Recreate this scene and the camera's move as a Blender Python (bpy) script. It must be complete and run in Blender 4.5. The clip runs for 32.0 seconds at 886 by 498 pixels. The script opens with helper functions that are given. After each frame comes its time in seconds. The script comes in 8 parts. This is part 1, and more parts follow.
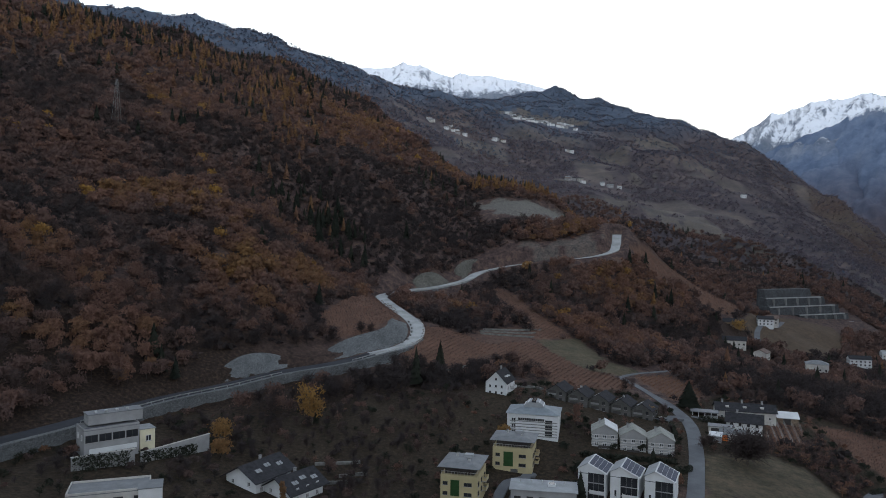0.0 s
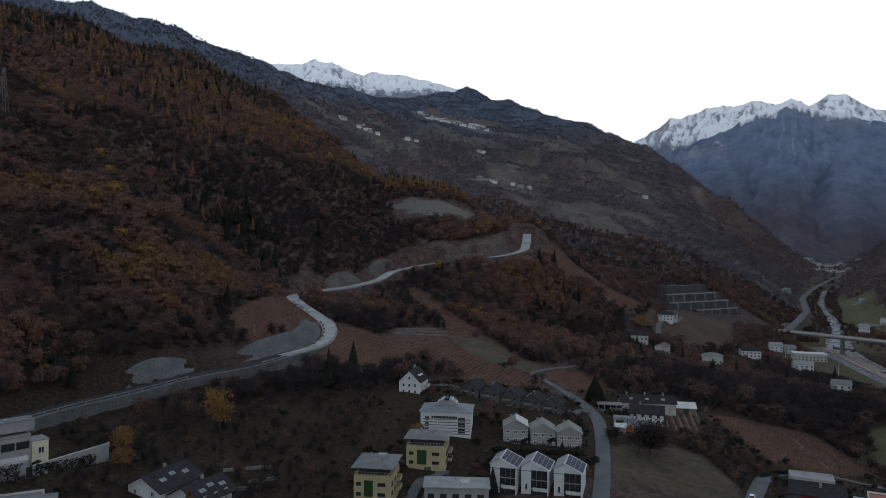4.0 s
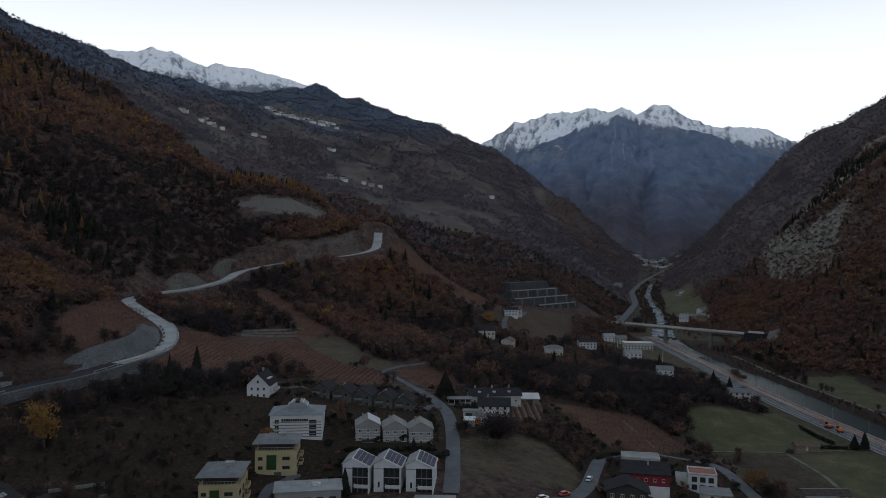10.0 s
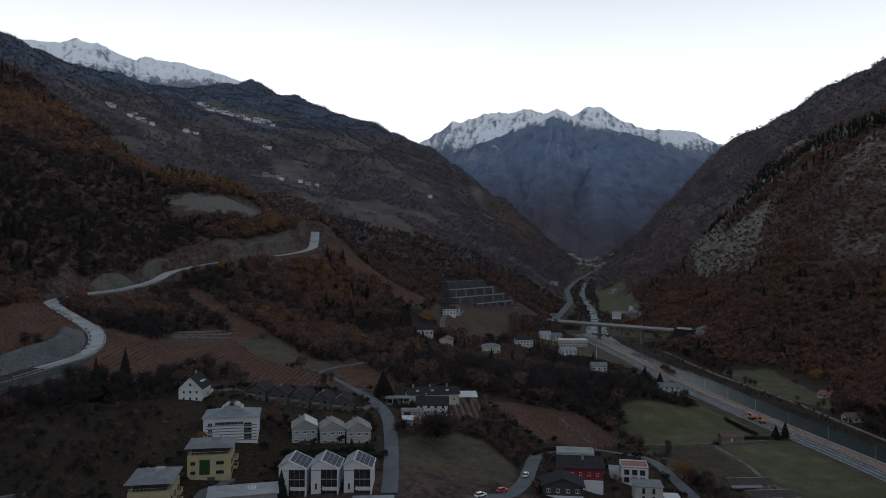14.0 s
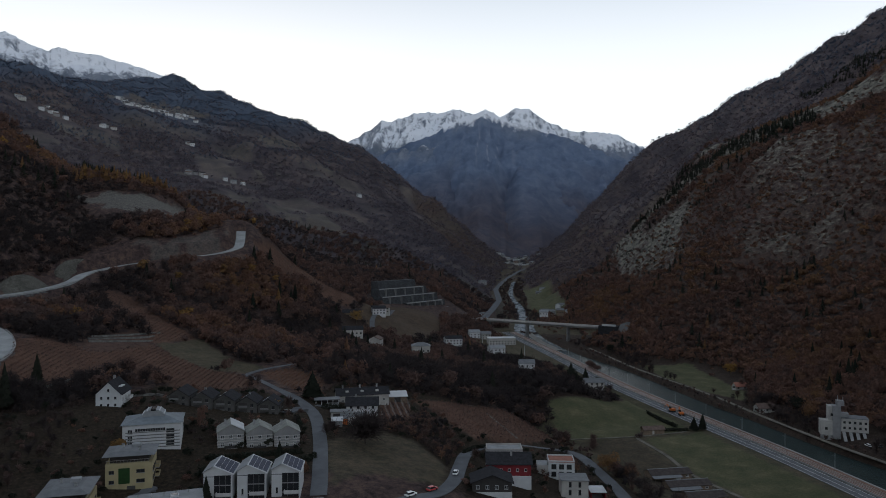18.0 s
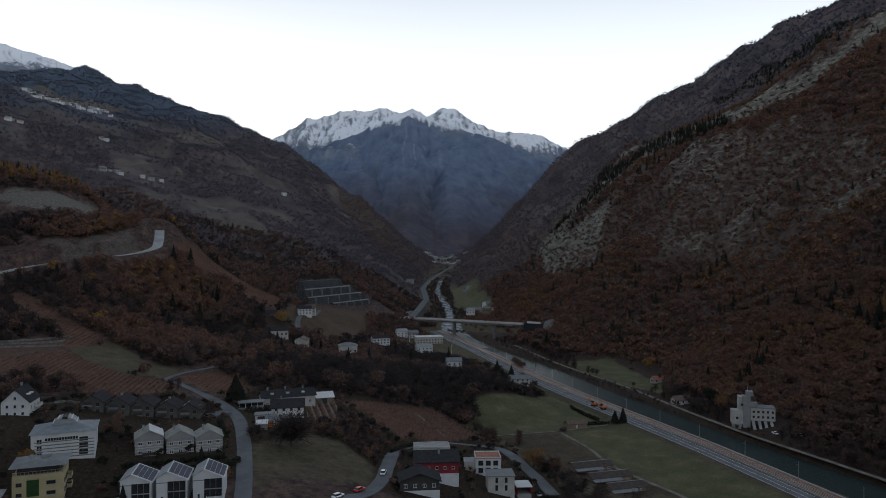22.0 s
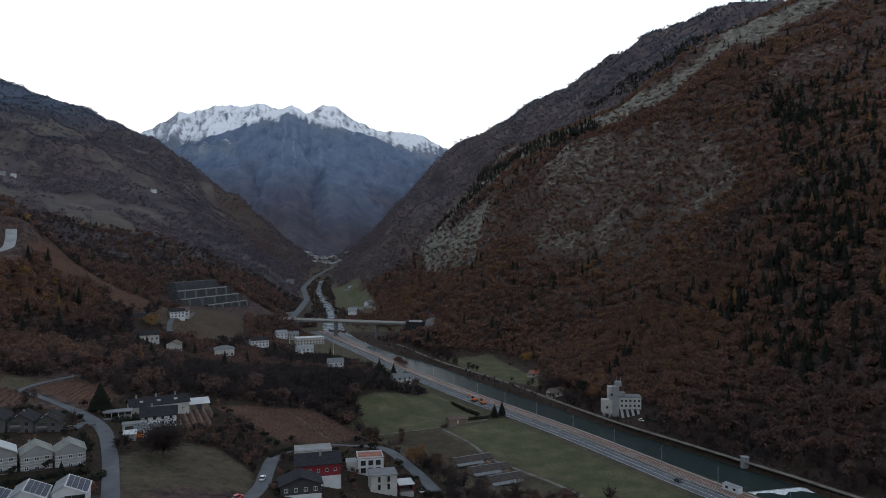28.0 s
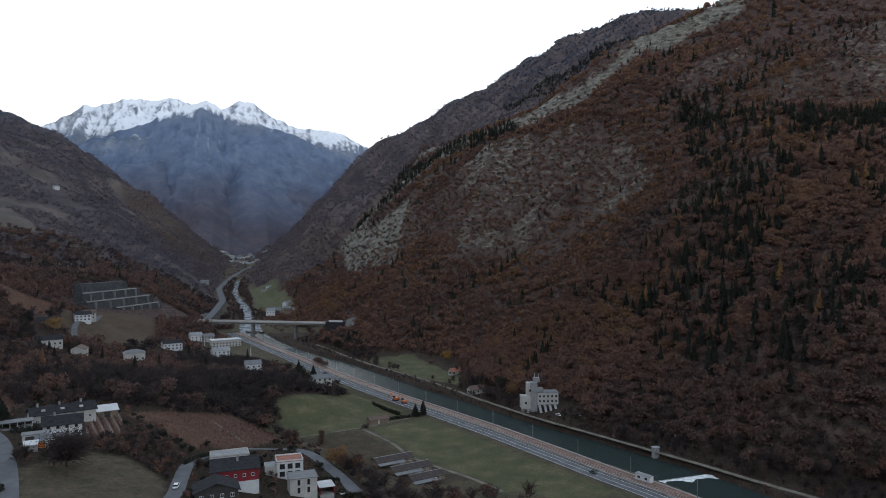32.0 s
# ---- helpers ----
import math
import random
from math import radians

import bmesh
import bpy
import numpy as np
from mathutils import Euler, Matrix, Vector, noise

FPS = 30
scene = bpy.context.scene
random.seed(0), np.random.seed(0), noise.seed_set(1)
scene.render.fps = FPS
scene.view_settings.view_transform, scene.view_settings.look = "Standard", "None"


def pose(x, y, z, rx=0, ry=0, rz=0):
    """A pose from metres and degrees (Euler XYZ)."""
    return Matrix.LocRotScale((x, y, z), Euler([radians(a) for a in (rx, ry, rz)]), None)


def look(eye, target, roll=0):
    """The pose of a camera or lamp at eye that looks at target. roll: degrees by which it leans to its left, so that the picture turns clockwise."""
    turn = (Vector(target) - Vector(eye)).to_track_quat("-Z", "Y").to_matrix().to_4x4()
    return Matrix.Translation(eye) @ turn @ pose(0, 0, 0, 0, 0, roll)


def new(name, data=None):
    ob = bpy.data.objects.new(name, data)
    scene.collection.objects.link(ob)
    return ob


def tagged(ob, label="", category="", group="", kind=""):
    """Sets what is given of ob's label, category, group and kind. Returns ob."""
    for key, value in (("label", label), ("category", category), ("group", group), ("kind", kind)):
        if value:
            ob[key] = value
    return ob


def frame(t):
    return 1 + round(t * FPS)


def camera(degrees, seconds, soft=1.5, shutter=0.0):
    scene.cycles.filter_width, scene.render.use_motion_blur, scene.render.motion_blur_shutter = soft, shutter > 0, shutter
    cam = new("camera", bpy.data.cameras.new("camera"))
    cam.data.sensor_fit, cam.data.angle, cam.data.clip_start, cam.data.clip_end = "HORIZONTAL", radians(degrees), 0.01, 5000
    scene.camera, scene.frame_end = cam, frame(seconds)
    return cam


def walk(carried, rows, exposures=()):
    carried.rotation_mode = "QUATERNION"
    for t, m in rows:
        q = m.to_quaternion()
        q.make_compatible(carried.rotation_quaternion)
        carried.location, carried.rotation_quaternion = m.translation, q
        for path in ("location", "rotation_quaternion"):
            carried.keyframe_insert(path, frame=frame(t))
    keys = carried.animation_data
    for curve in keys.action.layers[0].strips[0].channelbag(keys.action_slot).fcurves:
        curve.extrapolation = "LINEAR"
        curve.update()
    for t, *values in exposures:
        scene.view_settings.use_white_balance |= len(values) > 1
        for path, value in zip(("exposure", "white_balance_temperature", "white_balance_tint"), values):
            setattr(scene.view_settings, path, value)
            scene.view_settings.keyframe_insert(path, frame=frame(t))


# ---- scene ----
EXPOSURE = 0.0
EXPOSURES = [(0, 0.0), (1, -0.15), (2, -0.3), (3, -0.45), (6, -0.85), (8, -0.95), (18, -0.95), (24, -0.8), (28, -0.4), (32, 0.0)]
cam = camera(64.08, 32.0, soft=0.95)
# the camera hangs in one place over the village and turns: seconds, yaw, pitch, roll
EYE = (0.0, 0.0, 110.0)
TURN = [
    (0.0, -0.00, -0.10, -0.87), (0.5, -0.87, -0.09, -0.86), (1.0, -1.75, -0.09, -0.84), (1.5, -2.60, -0.08, -0.81), (2.0, -3.45, -0.07, -0.78),
    (2.5, -4.30, -0.07, -0.75), (3.0, -5.15, -0.06, -0.73), (3.5, -6.00, -0.06, -0.71), (5.5, -11.28, -0.04, -0.66), (6.0, -12.92, -0.02, -0.61),
    (6.5, -14.46, -0.02, -0.57), (7.0, -16.02, -0.01, -0.53), (7.5, -17.42, -0.01, -0.49), (8.0, -18.08, -0.01, -0.46), (8.5, -18.39, -0.02, -0.44),
    (9.0, -18.60, -0.02, -0.42), (9.5, -18.83, -0.03, -0.42), (10.0, -19.03, -0.04, -0.42), (10.5, -19.28, -0.04, -0.42), (11.0, -19.86, -0.05, -0.42),
    (11.5, -20.55, -0.05, -0.41), (12.0, -21.24, -0.06, -0.41), (12.5, -21.94, -0.07, -0.40), (13.0, -22.64, -0.07, -0.39), (13.5, -23.34, -0.08, -0.37),
    (14.0, -24.04, -0.07, -0.36), (14.5, -24.75, -0.07, -0.33), (16.5, -27.57, -0.07, -0.28), (17.0, -28.28, -0.07, -0.28), (17.5, -28.99, -0.07, -0.27),
    (18.0, -29.72, -0.08, -0.25), (18.5, -30.45, -0.09, -0.22), (19.0, -31.18, -0.10, -0.20), (19.5, -31.90, -0.11, -0.19), (20.0, -32.63, -0.11, -0.17),
    (20.5, -33.35, -0.12, -0.16), (21.0, -34.10, -0.13, -0.14), (21.5, -34.86, -0.13, -0.13), (22.0, -35.61, -0.14, -0.11), (22.5, -36.38, -0.15, -0.08),
    (23.0, -37.15, -0.15, -0.06), (23.5, -37.94, -0.15, -0.05), (24.0, -38.73, -0.16, -0.04), (24.5, -39.52, -0.17, -0.04), (25.0, -40.33, -0.17, -0.03),
    (25.5, -41.13, -0.18, -0.01), (27.5, -44.36, -0.20, 0.05), (28.0, -45.16, -0.21, 0.07), (28.5, -45.97, -0.22, 0.09), (29.0, -46.71, -0.23, 0.11),
    (29.5, -47.52, -0.24, 0.12), (30.0, -48.32, -0.25, 0.13), (30.5, -49.14, -0.26, 0.15), (31.0, -49.95, -0.27, 0.17), (31.5, -50.76, -0.28, 0.17),
    (32.0, -51.57, -0.29, 0.18),
]
walk(cam, [(t, pose(*EYE, 90 + pitch, roll, yaw)) for t, yaw, pitch, roll in TURN], exposures=[(t, e + EXPOSURE) for t, e in EXPOSURES])

# ---- light: a clear, bright sky before sunrise, the sun still behind the ridge ----
SUN_AZIMUTH, SUN_HEIGHT = 12.0, 3.0
world = bpy.data.worlds.new("sky")
scene.world = world
world.use_nodes = True
wn, wl = world.node_tree.nodes, world.node_tree.links
sky = wn.new("ShaderNodeTexSky")
sky.sky_type, sky.sun_disc = "NISHITA", False
sky.sun_elevation, sky.sun_rotation = radians(SUN_HEIGHT), radians(SUN_AZIMUTH)
sky.altitude, sky.air_density, sky.dust_density, sky.ozone_density = 800, 1.0, 3.0, 2.0
# a thin bright veil, whitest low over the ridges and bluer towards the zenith
co = wn.new("ShaderNodeTexCoord")
sep = wn.new("ShaderNodeSeparateXYZ")
wl.new(co.outputs["Generated"], sep.inputs[0])
ramp = wn.new("ShaderNodeValToRGB")
ramp.color_ramp.interpolation = "EASE"
stops = [(0.0, (1.0, 1.0, 1.0)), (0.2, (0.9, 0.95, 1.0)), (0.42, (0.52, 0.59, 0.68)), (1.0, (0.17, 0.2, 0.25))]
while len(ramp.color_ramp.elements) < len(stops):
    ramp.color_ramp.elements.new(0.5)
for e, (p, c) in zip(ramp.color_ramp.elements, stops):
    e.position, e.color = p, (*c, 1)
wl.new(sep.outputs["Z"], ramp.inputs[0])
gain = wn.new("ShaderNodeVectorMath")
gain.operation = "SCALE"
gain.inputs["Scale"].default_value = 19.0
wl.new(ramp.outputs[0], gain.inputs[0])
veil = wn.new("ShaderNodeMix")
veil.data_type = "RGBA"
veil.inputs["Factor"].default_value = 0.75
wl.new(sky.outputs[0], veil.inputs["A"])
wl.new(gain.outputs[0], veil.inputs["B"])
wl.new(veil.outputs["Result"], wn["Background"].inputs["Color"])
wn["Background"].inputs["Strength"].default_value = 0.15
sun = new("sun", bpy.data.lights.new("sun", "SUN"))
sun.data.energy, sun.data.angle, sun.data.color = 0.5, radians(10), (1.0, 0.85, 0.7)
sun_at = Vector((math.sin(radians(SUN_AZIMUTH)), math.cos(radians(SUN_AZIMUTH)), math.tan(radians(SUN_HEIGHT))))
sun.matrix_world = look(sun_at * 3000, (0, 0, 0))

# ---- materials ----
def shader(name):
    m = bpy.data.materials.new(name)
    m.use_nodes = True
    return m, m.node_tree.nodes, m.node_tree.links, m.node_tree.nodes["Principled BSDF"]


def noise_node(nodes, links, scale, detail=4.0, rough=0.6, stretch=None):
    co = nodes.new("ShaderNodeTexCoord")
    n = nodes.new("ShaderNodeTexNoise")
    n.inputs["Scale"].default_value, n.inputs["Detail"].default_value, n.inputs["Roughness"].default_value = scale, detail, rough
    if stretch:
        mp = nodes.new("ShaderNodeMapping")
        mp.inputs["Scale"].default_value = stretch
        links.new(co.outputs["Object"], mp.inputs["Vector"])
        links.new(mp.outputs[0], n.inputs["Vector"])
    else:
        links.new(co.outputs["Object"], n.inputs["Vector"])
    return n


def ramp_node(nodes, stops):
    r = nodes.new("ShaderNodeValToRGB")
    els = r.color_ramp.elements
    while len(els) < len(stops):
        els.new(0.5)
    for e, (p, c) in zip(els, stops):
        e.position, e.color = p, (*c, 1)
    return r


def mixed(nodes, links, fac, a, b, mode="MIX"):
    m = nodes.new("ShaderNodeMix")
    m.data_type, m.blend_type = "RGBA", mode
    for sock, val in (("Factor", fac), ("A", a), ("B", b)):
        s = m.inputs[sock] if sock == "Factor" else [i for i in m.inputs if i.name == sock and i.type == "RGBA"][0]
        if isinstance(val, (int, float)):
            s.default_value = val
        elif isinstance(val, tuple):
            s.default_value = (*val, 1)
        else:
            links.new(val, s)
    return [o for o in m.outputs if o.type == "RGBA"][0]


def plain(name, color, rough=0.8, scale=0.6, vary=0.25, bump=0.15, metal=0.0, fine=6.0, spec=0.3):
    """A surface of one paint or stuff, uneven at two scales."""
    m, nodes, links, b = shader(name)
    big, small = noise_node(nodes, links, scale), noise_node(nodes, links, fine, 3.0)
    lo, hi = tuple(c * (1 - vary) for c in color), tuple(min(1, c * (1 + vary)) for c in color)
    r = ramp_node(nodes, [(0.3, lo), (0.7, hi)])
    links.new(big.outputs["Fac"], r.inputs[0])
    r2 = ramp_node(nodes, [(0.3, (0.72, 0.72, 0.72)), (0.65, (1, 1, 1))])
    links.new(small.outputs["Fac"], r2.inputs[0])
    links.new(mixed(nodes, links, min(1.0, vary * 2.5), r.outputs[0], r2.outputs[0], "MULTIPLY"), b.inputs["Base Color"])
    b.inputs["Roughness"].default_value, b.inputs["Metallic"].default_value = rough, metal
    b.inputs["Specular IOR Level"].default_value = spec
    if bump:
        bp = nodes.new("ShaderNodeBump")
        bp.inputs["Strength"].default_value, bp.inputs["Distance"].default_value = bump, 0.1
        links.new(small.outputs["Fac"], bp.inputs["Height"])
        links.new(bp.outputs[0], b.inputs["Normal"])
    return m


def foliage(name, stops, soft=True):
    """Leaves: the colour of each tree from its own tint, each clump a little different."""
    m, nodes, links, b = shader(name)
    at = nodes.new("ShaderNodeAttribute")
    at.attribute_name = "tint"
    r = ramp_node(nodes, stops)
    links.new(at.outputs["Fac"], r.inputs[0])
    geo = nodes.new("ShaderNodeNewGeometry")
    r2 = ramp_node(nodes, [(0.0, (0.8, 0.8, 0.82)), (1.0, (1.14, 1.12, 1.1))])
    links.new(geo.outputs["Random Per Island"], r2.inputs[0])
    links.new(mixed(nodes, links, 1.0, r.outputs[0], r2.outputs[0], "MULTIPLY"), b.inputs["Base Color"])
    b.inputs["Roughness"].default_value = 0.9
    b.inputs["Specular IOR Level"].default_value = 0.05
    if soft:
        # thin leaves and twigs let part of the light through
        thin, both = nodes.new("ShaderNodeBsdfTranslucent"), nodes.new("ShaderNodeMixShader")
        links.new(b.inputs["Base Color"].links[0].from_socket, thin.inputs["Color"])
        both.inputs[0].default_value = 0.42
        links.new(b.outputs[0], both.inputs[1])
        links.new(thin.outputs[0], both.inputs[2])
        links.new(both.outputs[0], nodes["Material Output"].inputs["Surface"])
    return m


# bare and rust stops carry added blue for the haze over the slopes
LEAVES = [(0.0, (0.027, 0.032, 0.026)), (0.16, (0.038, 0.041, 0.031)), (0.2, (0.05, 0.043, 0.044)), (0.3, (0.085, 0.064, 0.06)), (0.4, (0.13, 0.086, 0.076)),
          (0.55, (0.18, 0.105, 0.082)), (0.75, (0.2, 0.118, 0.064)), (0.88, (0.24, 0.145, 0.06)), (1.0, (0.32, 0.19, 0.056))]
M_FOREST = foliage("autumn_foliage", LEAVES)
M_LEAF = foliage("clipped_foliage", LEAVES, False)
# grey-mauve bare woods and spruce, paled and blued in colour for distance haze
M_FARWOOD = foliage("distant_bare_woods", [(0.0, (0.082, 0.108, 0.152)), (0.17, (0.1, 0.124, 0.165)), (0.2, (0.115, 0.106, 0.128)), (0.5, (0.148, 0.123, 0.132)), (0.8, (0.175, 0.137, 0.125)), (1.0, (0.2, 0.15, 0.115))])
M_CRAG = foliage("crag_rock", [(0.0, (0.055, 0.052, 0.048)), (0.5, (0.165, 0.156, 0.135)), (1.0, (0.32, 0.3, 0.245))], False)
M_TAR = plain("dark_asphalt", (0.045, 0.047, 0.053), 1.0, 0.15, 0.2, 0.1, spec=0.04)
M_BARK = plain("bark", (0.1, 0.085, 0.07), 0.95, 2.0, 0.3, 0.4)
M_ASPHALT = plain("asphalt", (0.125, 0.13, 0.14), 1.0, 0.15, 0.2, 0.1, spec=0.08)
M_NEWROAD = plain("pale_road_surface", (0.33, 0.34, 0.34), 1.0, 0.12, 0.25, 0.15, spec=0.1)
M_GRAVEL = plain("gravel", (0.21, 0.2, 0.18), 0.95, 0.3, 0.35, 0.5)
M_DIRT = plain("pale_earth_track", (0.15, 0.135, 0.112), 0.95, 0.2, 0.4, 0.5)
M_BALLAST = plain("rusty_ballast", (0.2, 0.115, 0.085), 0.95, 0.3, 0.3, 0.5)
M_STONE = plain("stone_wall", (0.16, 0.158, 0.15), 0.9, 0.5, 0.45, 0.8, fine=1.6)


def blockwork(name, color, size):
    """Rough stone blocks with dark joints."""
    m, nodes, links, b = shader(name)
    co = nodes.new("ShaderNodeTexCoord")
    cell, edge = nodes.new("ShaderNodeTexVoronoi"), nodes.new("ShaderNodeTexVoronoi")
    edge.feature = "DISTANCE_TO_EDGE"
    for v in (cell, edge):
        v.inputs["Scale"].default_value = 1 / size
        links.new(co.outputs["Object"], v.inputs["Vector"])
    r = ramp_node(nodes, [(0.0, tuple(c * 0.72 for c in color)), (1.0, tuple(c * 1.22 for c in color))])
    links.new(cell.outputs["Color"], r.inputs[0])
    j = ramp_node(nodes, [(0.0, (0.35, 0.34, 0.33)), (0.12, (1, 1, 1))])
    links.new(edge.outputs["Distance"], j.inputs[0])
    n = noise_node(nodes, links, 0.12, 5)
    w = ramp_node(nodes, [(0.3, (0.65, 0.65, 0.66)), (0.7, (1.1, 1.1, 1.1))])
    links.new(n.outputs["Fac"], w.inputs[0])
    c = mixed(nodes, links, 1.0, r.outputs[0], j.outputs[0], "MULTIPLY")
    links.new(mixed(nodes, links, 1.0, c, w.outputs[0], "MULTIPLY"), b.inputs["Base Color"])
    b.inputs["Roughness"].default_value = 0.95
    bp = nodes.new("ShaderNodeBump")
    bp.inputs["Strength"].default_value, bp.inputs["Distance"].default_value = 0.8, 0.3
    links.new(edge.outputs["Distance"], bp.inputs["Height"])
    links.new(bp.outputs[0], b.inputs["Normal"])
    return m


M_BLOCKS = blockwork("pale_stone_blocks", (0.125, 0.133, 0.138), 0.7)
M_VERGE = blockwork("pale_verge_stone", (0.12, 0.127, 0.133), 0.7)
M_DARKBLOCKS = blockwork("grey_terrace_stone", (0.062, 0.066, 0.072), 1.6)
M_CUTROCK = blockwork("cut_rock_face", (0.115, 0.11, 0.092), 1.3)
M_CONCRETE = plain("concrete", (0.29, 0.29, 0.288), 0.85, 0.3, 0.2, 0.2)
M_WHITE = plain("white_render", (0.53, 0.54, 0.55), 0.85, 0.25, 0.1, 0.1)
M_OFFWHITE = plain("aged_render", (0.42, 0.405, 0.38), 0.9, 0.25, 0.18, 0.15)
M_GREYWALL = plain("grey_render", (0.26, 0.26, 0.265), 0.9, 0.3, 0.15, 0.15)
M_DARKWALL = plain("dark_timber", (0.05, 0.047, 0.046), 0.85, 0.6, 0.25, 0.3)
M_YELLOW = plain("yellow_render", (0.37, 0.315, 0.185), 0.88, 0.25, 0.12, 0.1)
M_CREAM = plain("cream_render", (0.62, 0.58, 0.42), 0.88, 0.25, 0.12, 0.1)
M_RED = plain("red_boards", (0.2, 0.022, 0.03), 0.75, 0.6, 0.2, 0.2)
M_SLATE = plain("slate_roof", (0.034, 0.034, 0.038), 0.9, 0.8, 0.3, 0.35, fine=3.0, spec=0.08)
M_DARKGREY = plain("dark_grey_render", (0.17, 0.17, 0.17), 0.9, 0.3, 0.2, 0.15)
M_ROOFGREY = plain("grey_roof", (0.15, 0.157, 0.165), 0.7, 0.4, 0.2, 0.2)
M_BLUEROOF = plain("blue_grey_metal_roof", (0.16, 0.185, 0.205), 0.6, 0.4, 0.2, 0.15)
M_ROOFSAND = plain("pale_concrete_tiles", (0.24, 0.245, 0.225), 0.85, 0.5, 0.25, 0.3, fine=4.0)
M_TERRACE = plain("dark_terrace_render", (0.085, 0.083, 0.08), 0.9, 0.3, 0.25, 0.2)
M_ROOFPALE = plain("pale_flat_roof", (0.25, 0.262, 0.272), 0.7, 0.3, 0.2, 0.15)
M_ROOFBROWN = plain("brown_roof", (0.13, 0.09, 0.075), 0.8, 0.6, 0.3, 0.35)
M_SHEDROOF = plain("weathered_shed_roof", (0.062, 0.05, 0.047), 0.9, 0.6, 0.35, 0.35)
M_TERRA = plain("terracotta_deck", (0.28, 0.12, 0.085), 0.85, 0.4, 0.2, 0.2)
M_METAL = plain("steel", (0.5, 0.5, 0.5), 0.4, 1.0, 0.1, 0.05, 0.8)
M_MAST = plain("galvanised_mast", (0.16, 0.165, 0.17), 0.7, 1.0, 0.15, 0.05)
M_WOOD = plain("weathered_wood", (0.2, 0.15, 0.11), 0.85, 1.0, 0.3, 0.3)
M_ORANGE = plain("orange_paint", (0.58, 0.15, 0.03), 0.6, 1.0, 0.15, 0.05)
M_GREEN = plain("green_glass_panel", (0.02, 0.055, 0.018), 0.4, 0.5, 0.2, 0.0)
M_HEDGE = plain("hedge", (0.03, 0.045, 0.022), 0.95, 1.5, 0.4, 0.6, fine=4.0)
M_TYRE = plain("rubber", (0.02, 0.02, 0.02), 0.9, 1, 0.1, 0)
M_CARWHITE = plain("white_car_paint", (0.75, 0.75, 0.75), 0.3, 1, 0.05, 0, spec=0.5)
M_CARDARK = plain("dark_car_paint", (0.04, 0.045, 0.05), 0.3, 1, 0.05, 0, spec=0.5)
M_CARRED = plain("red_car_paint", (0.45, 0.03, 0.03), 0.3, 1, 0.05, 0, spec=0.5)
M_FRAME = plain("window_frame_paint", (0.5, 0.5, 0.5), 0.5, 1, 0.1, 0)
M_VINE = plain("vine_wood", (0.115, 0.062, 0.045), 0.95, 0.5, 0.4, 0.4)


def glass(name, color, rough):
    m, nodes, links, b = shader(name)
    n = noise_node(nodes, links, 0.4)
    r = ramp_node(nodes, [(0.35, tuple(c * 0.6 for c in color)), (0.65, color)])
    links.new(n.outputs["Fac"], r.inputs[0])
    links.new(r.outputs[0], b.inputs["Base Color"])
    b.inputs["Roughness"].default_value, b.inputs["IOR"].default_value = rough, 1.5
    return m


M_GLASS = glass("window_glass", (0.03, 0.033, 0.038), 0.12)
M_SOLAR = glass("solar_cell", (0.035, 0.045, 0.08), 0.55)
M_SOLAR.node_tree.nodes["Principled BSDF"].inputs["Specular IOR Level"].default_value = 0.2


# ---- plan ----
# plan of the ground: spot heights (x, y, z) along its main lines
VALLEY = [(329, 92, 0.0), (358, 162, 0.0), (385, 252, 0.0), (431, 392, 0.0), (497, 618, 1.0), (739, 1043, 3.0), (1001, 1411, 5.0), (1199, 1691, 8.0),
    (289, 118, 2.5), (314, 188, 2.5), (346, 290, 2.5), (380, 405, 2.5), (469, 631, 3.0), (335, 73, 3.0), (353, 135, 3.0), (376, 225, 3.0),
    (418, 351, 3.0), (484, 515, 4.0), (738, 948, 8.0), (272, 178, 2.5), (305, 325, 2.5), (258, 332, 4.0), (511, 395, 4.0), (1696, 2353, 51.6),
    (2089, 2808, 120.1)]
RIGHT_FOOT = [(359, 42, 7.0), (377, 108, 8.0), (394, 178, 8.0), (446, 291, 8.0), (541, 454, 10.0), (636, 657, 16.0), (889, 1073, 18.0),
    (1199, 1601, 33.9)]
RIGHT_SLOPE = [(1229, 226, 569.4), (1112, 130, 483.4), (393, 50, 53.7), (483, 62, 107.4), (645, 83, 195.4), (1002, 129, 394.1), (437, 126, 40.4),
    (538, 155, 107.1), (711, 204, 215.4), (894, 257, 338.3), (492, 222, 40.4), (602, 271, 106.8), (729, 329, 192.7), (857, 386, 294.4),
    (553, 361, 33.5), (678, 443, 106.3), (804, 525, 197.2), (600, 529, 42.9), (698, 614, 106.2), (811, 713, 183.1), (727, 799, 55.0),
    (845, 988, 105.4)]
RIGHT_RIDGE = [(1065, 346, 462.3), (994, 448, 397.8), (974, 532, 347.2), (980, 639, 316.5), (974, 752, 286.2), (985, 894, 264.5), (973, 1035, 197.7),
    (1021, 1231, 145.6), (1175, 1556, 62.8)]
BEHIND = [(1284, 417, 506.5), (1231, 554, 426.9), (1214, 792, 333.8), (1221, 1109, 261.0), (1257, 1424, 147.9)]
RIGHT_BACK = [(1869, 712, 754.9), (1869, 842, 735.2), (1837, 1117, 674.9), (1821, 1405, 555.0), (1824, 1710, 489.6), (1840, 1837, 431.7),
    (1739, 2000, 279.2), (1676, 2117, 155.3), (2513, 1639, 706.2), (2443, 2219, 506.5)]
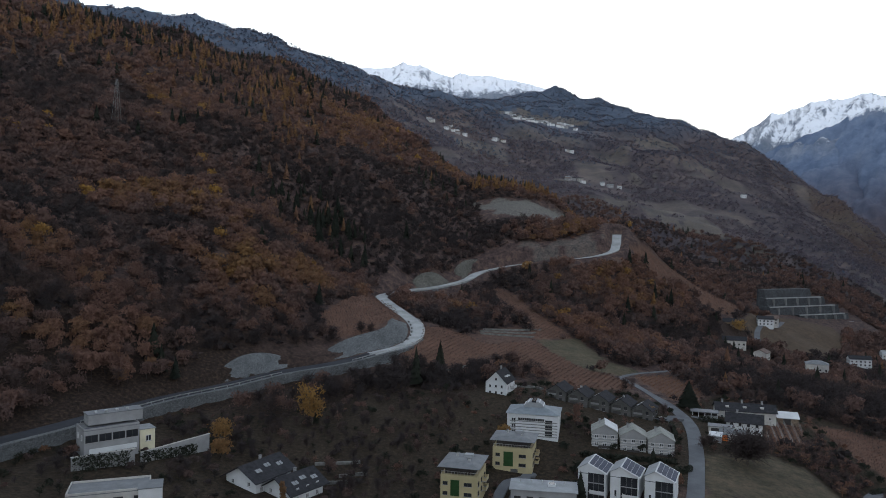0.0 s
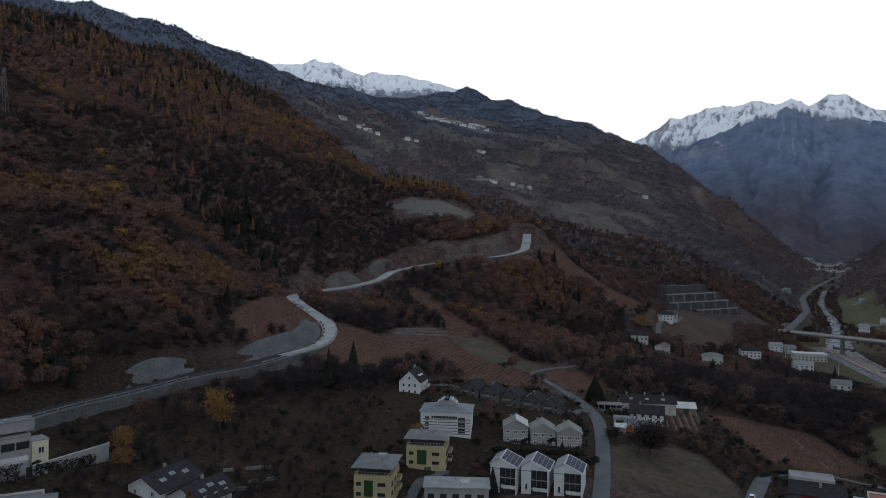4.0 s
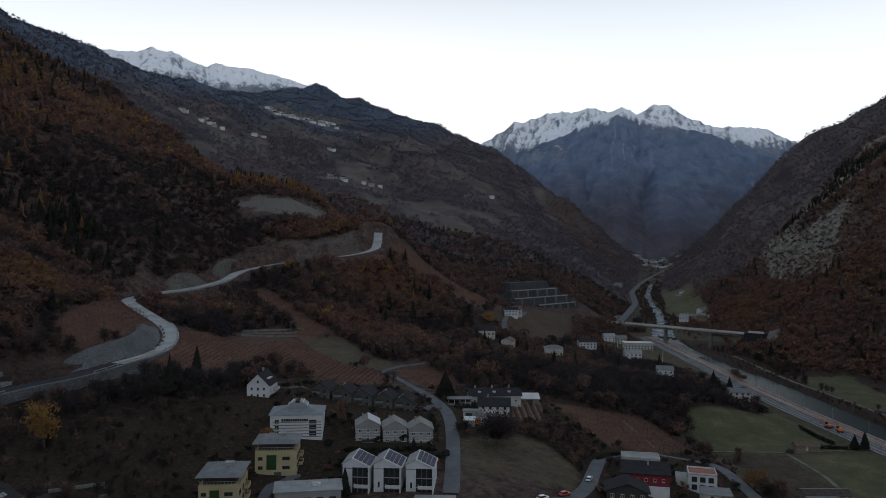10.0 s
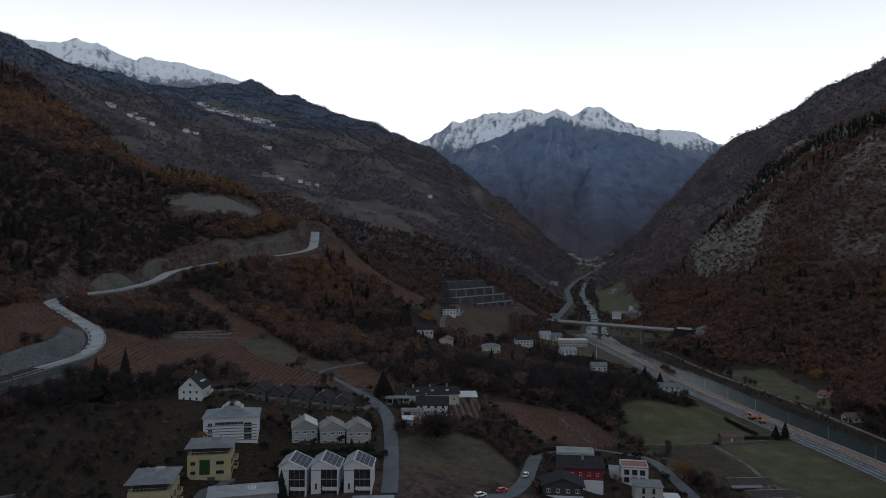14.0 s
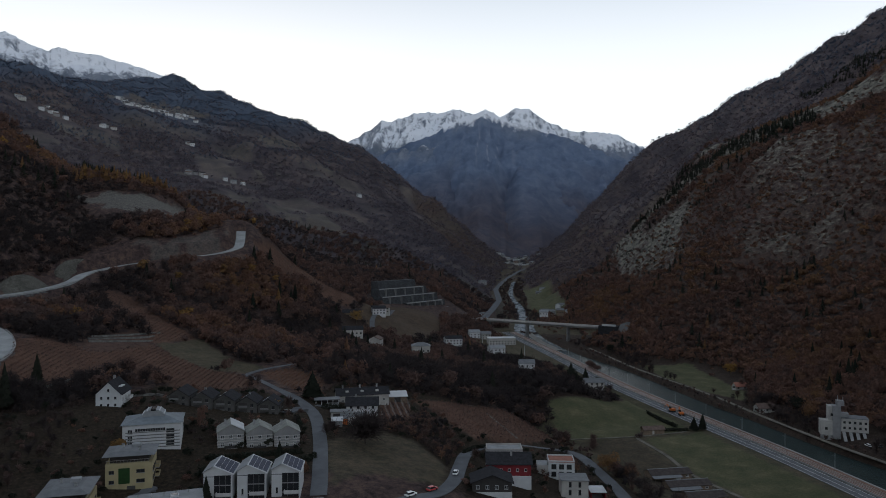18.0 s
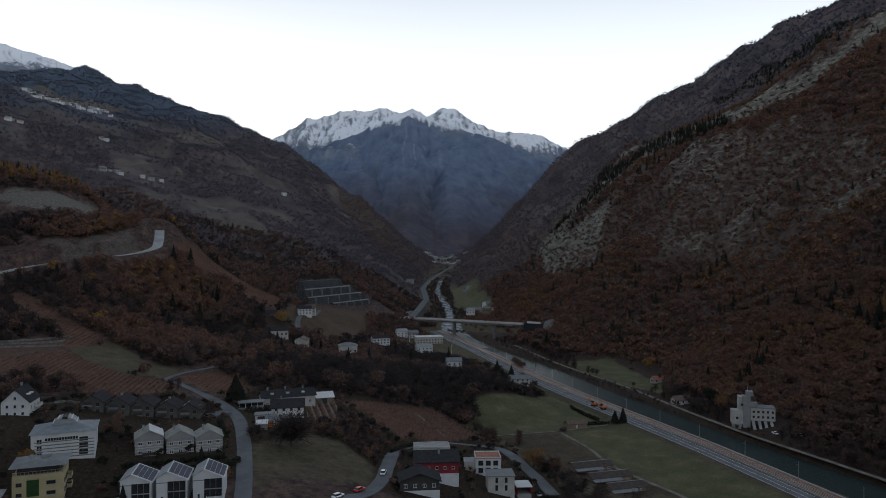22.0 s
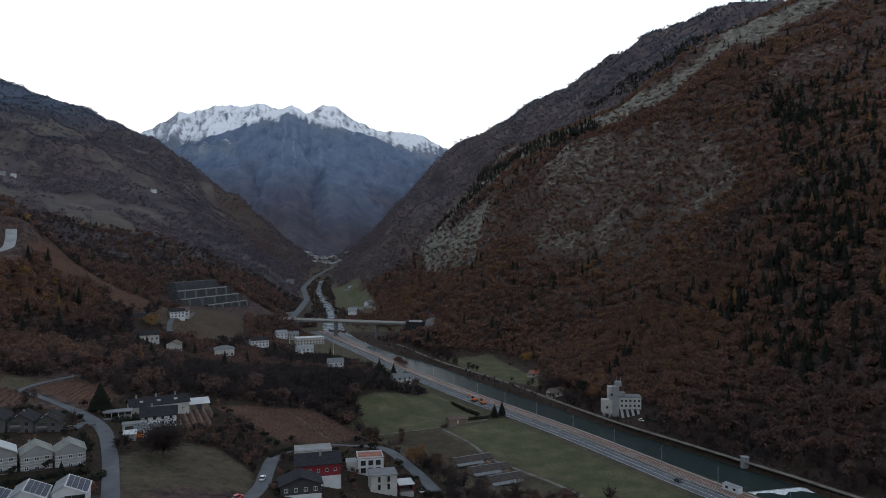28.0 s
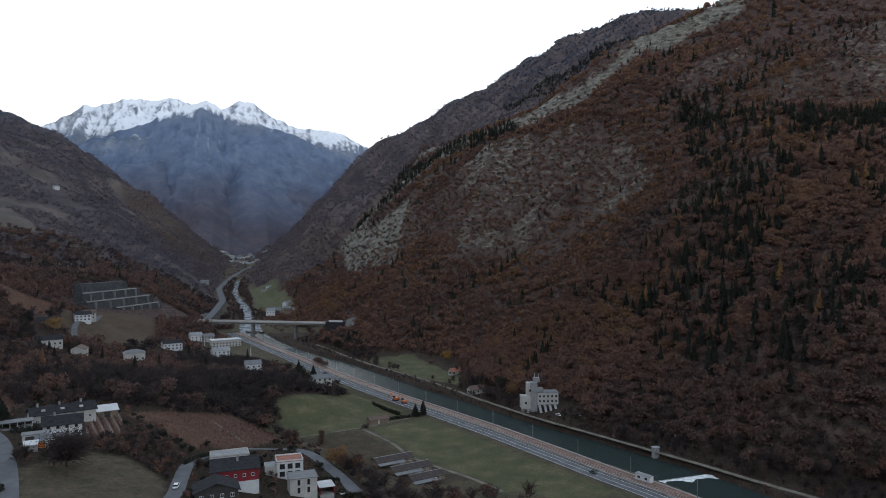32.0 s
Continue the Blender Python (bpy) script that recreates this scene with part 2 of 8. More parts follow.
ROAD = [(-128, 205, 52.9), (-102, 266, 53.0), (-70, 314, 54.7), (-36, 343, 58.5), (-11, 384, 66.0), (-28, 429, 73.2), (-40, 468, 78.3),
    (-10, 520, 81.2), (21, 560, 87.5), (54, 578, 96.5), (129, 586, 104.4), (148, 607, 115.6), (161, 645, 126.3)]
LEFT_SLOPE = [(-149, 258, 74.5), (-188, 325, 117.2), (-262, 451, 192.1), (-393, 674, 324.0), (-120, 313, 77.9), (-148, 382, 119.6), (-214, 550, 211.6),
    (-291, 745, 319.0), (-91, 343, 75.4), (-114, 425, 121.5), (-153, 570, 193.6), (-70, 394, 83.4), (-96, 536, 125.2), (-128, 708, 214.9),
    (-44, 528, 108.9), (-55, 648, 165.5), (-65, 767, 218.5), (8, 640, 114.7), (9, 720, 155.5), (79, 685, 151.6), (57, 617, 120.2), (109, 631, 126.2),
    (63, 757, 167.1), (104, 743, 163.1)]
LEFT_RIDGE = [(-383, 814, 375.0), (-384, 945, 386.8), (-300, 1079, 392.9), (-220, 1108, 372.8), (-124, 1053, 323.1), (-34, 919, 242.2),
    (41, 799, 168.6), (122, 710, 139.0), (151, 663, 120.7)]
LEFT_BACK = [(-490, 1041, 417.2), (-362, 1301, 414.8), (-152, 1291, 333.2), (-42, 1149, 245.9), (51, 979, 156.8), (153, 887, 118.6), (204, 835, 92.3)]
LEFT_HIGH = [(-716, 1760, 649.5), (-594, 1910, 695.1), (-472, 2046, 687.2), (-335, 2225, 681.7), (-172, 2444, 672.7), (26, 2750, 685.1),
    (277, 3088, 717.6), (-244, 1632, 431.7), (20, 1900, 413.4), (-140, 1995, 521.7), (-607, 2631, 793.4), (-99, 3299, 766.3)]
FAR_SLOPE = [(347, 2678, 593.7), (361, 1712, 271.1), (456, 1376, 170.6), (674, 2042, 370.9), (556, 1230, 107.5), (781, 1732, 244.7),
    (344, 2021, 387.6), (322, 1104, 122.7), (891, 1678, 175.5), (720, 1259, 79.6), (666, 1288, 95.7), (709, 1207, 74.8), (960, 1463, 51.6),
    (678, 1050, 30.6)]
FAR_RIDGE = [(558, 3556, 907.1), (677, 3434, 816.0), (759, 3314, 800.9), (985, 2992, 649.9), (1137, 2776, 556.8), (1232, 2514, 375.2),
    (1289, 2258, 242.8), (1387, 2080, 132.7), (1324, 1881, 56.9)]
FAR_BACK = [(668, 4248, 963.8), (1222, 3704, 657.2), (1541, 3142, 356.2), (1814, 2636, 87.7)]
SPUR = [(208, 626, 82.6), (241, 593, 42.1), (89, 512, 78.2), (75, 429, 56.0), (43, 453, 66.8), (134, 482, 50.0), (186, 486, 42.6), (22, 479, 71.6),
    (211, 667, 96.6), (266, 712, 56.5), (247, 676, 73.7), (290, 686, 55.1)]
VILLAGE = [(93, 363, 46.7), (100, 298, 41.0), (79, 216, 36.0), (28, 227, 33.0), (25, 293, 50.0), (-0, 340, 52.7), (-30, 268, 45.0), (-48, 217, 37.0),
    (-93, 200, 46.0), (-92, 183, 44.0), (75, 303, 43.0), (112, 295, 39.0), (119, 221, 31.0), (159, 222, 22.0), (174, 275, 28.0), (176, 300, 32.0),
    (217, 342, 29.3), (224, 513, 27.7), (280, 530, 20.6), (309, 694, 41.0), (376, 706, 31.7), (202, 209, 10.0), (223, 253, 8.0), (293, 354, 14.9),
    (436, 844, 50.8), (449, 877, 64.5), (352, 474, 10.1), (399, 670, 8.7), (460, 808, 35.1)]
ROUND = [(0, -40, 42.0), (-250, 60, 90.0), (-500, -300, 240.0), (0, -500, 45.0), (400, -500, 5.0), (330, 0, 4.0), (600, -300, 20.0),
    (1100, -300, 330.0), (1500, 200, 560.0), (-1100, 300, 560.0), (-900, -600, 480.0), (-1500, 1200, 800.0), (-700, 1500, 500.0), (2200, 800, 620.0),
    (2600, 1700, 640.0), (4300, 4300, 600.0), (0, 4600, 760.0), (-1800, 4300, 1000.0), (4400, 0, 700.0), (4000, 2400, 760.0), (-2400, -700, 900.0),
    (3800, -700, 700.0), (120, -200, 30.0), (-100, 120, 66.0)]
SPOTS = np.array(VALLEY + RIGHT_FOOT + RIGHT_SLOPE + RIGHT_RIDGE + BEHIND + RIGHT_BACK + ROAD + LEFT_SLOPE + LEFT_RIDGE
                 + LEFT_BACK + LEFT_HIGH + FAR_SLOPE + FAR_RIDGE + FAR_BACK + SPUR + VILLAGE + ROUND, float)


def kernel(a, b):
    d2 = ((a[:, None, 0] - b[None, :, 0]) ** 2 + (a[:, None, 1] - b[None, :, 1]) ** 2)
    return np.sqrt(d2 + 18.0 ** 2)


def fit_ground():
    n = len(SPOTS)
    m = np.zeros((n + 3, n + 3))
    m[:n, :n] = kernel(SPOTS, SPOTS)
    m[:n, n], m[:n, n + 1:] = 1, SPOTS[:, :2] / 1000
    m[n:, :n] = m[:n, n:].T
    return np.linalg.solve(m, np.concatenate([SPOTS[:, 2], np.zeros(3)]))


WEIGHTS = fit_ground()


def wave(x, y, size, seed):
    """Smooth value noise in the plane, -1 to 1."""
    rng = np.random.RandomState(seed)
    table = rng.uniform(-1, 1, (64, 64))
    u, v = x / size + 1000, y / size + 1000
    i, j = np.floor(u).astype(int), np.floor(v).astype(int)
    f, g = u - i, v - j
    f, g = f * f * (3 - 2 * f), g * g * (3 - 2 * g)
    a, b = table[i % 64, j % 64], table[(i + 1) % 64, j % 64]
    c, d = table[i % 64, (j + 1) % 64], table[(i + 1) % 64, (j + 1) % 64]
    return (a * (1 - f) + b * f) * (1 - g) + (c * (1 - f) + d * f) * g


def base_height(x, y):
    """The ground's height without noise or roads."""
    x, y = np.asarray(x, float).ravel(), np.asarray(y, float).ravel()
    out = np.empty(len(x))
    for s in range(0, len(x), 20000):
        p = np.stack([x[s:s + 20000], y[s:s + 20000]], 1)
        out[s:s + 20000] = kernel(p, SPOTS) @ WEIGHTS[:-3] + WEIGHTS[-3] + (p / 1000) @ WEIGHTS[-2:]
    return out


def along(line, step):
    """A polyline resampled at even steps."""
    line = np.array(line, float)
    s = np.concatenate([[0], np.cumsum(np.hypot(*np.diff(line[:, :2], axis=0).T))])
    t = np.arange(0, s[-1], step)
    return np.stack([np.interp(t, s, line[:, k]) for k in range(line.shape[1])], 1)


def curved(line, step=4.0):
    """A smooth curve through the points of a line, resampled at even steps."""
    p = np.array(line, float)
    p = np.vstack([2 * p[0] - p[1], p, 2 * p[-1] - p[-2]])
    out = []
    for i in range(1, len(p) - 2):
        for u in np.linspace(0, 1, 12, endpoint=False):
            a, b, c, d = p[i - 1], p[i], p[i + 1], p[i + 2]
            out.append(0.5 * (2 * b + (c - a) * u + (2 * a - 5 * b + 4 * c - d) * u * u + (3 * b - a - 3 * c + d) * u ** 3))
    out.append(p[-2])
    return along(out, step)


def near_line(x, y, line, pad=60):
    """Distance to a line and its height at the nearest point."""
    x, y = np.asarray(x, float).ravel(), np.asarray(y, float).ravel()
    best, z = np.full(len(x), 1e9), np.zeros(len(x))
    lo, hi = line[:, :2].min(0) - pad, line[:, :2].max(0) + pad
    sel = np.where((x > lo[0]) & (x < hi[0]) & (y > lo[1]) & (y < hi[1]))[0]
    for s in range(0, len(sel), 20000):
        k = sel[s:s + 20000]
        d = np.hypot(x[k, None] - line[None, :, 0], y[k, None] - line[None, :, 1])
        j = d.argmin(1)
        best[k], z[k] = d[np.arange(len(k)), j], line[j, 2]
    return best, z


# lines and patches of the plan (x, y)
MAIN_ROAD = [(-128.5, 191.9), (-126.5, 203.4), (-119.7, 220.7), (-111.6, 241.1), (-101.5, 264.9), (-87.0, 286.6), (-70.0, 312.5), (-47.5, 329.1), (-33.3, 344.0), (-20.7, 354.5), (-14.2, 367.0), (-13.0, 381.0), (-16.4, 398.0), (-25.4, 420.3), (-35.5, 448.0), (-39.5, 468.0), (-26.0, 490.5), (-1.2, 527.3), (18.4, 549.9), (30.3, 569.8), (53.7, 577.1), (81.1, 576.0), (109.4, 579.8), (139.6, 590.5), (147.6, 604.5), (153.7, 626.0)]
VILLAGE_ROAD = [(74.0, 205.4), (80.6, 222.1), (92.4, 255.0), (100.8, 285.0), (101.1, 308.7), (97.3, 329.3), (92.6, 352.0), (91.6, 359.1), (103.4, 370.8), (123.1, 386.2), (150.8, 416.0)]
LOOP_ROAD = [(93.9, 196.1), (103.3, 199.2), (113.9, 201.6), (126.7, 213.4), (137.8, 227.9), (151.0, 244.1), (167.8, 255.1), (196.9, 265.8), (220.8, 270.4), (227.1, 261.1), (218.9, 236.4), (203.7, 206.9)]
HIGHWAY = [(280.5, 91.4), (291.2, 118.7), (301.6, 150.3), (316.0, 189.3), (332.8, 237.0), (350.3, 294.3), (372.7, 367.3), (400.9, 447.8), (441.5, 549.9), (483.7, 661.4), (516.1, 745.2)]
FARM_LANE = [(295.0, 294.0), (284.0, 262.0), (270.0, 232.0), (263.0, 192.0), (257.0, 171.0)]
BANK_PATH = [(326.1, 49.8), (335.4, 84.4), (344.6, 112.3), (350.9, 134.1), (364.5, 181.5), (376.7, 225.6), (398.5, 283.8), (430.1, 361.1), (462.6, 462.9), (512.5, 581.3)]
UPPER_ROAD = [(485.8, 757.6, 16.0), (525.9, 803.1, 18.0), (600.9, 897.4, 18.5), (704.0, 1032.9, 17.9), (827.2, 1227.2, 23.9), (926.8, 1353.0, 28.5), (1078.5, 1539.9, 32.5), (1259.7, 1742.3, 41.0), (1402.6, 1885.5, 48.5)]
HAMLET_ROAD = [(265.9, 591.1), (271.0, 607.9), (288.3, 639.2), (352.0, 731.2)]
RIVER = [(287.8, 44.0), (301.8, 61.5), (317.6, 89.1), (331.4, 121.2), (340.9, 153.9), (352.1, 192.6), (363.1, 237.4), (383.1, 296.5), (407.0, 370.4), (446.4, 475.8), (483.3, 601.9), (541.7, 731.3), (620.1, 847.3), (732.2, 1013.1), (836.1, 1184.6), (953.6, 1346.6), (1043.6, 1466.6)]
VINE_KNOLL = [(-63.1, 372.5), (-57.7, 396.1), (-45.1, 459.8), (-28.2, 428.7), (-23.6, 399.0), (-38.5, 365.7), (-51.1, 352.4), (-60.5, 357.6)]
VINE_MID = [(-10, 387), (-1, 397), (16, 391), (27, 355), (30, 344), (5, 331), (-14, 340), (-20, 346), (-11, 366)]
VINE_BIG = [(17, 386), (28, 384), (54, 410), (61, 387), (74, 360), (90, 357), (93, 336), (67, 325), (54, 328), (44, 345), (30, 351), (26, 362)]
VINE_LONG = [(40, 536), (51, 513), (61, 477), (79, 444), (81, 434), (55, 413), (53, 440), (40, 473)]
WEDGES = [(14, 394), (48, 440), (55, 412), (27, 383)]
GRASS_SLOPE = [(55, 411), (85, 437), (93, 388), (105, 375), (93, 363), (74, 360), (61, 387)]
VINE_ROAD = [(97, 360), (120, 372), (127, 344), (117, 321), (106, 321), (102, 336)]
VINE_EAST = [(159, 603), (206, 653), (268, 690), (280, 666), (255, 629), (217, 619), (178, 581), (162, 585)]
VINE_LOW = [(158, 308), (169, 306), (192, 307), (236, 326), (250, 322), (230, 286), (192, 267), (164, 262), (162, 274), (161, 291)]
VINE_PATH = [(198, 302), (197, 287), (196, 270)]
VINE_TRACK = [(156, 309), (169, 307.5), (192, 308.5), (215, 318), (238, 328)]
VINE_SMALL = [(142, 305), (156, 307), (145, 281), (128, 279)]
MEADOW = [(264, 621), (335, 747), (370, 753), (416, 754), (404, 707), (342, 620), (290, 580), (272, 590)]
FIELD_NORTH = [(279, 356), (303, 356), (329, 352), (354, 358), (347, 316), (333, 290), (297, 297), (277, 304), (262, 309), (268, 333)]
PADDOCK = [(260, 306), (275, 301), (293, 294), (269, 234), (262, 193), (237, 199), (234, 224), (248, 261)]
FIELD_SOUTH = [(299, 292), (337.5, 284.0), (286.3, 129.3), (262.4, 143.6), (258, 171.0), (266, 192), (273, 231)]
FIELD_BANK = [(482, 479), (524, 457), (485, 388), (442, 326), (428, 326), (438, 370), (458, 429)]
FIELD_UP = [(921.5, 1258.8), (965.8, 1225.1), (734.6, 884.8), (656.2, 806.8), (677.0, 904.8)]
GARDEN = [(-2.8, 208.9), (-1.7, 246.4), (16.6, 297.5), (47.9, 334.0), (84.6, 331.4), (100.2, 305.8), (132.8, 339.5), (159.8, 322.6), (192.2, 304.9), (147.2, 233.0)]
LAWN = [(94.2, 250.1), (116.3, 264.1), (130.4, 254.3), (130.0, 231.7), (79.5, 210.5)]
PASTURE = [(94.2, 252.7), (121.0, 263.6), (132.5, 253.1), (131.2, 227.5), (119.6, 207.5), (82.8, 222.3)]
LOWTOWN = [(148.2, 256.9), (185.9, 270.8), (245.5, 287.6), (216.4, 213.4), (197.9, 192.2), (119.6, 207.5)]
QUARRY = [(28, 718), (52, 709), (89, 712), (118, 716), (128, 700), (98, 659), (72, 654), (47, 675)]
SLOPE_LOW = [(-88.6, 135.8), (-126.3, 193.2), (-114.9, 221.8), (-102.1, 246.1), (-93.2, 265.4), (-60.1, 269.3), (-32.8, 293.5), (-4.8, 299.9), (16.6, 297.5), (-1.7, 246.4), (-2.8, 206.9)]
TOWN_EDGE = [(143.9, 257.6), (161.0, 261.9), (232.7, 272.6), (201.2, 195.4), (184.4, 184.8), (109.7, 203.0)]
THICKET = [(126.0, 279.2), (139.8, 275.8), (154.5, 290.2), (153.2, 261.4), (153.2, 252.4), (131.5, 227.4), (133.2, 254.4), (121.0, 263.6)]
TERRACE_PLOT = [(269.5, 596.2), (418.5, 909.2), (701.5, 1156.7), (448.7, 728.9), (393.0, 680.3)]
FIELD_TRACK = [(333.0, 290.5), (316.0, 293.0), (297.0, 297.0), (277.0, 304.0), (258.0, 311.0)]
DRIVE_A = [(16.0, 210.5), (20.4, 226.9), (24.7, 233.9), (30.1, 235.7), (34.4, 233.8)]
DRIVE_B = [(22.0, 215.3), (23.7, 220.7), (28.5, 234.4), (32.5, 236.7)]
DRIVE_C = [(105.4, 298.3), (110.8, 298.1), (116.1, 296.4)]
DRIVE_D = [(99.5, 294.0), (93.0, 292.0), (88.0, 286.0)]
CUT = [(64.4, 592.4), (93.2, 595.6), (134.3, 610.0), (133.9, 590.5), (100.1, 580.0), (63.1, 579.6)]

ROCK_MID = [(956, 1017), (815, 665), (901, 614), (842, 446), (791, 357), (721, 273), (698, 315), (664, 341), (619, 338), (618, 392), (714, 583), (717, 705), (751, 799)]
ROCK_GORGE = [(1674, 2097), (1351, 1489), (997, 967), (801, 716), (753, 696), (789, 815), (834, 980), (997, 1290)]
ROCK_TOP = [(852, 323), (913, 286), (970, 244), (1001, 196), (1018, 116), (1018, -60), (745, -60), (745, 85), (769, 194), (811, 264)]
SPRUCE = [(822, 300), (757, 191), (739, 84), (730, -40), (545, -40), (541, 61), (584, 114), (595, 164), (707, 249)]
STRIP_LOW = [(937, 984), (974, 861), (945, 603), (905, 572), (911, 684), (925, 824)]
STRIP_TOP = [(1427, 958), (1494, 828), (1640, 721), (1601, 690), (1420, 733), (1350, 850)]
FAR_CLUSTERS = [(1453, 2010, 42, 60, 16), (356, 1690, 70, 14, 9), (335, 2560, 125, 95, 62), (-8, 1940, 55, 12, 9), (140, 1975, 22, 8, 4), (350, 2020, 22, 8, 3), (710, 1700, 6, 4, 1), (40, 1935, 30, 8, 4)]
FAR_FIELDS = [
    [(188, 2745), (309, 3035), (442, 2997), (522, 2678), (560, 2602), (433, 2651), (253, 2487)], [(372, 1362), (492, 1573), (517, 1503), (412, 1316), (376, 1330)],
    [(410, 1310), (505, 1412), (558, 1416), (495, 1266), (438, 1274)], [(16, 1823), (55, 1897), (98, 1806), (74, 1698), (31, 1657)],
    [(412, 1768), (579, 1872), (575, 1859), (406, 1729)], [(470, 1250), (549, 1246), (569, 1206), (504, 1195)],
    [(612, 2014), (720, 2069), (863, 2194), (779, 2027), (662, 2004)], [(266, 1361), (413, 1580), (366, 1379), (272, 1307)],
    [(625, 2396), (840, 2546), (791, 2273), (623, 2240)]]
GOLD_WOOD = [(-209, 334), (-182, 391), (-143, 394), (-117, 415), (-107, 505), (-65, 467), (-52, 357), (-84, 349), (-108, 336), (-126, 271), (-136, 250), (-166, 266)]
BARE_WOOD = [(-367, 598), (-321, 629), (-247, 585), (-175, 515), (-136, 480), (-178, 417), (-229, 366)]
LARCH_WOOD = [(-333, 745), (-299, 816), (-213, 864), (-129, 859), (-83, 630), (-104, 577), (-134, 530), (-164, 559), (-239, 614)]
LARCH_TOP = [(-444, 732), (-460, 900), (-321, 670), (-288, 574), (-341, 612)]
RAVINE = [(-100, 537), (-145, 537), (-118, 500), (-83, 500), (-45, 478), (-60, 535)]
DARK_WOOD = [(804, 277), (771, 175), (526, 119), (480, 136), (458, 178), (522, 237), (552, 219), (573, 185), (679, 239)]
VALLEY_AXIS = [(570.5, 747.1, 5.0), (620.1, 847.3, 6.0), (784.2, 1098.9, 12.0), (953.6, 1346.6, 22.2), (1092.3, 1554.6, 31.0), (1340.6, 1868.9, 46.1), (1582.1, 2187.9, 66.2), (1817.1, 2573.1, 100.5), (2300, 3200, 150.0)]

# ---- the ground ----
def inside(x, y, poly):
    """Which points lie in a polygon of the plan."""
    out = np.zeros(len(x), bool)
    p = np.array(poly, float)
    lo, hi = p.min(0), p.max(0)
    k = np.where((x >= lo[0]) & (x <= hi[0]) & (y >= lo[1]) & (y <= hi[1]))[0]
    if len(k) == 0:
        return out
    a, b, c = x[k], y[k], np.zeros(len(k), bool)
    for (x0, y0), (x1, y1) in zip(p, np.roll(p, -1, 0)):
        if y0 != y1:
            c ^= ((y0 > b) != (y1 > b)) & (a < (x1 - x0) * (b - y0) / (y1 - y0) + x0)
    out[k] = c
    return out


def smooth(v, n):
    for _ in range(n):
        v = np.concatenate([v[:1], (v[:-2] + 2 * v[1:-1] + v[2:]) / 4, v[-1:]])
    return v


def road_line(points, z=None, step=3.0):
    p = curved(points, step)
    h = smooth(base_height(p[:, 0], p[:, 1]), 60) if z is None else np.full(len(p), z)
    return np.column_stack([p, h])


L_MAIN, L_VILLAGE, L_LOOP = road_line(MAIN_ROAD), road_line(VILLAGE_ROAD), road_line(LOOP_ROAD)
LOWER_MAIN = L_MAIN[:int(np.argmin(np.hypot(L_MAIN[:, 0] + 20.7, L_MAIN[:, 1] - 362)))]
L_HIGH, L_LANE, L_BANK = road_line(HIGHWAY, 3.2), road_line(FARM_LANE, 2.6), road_line(BANK_PATH, 3.6)
L_UP, L_HAMLET = along(UPPER_ROAD, 4.0), road_line(HAMLET_ROAD)
L_AXIS = along(VALLEY_AXIS, 12.0)
RIVER_LINE = curved(RIVER, 6.0)
RIVER_LINE = np.column_stack([RIVER_LINE, np.interp(np.hypot(RIVER_LINE[:, 0], RIVER_LINE[:, 1]), [860, 1050, 1350, 1650, 1900], [0.0, 4.0, 10.0, 20.5, 29.0])])
ROADS = [(L_MAIN, 4.2), (L_VILLAGE, 3.4), (L_LOOP, 3.2), (L_HIGH, 13.0), (L_LANE, 2.0), (L_BANK, 2.6), (L_UP, 6.0), (L_HAMLET, 3.0)]
VINES = [VINE_KNOLL, VINE_MID, VINE_BIG, VINE_LONG, VINE_ROAD, VINE_EAST, VINE_LOW, VINE_SMALL]
GRASS = [GRASS_SLOPE, FIELD_NORTH, FIELD_SOUTH, FIELD_BANK, FIELD_UP, LAWN, PASTURE, MEADOW]


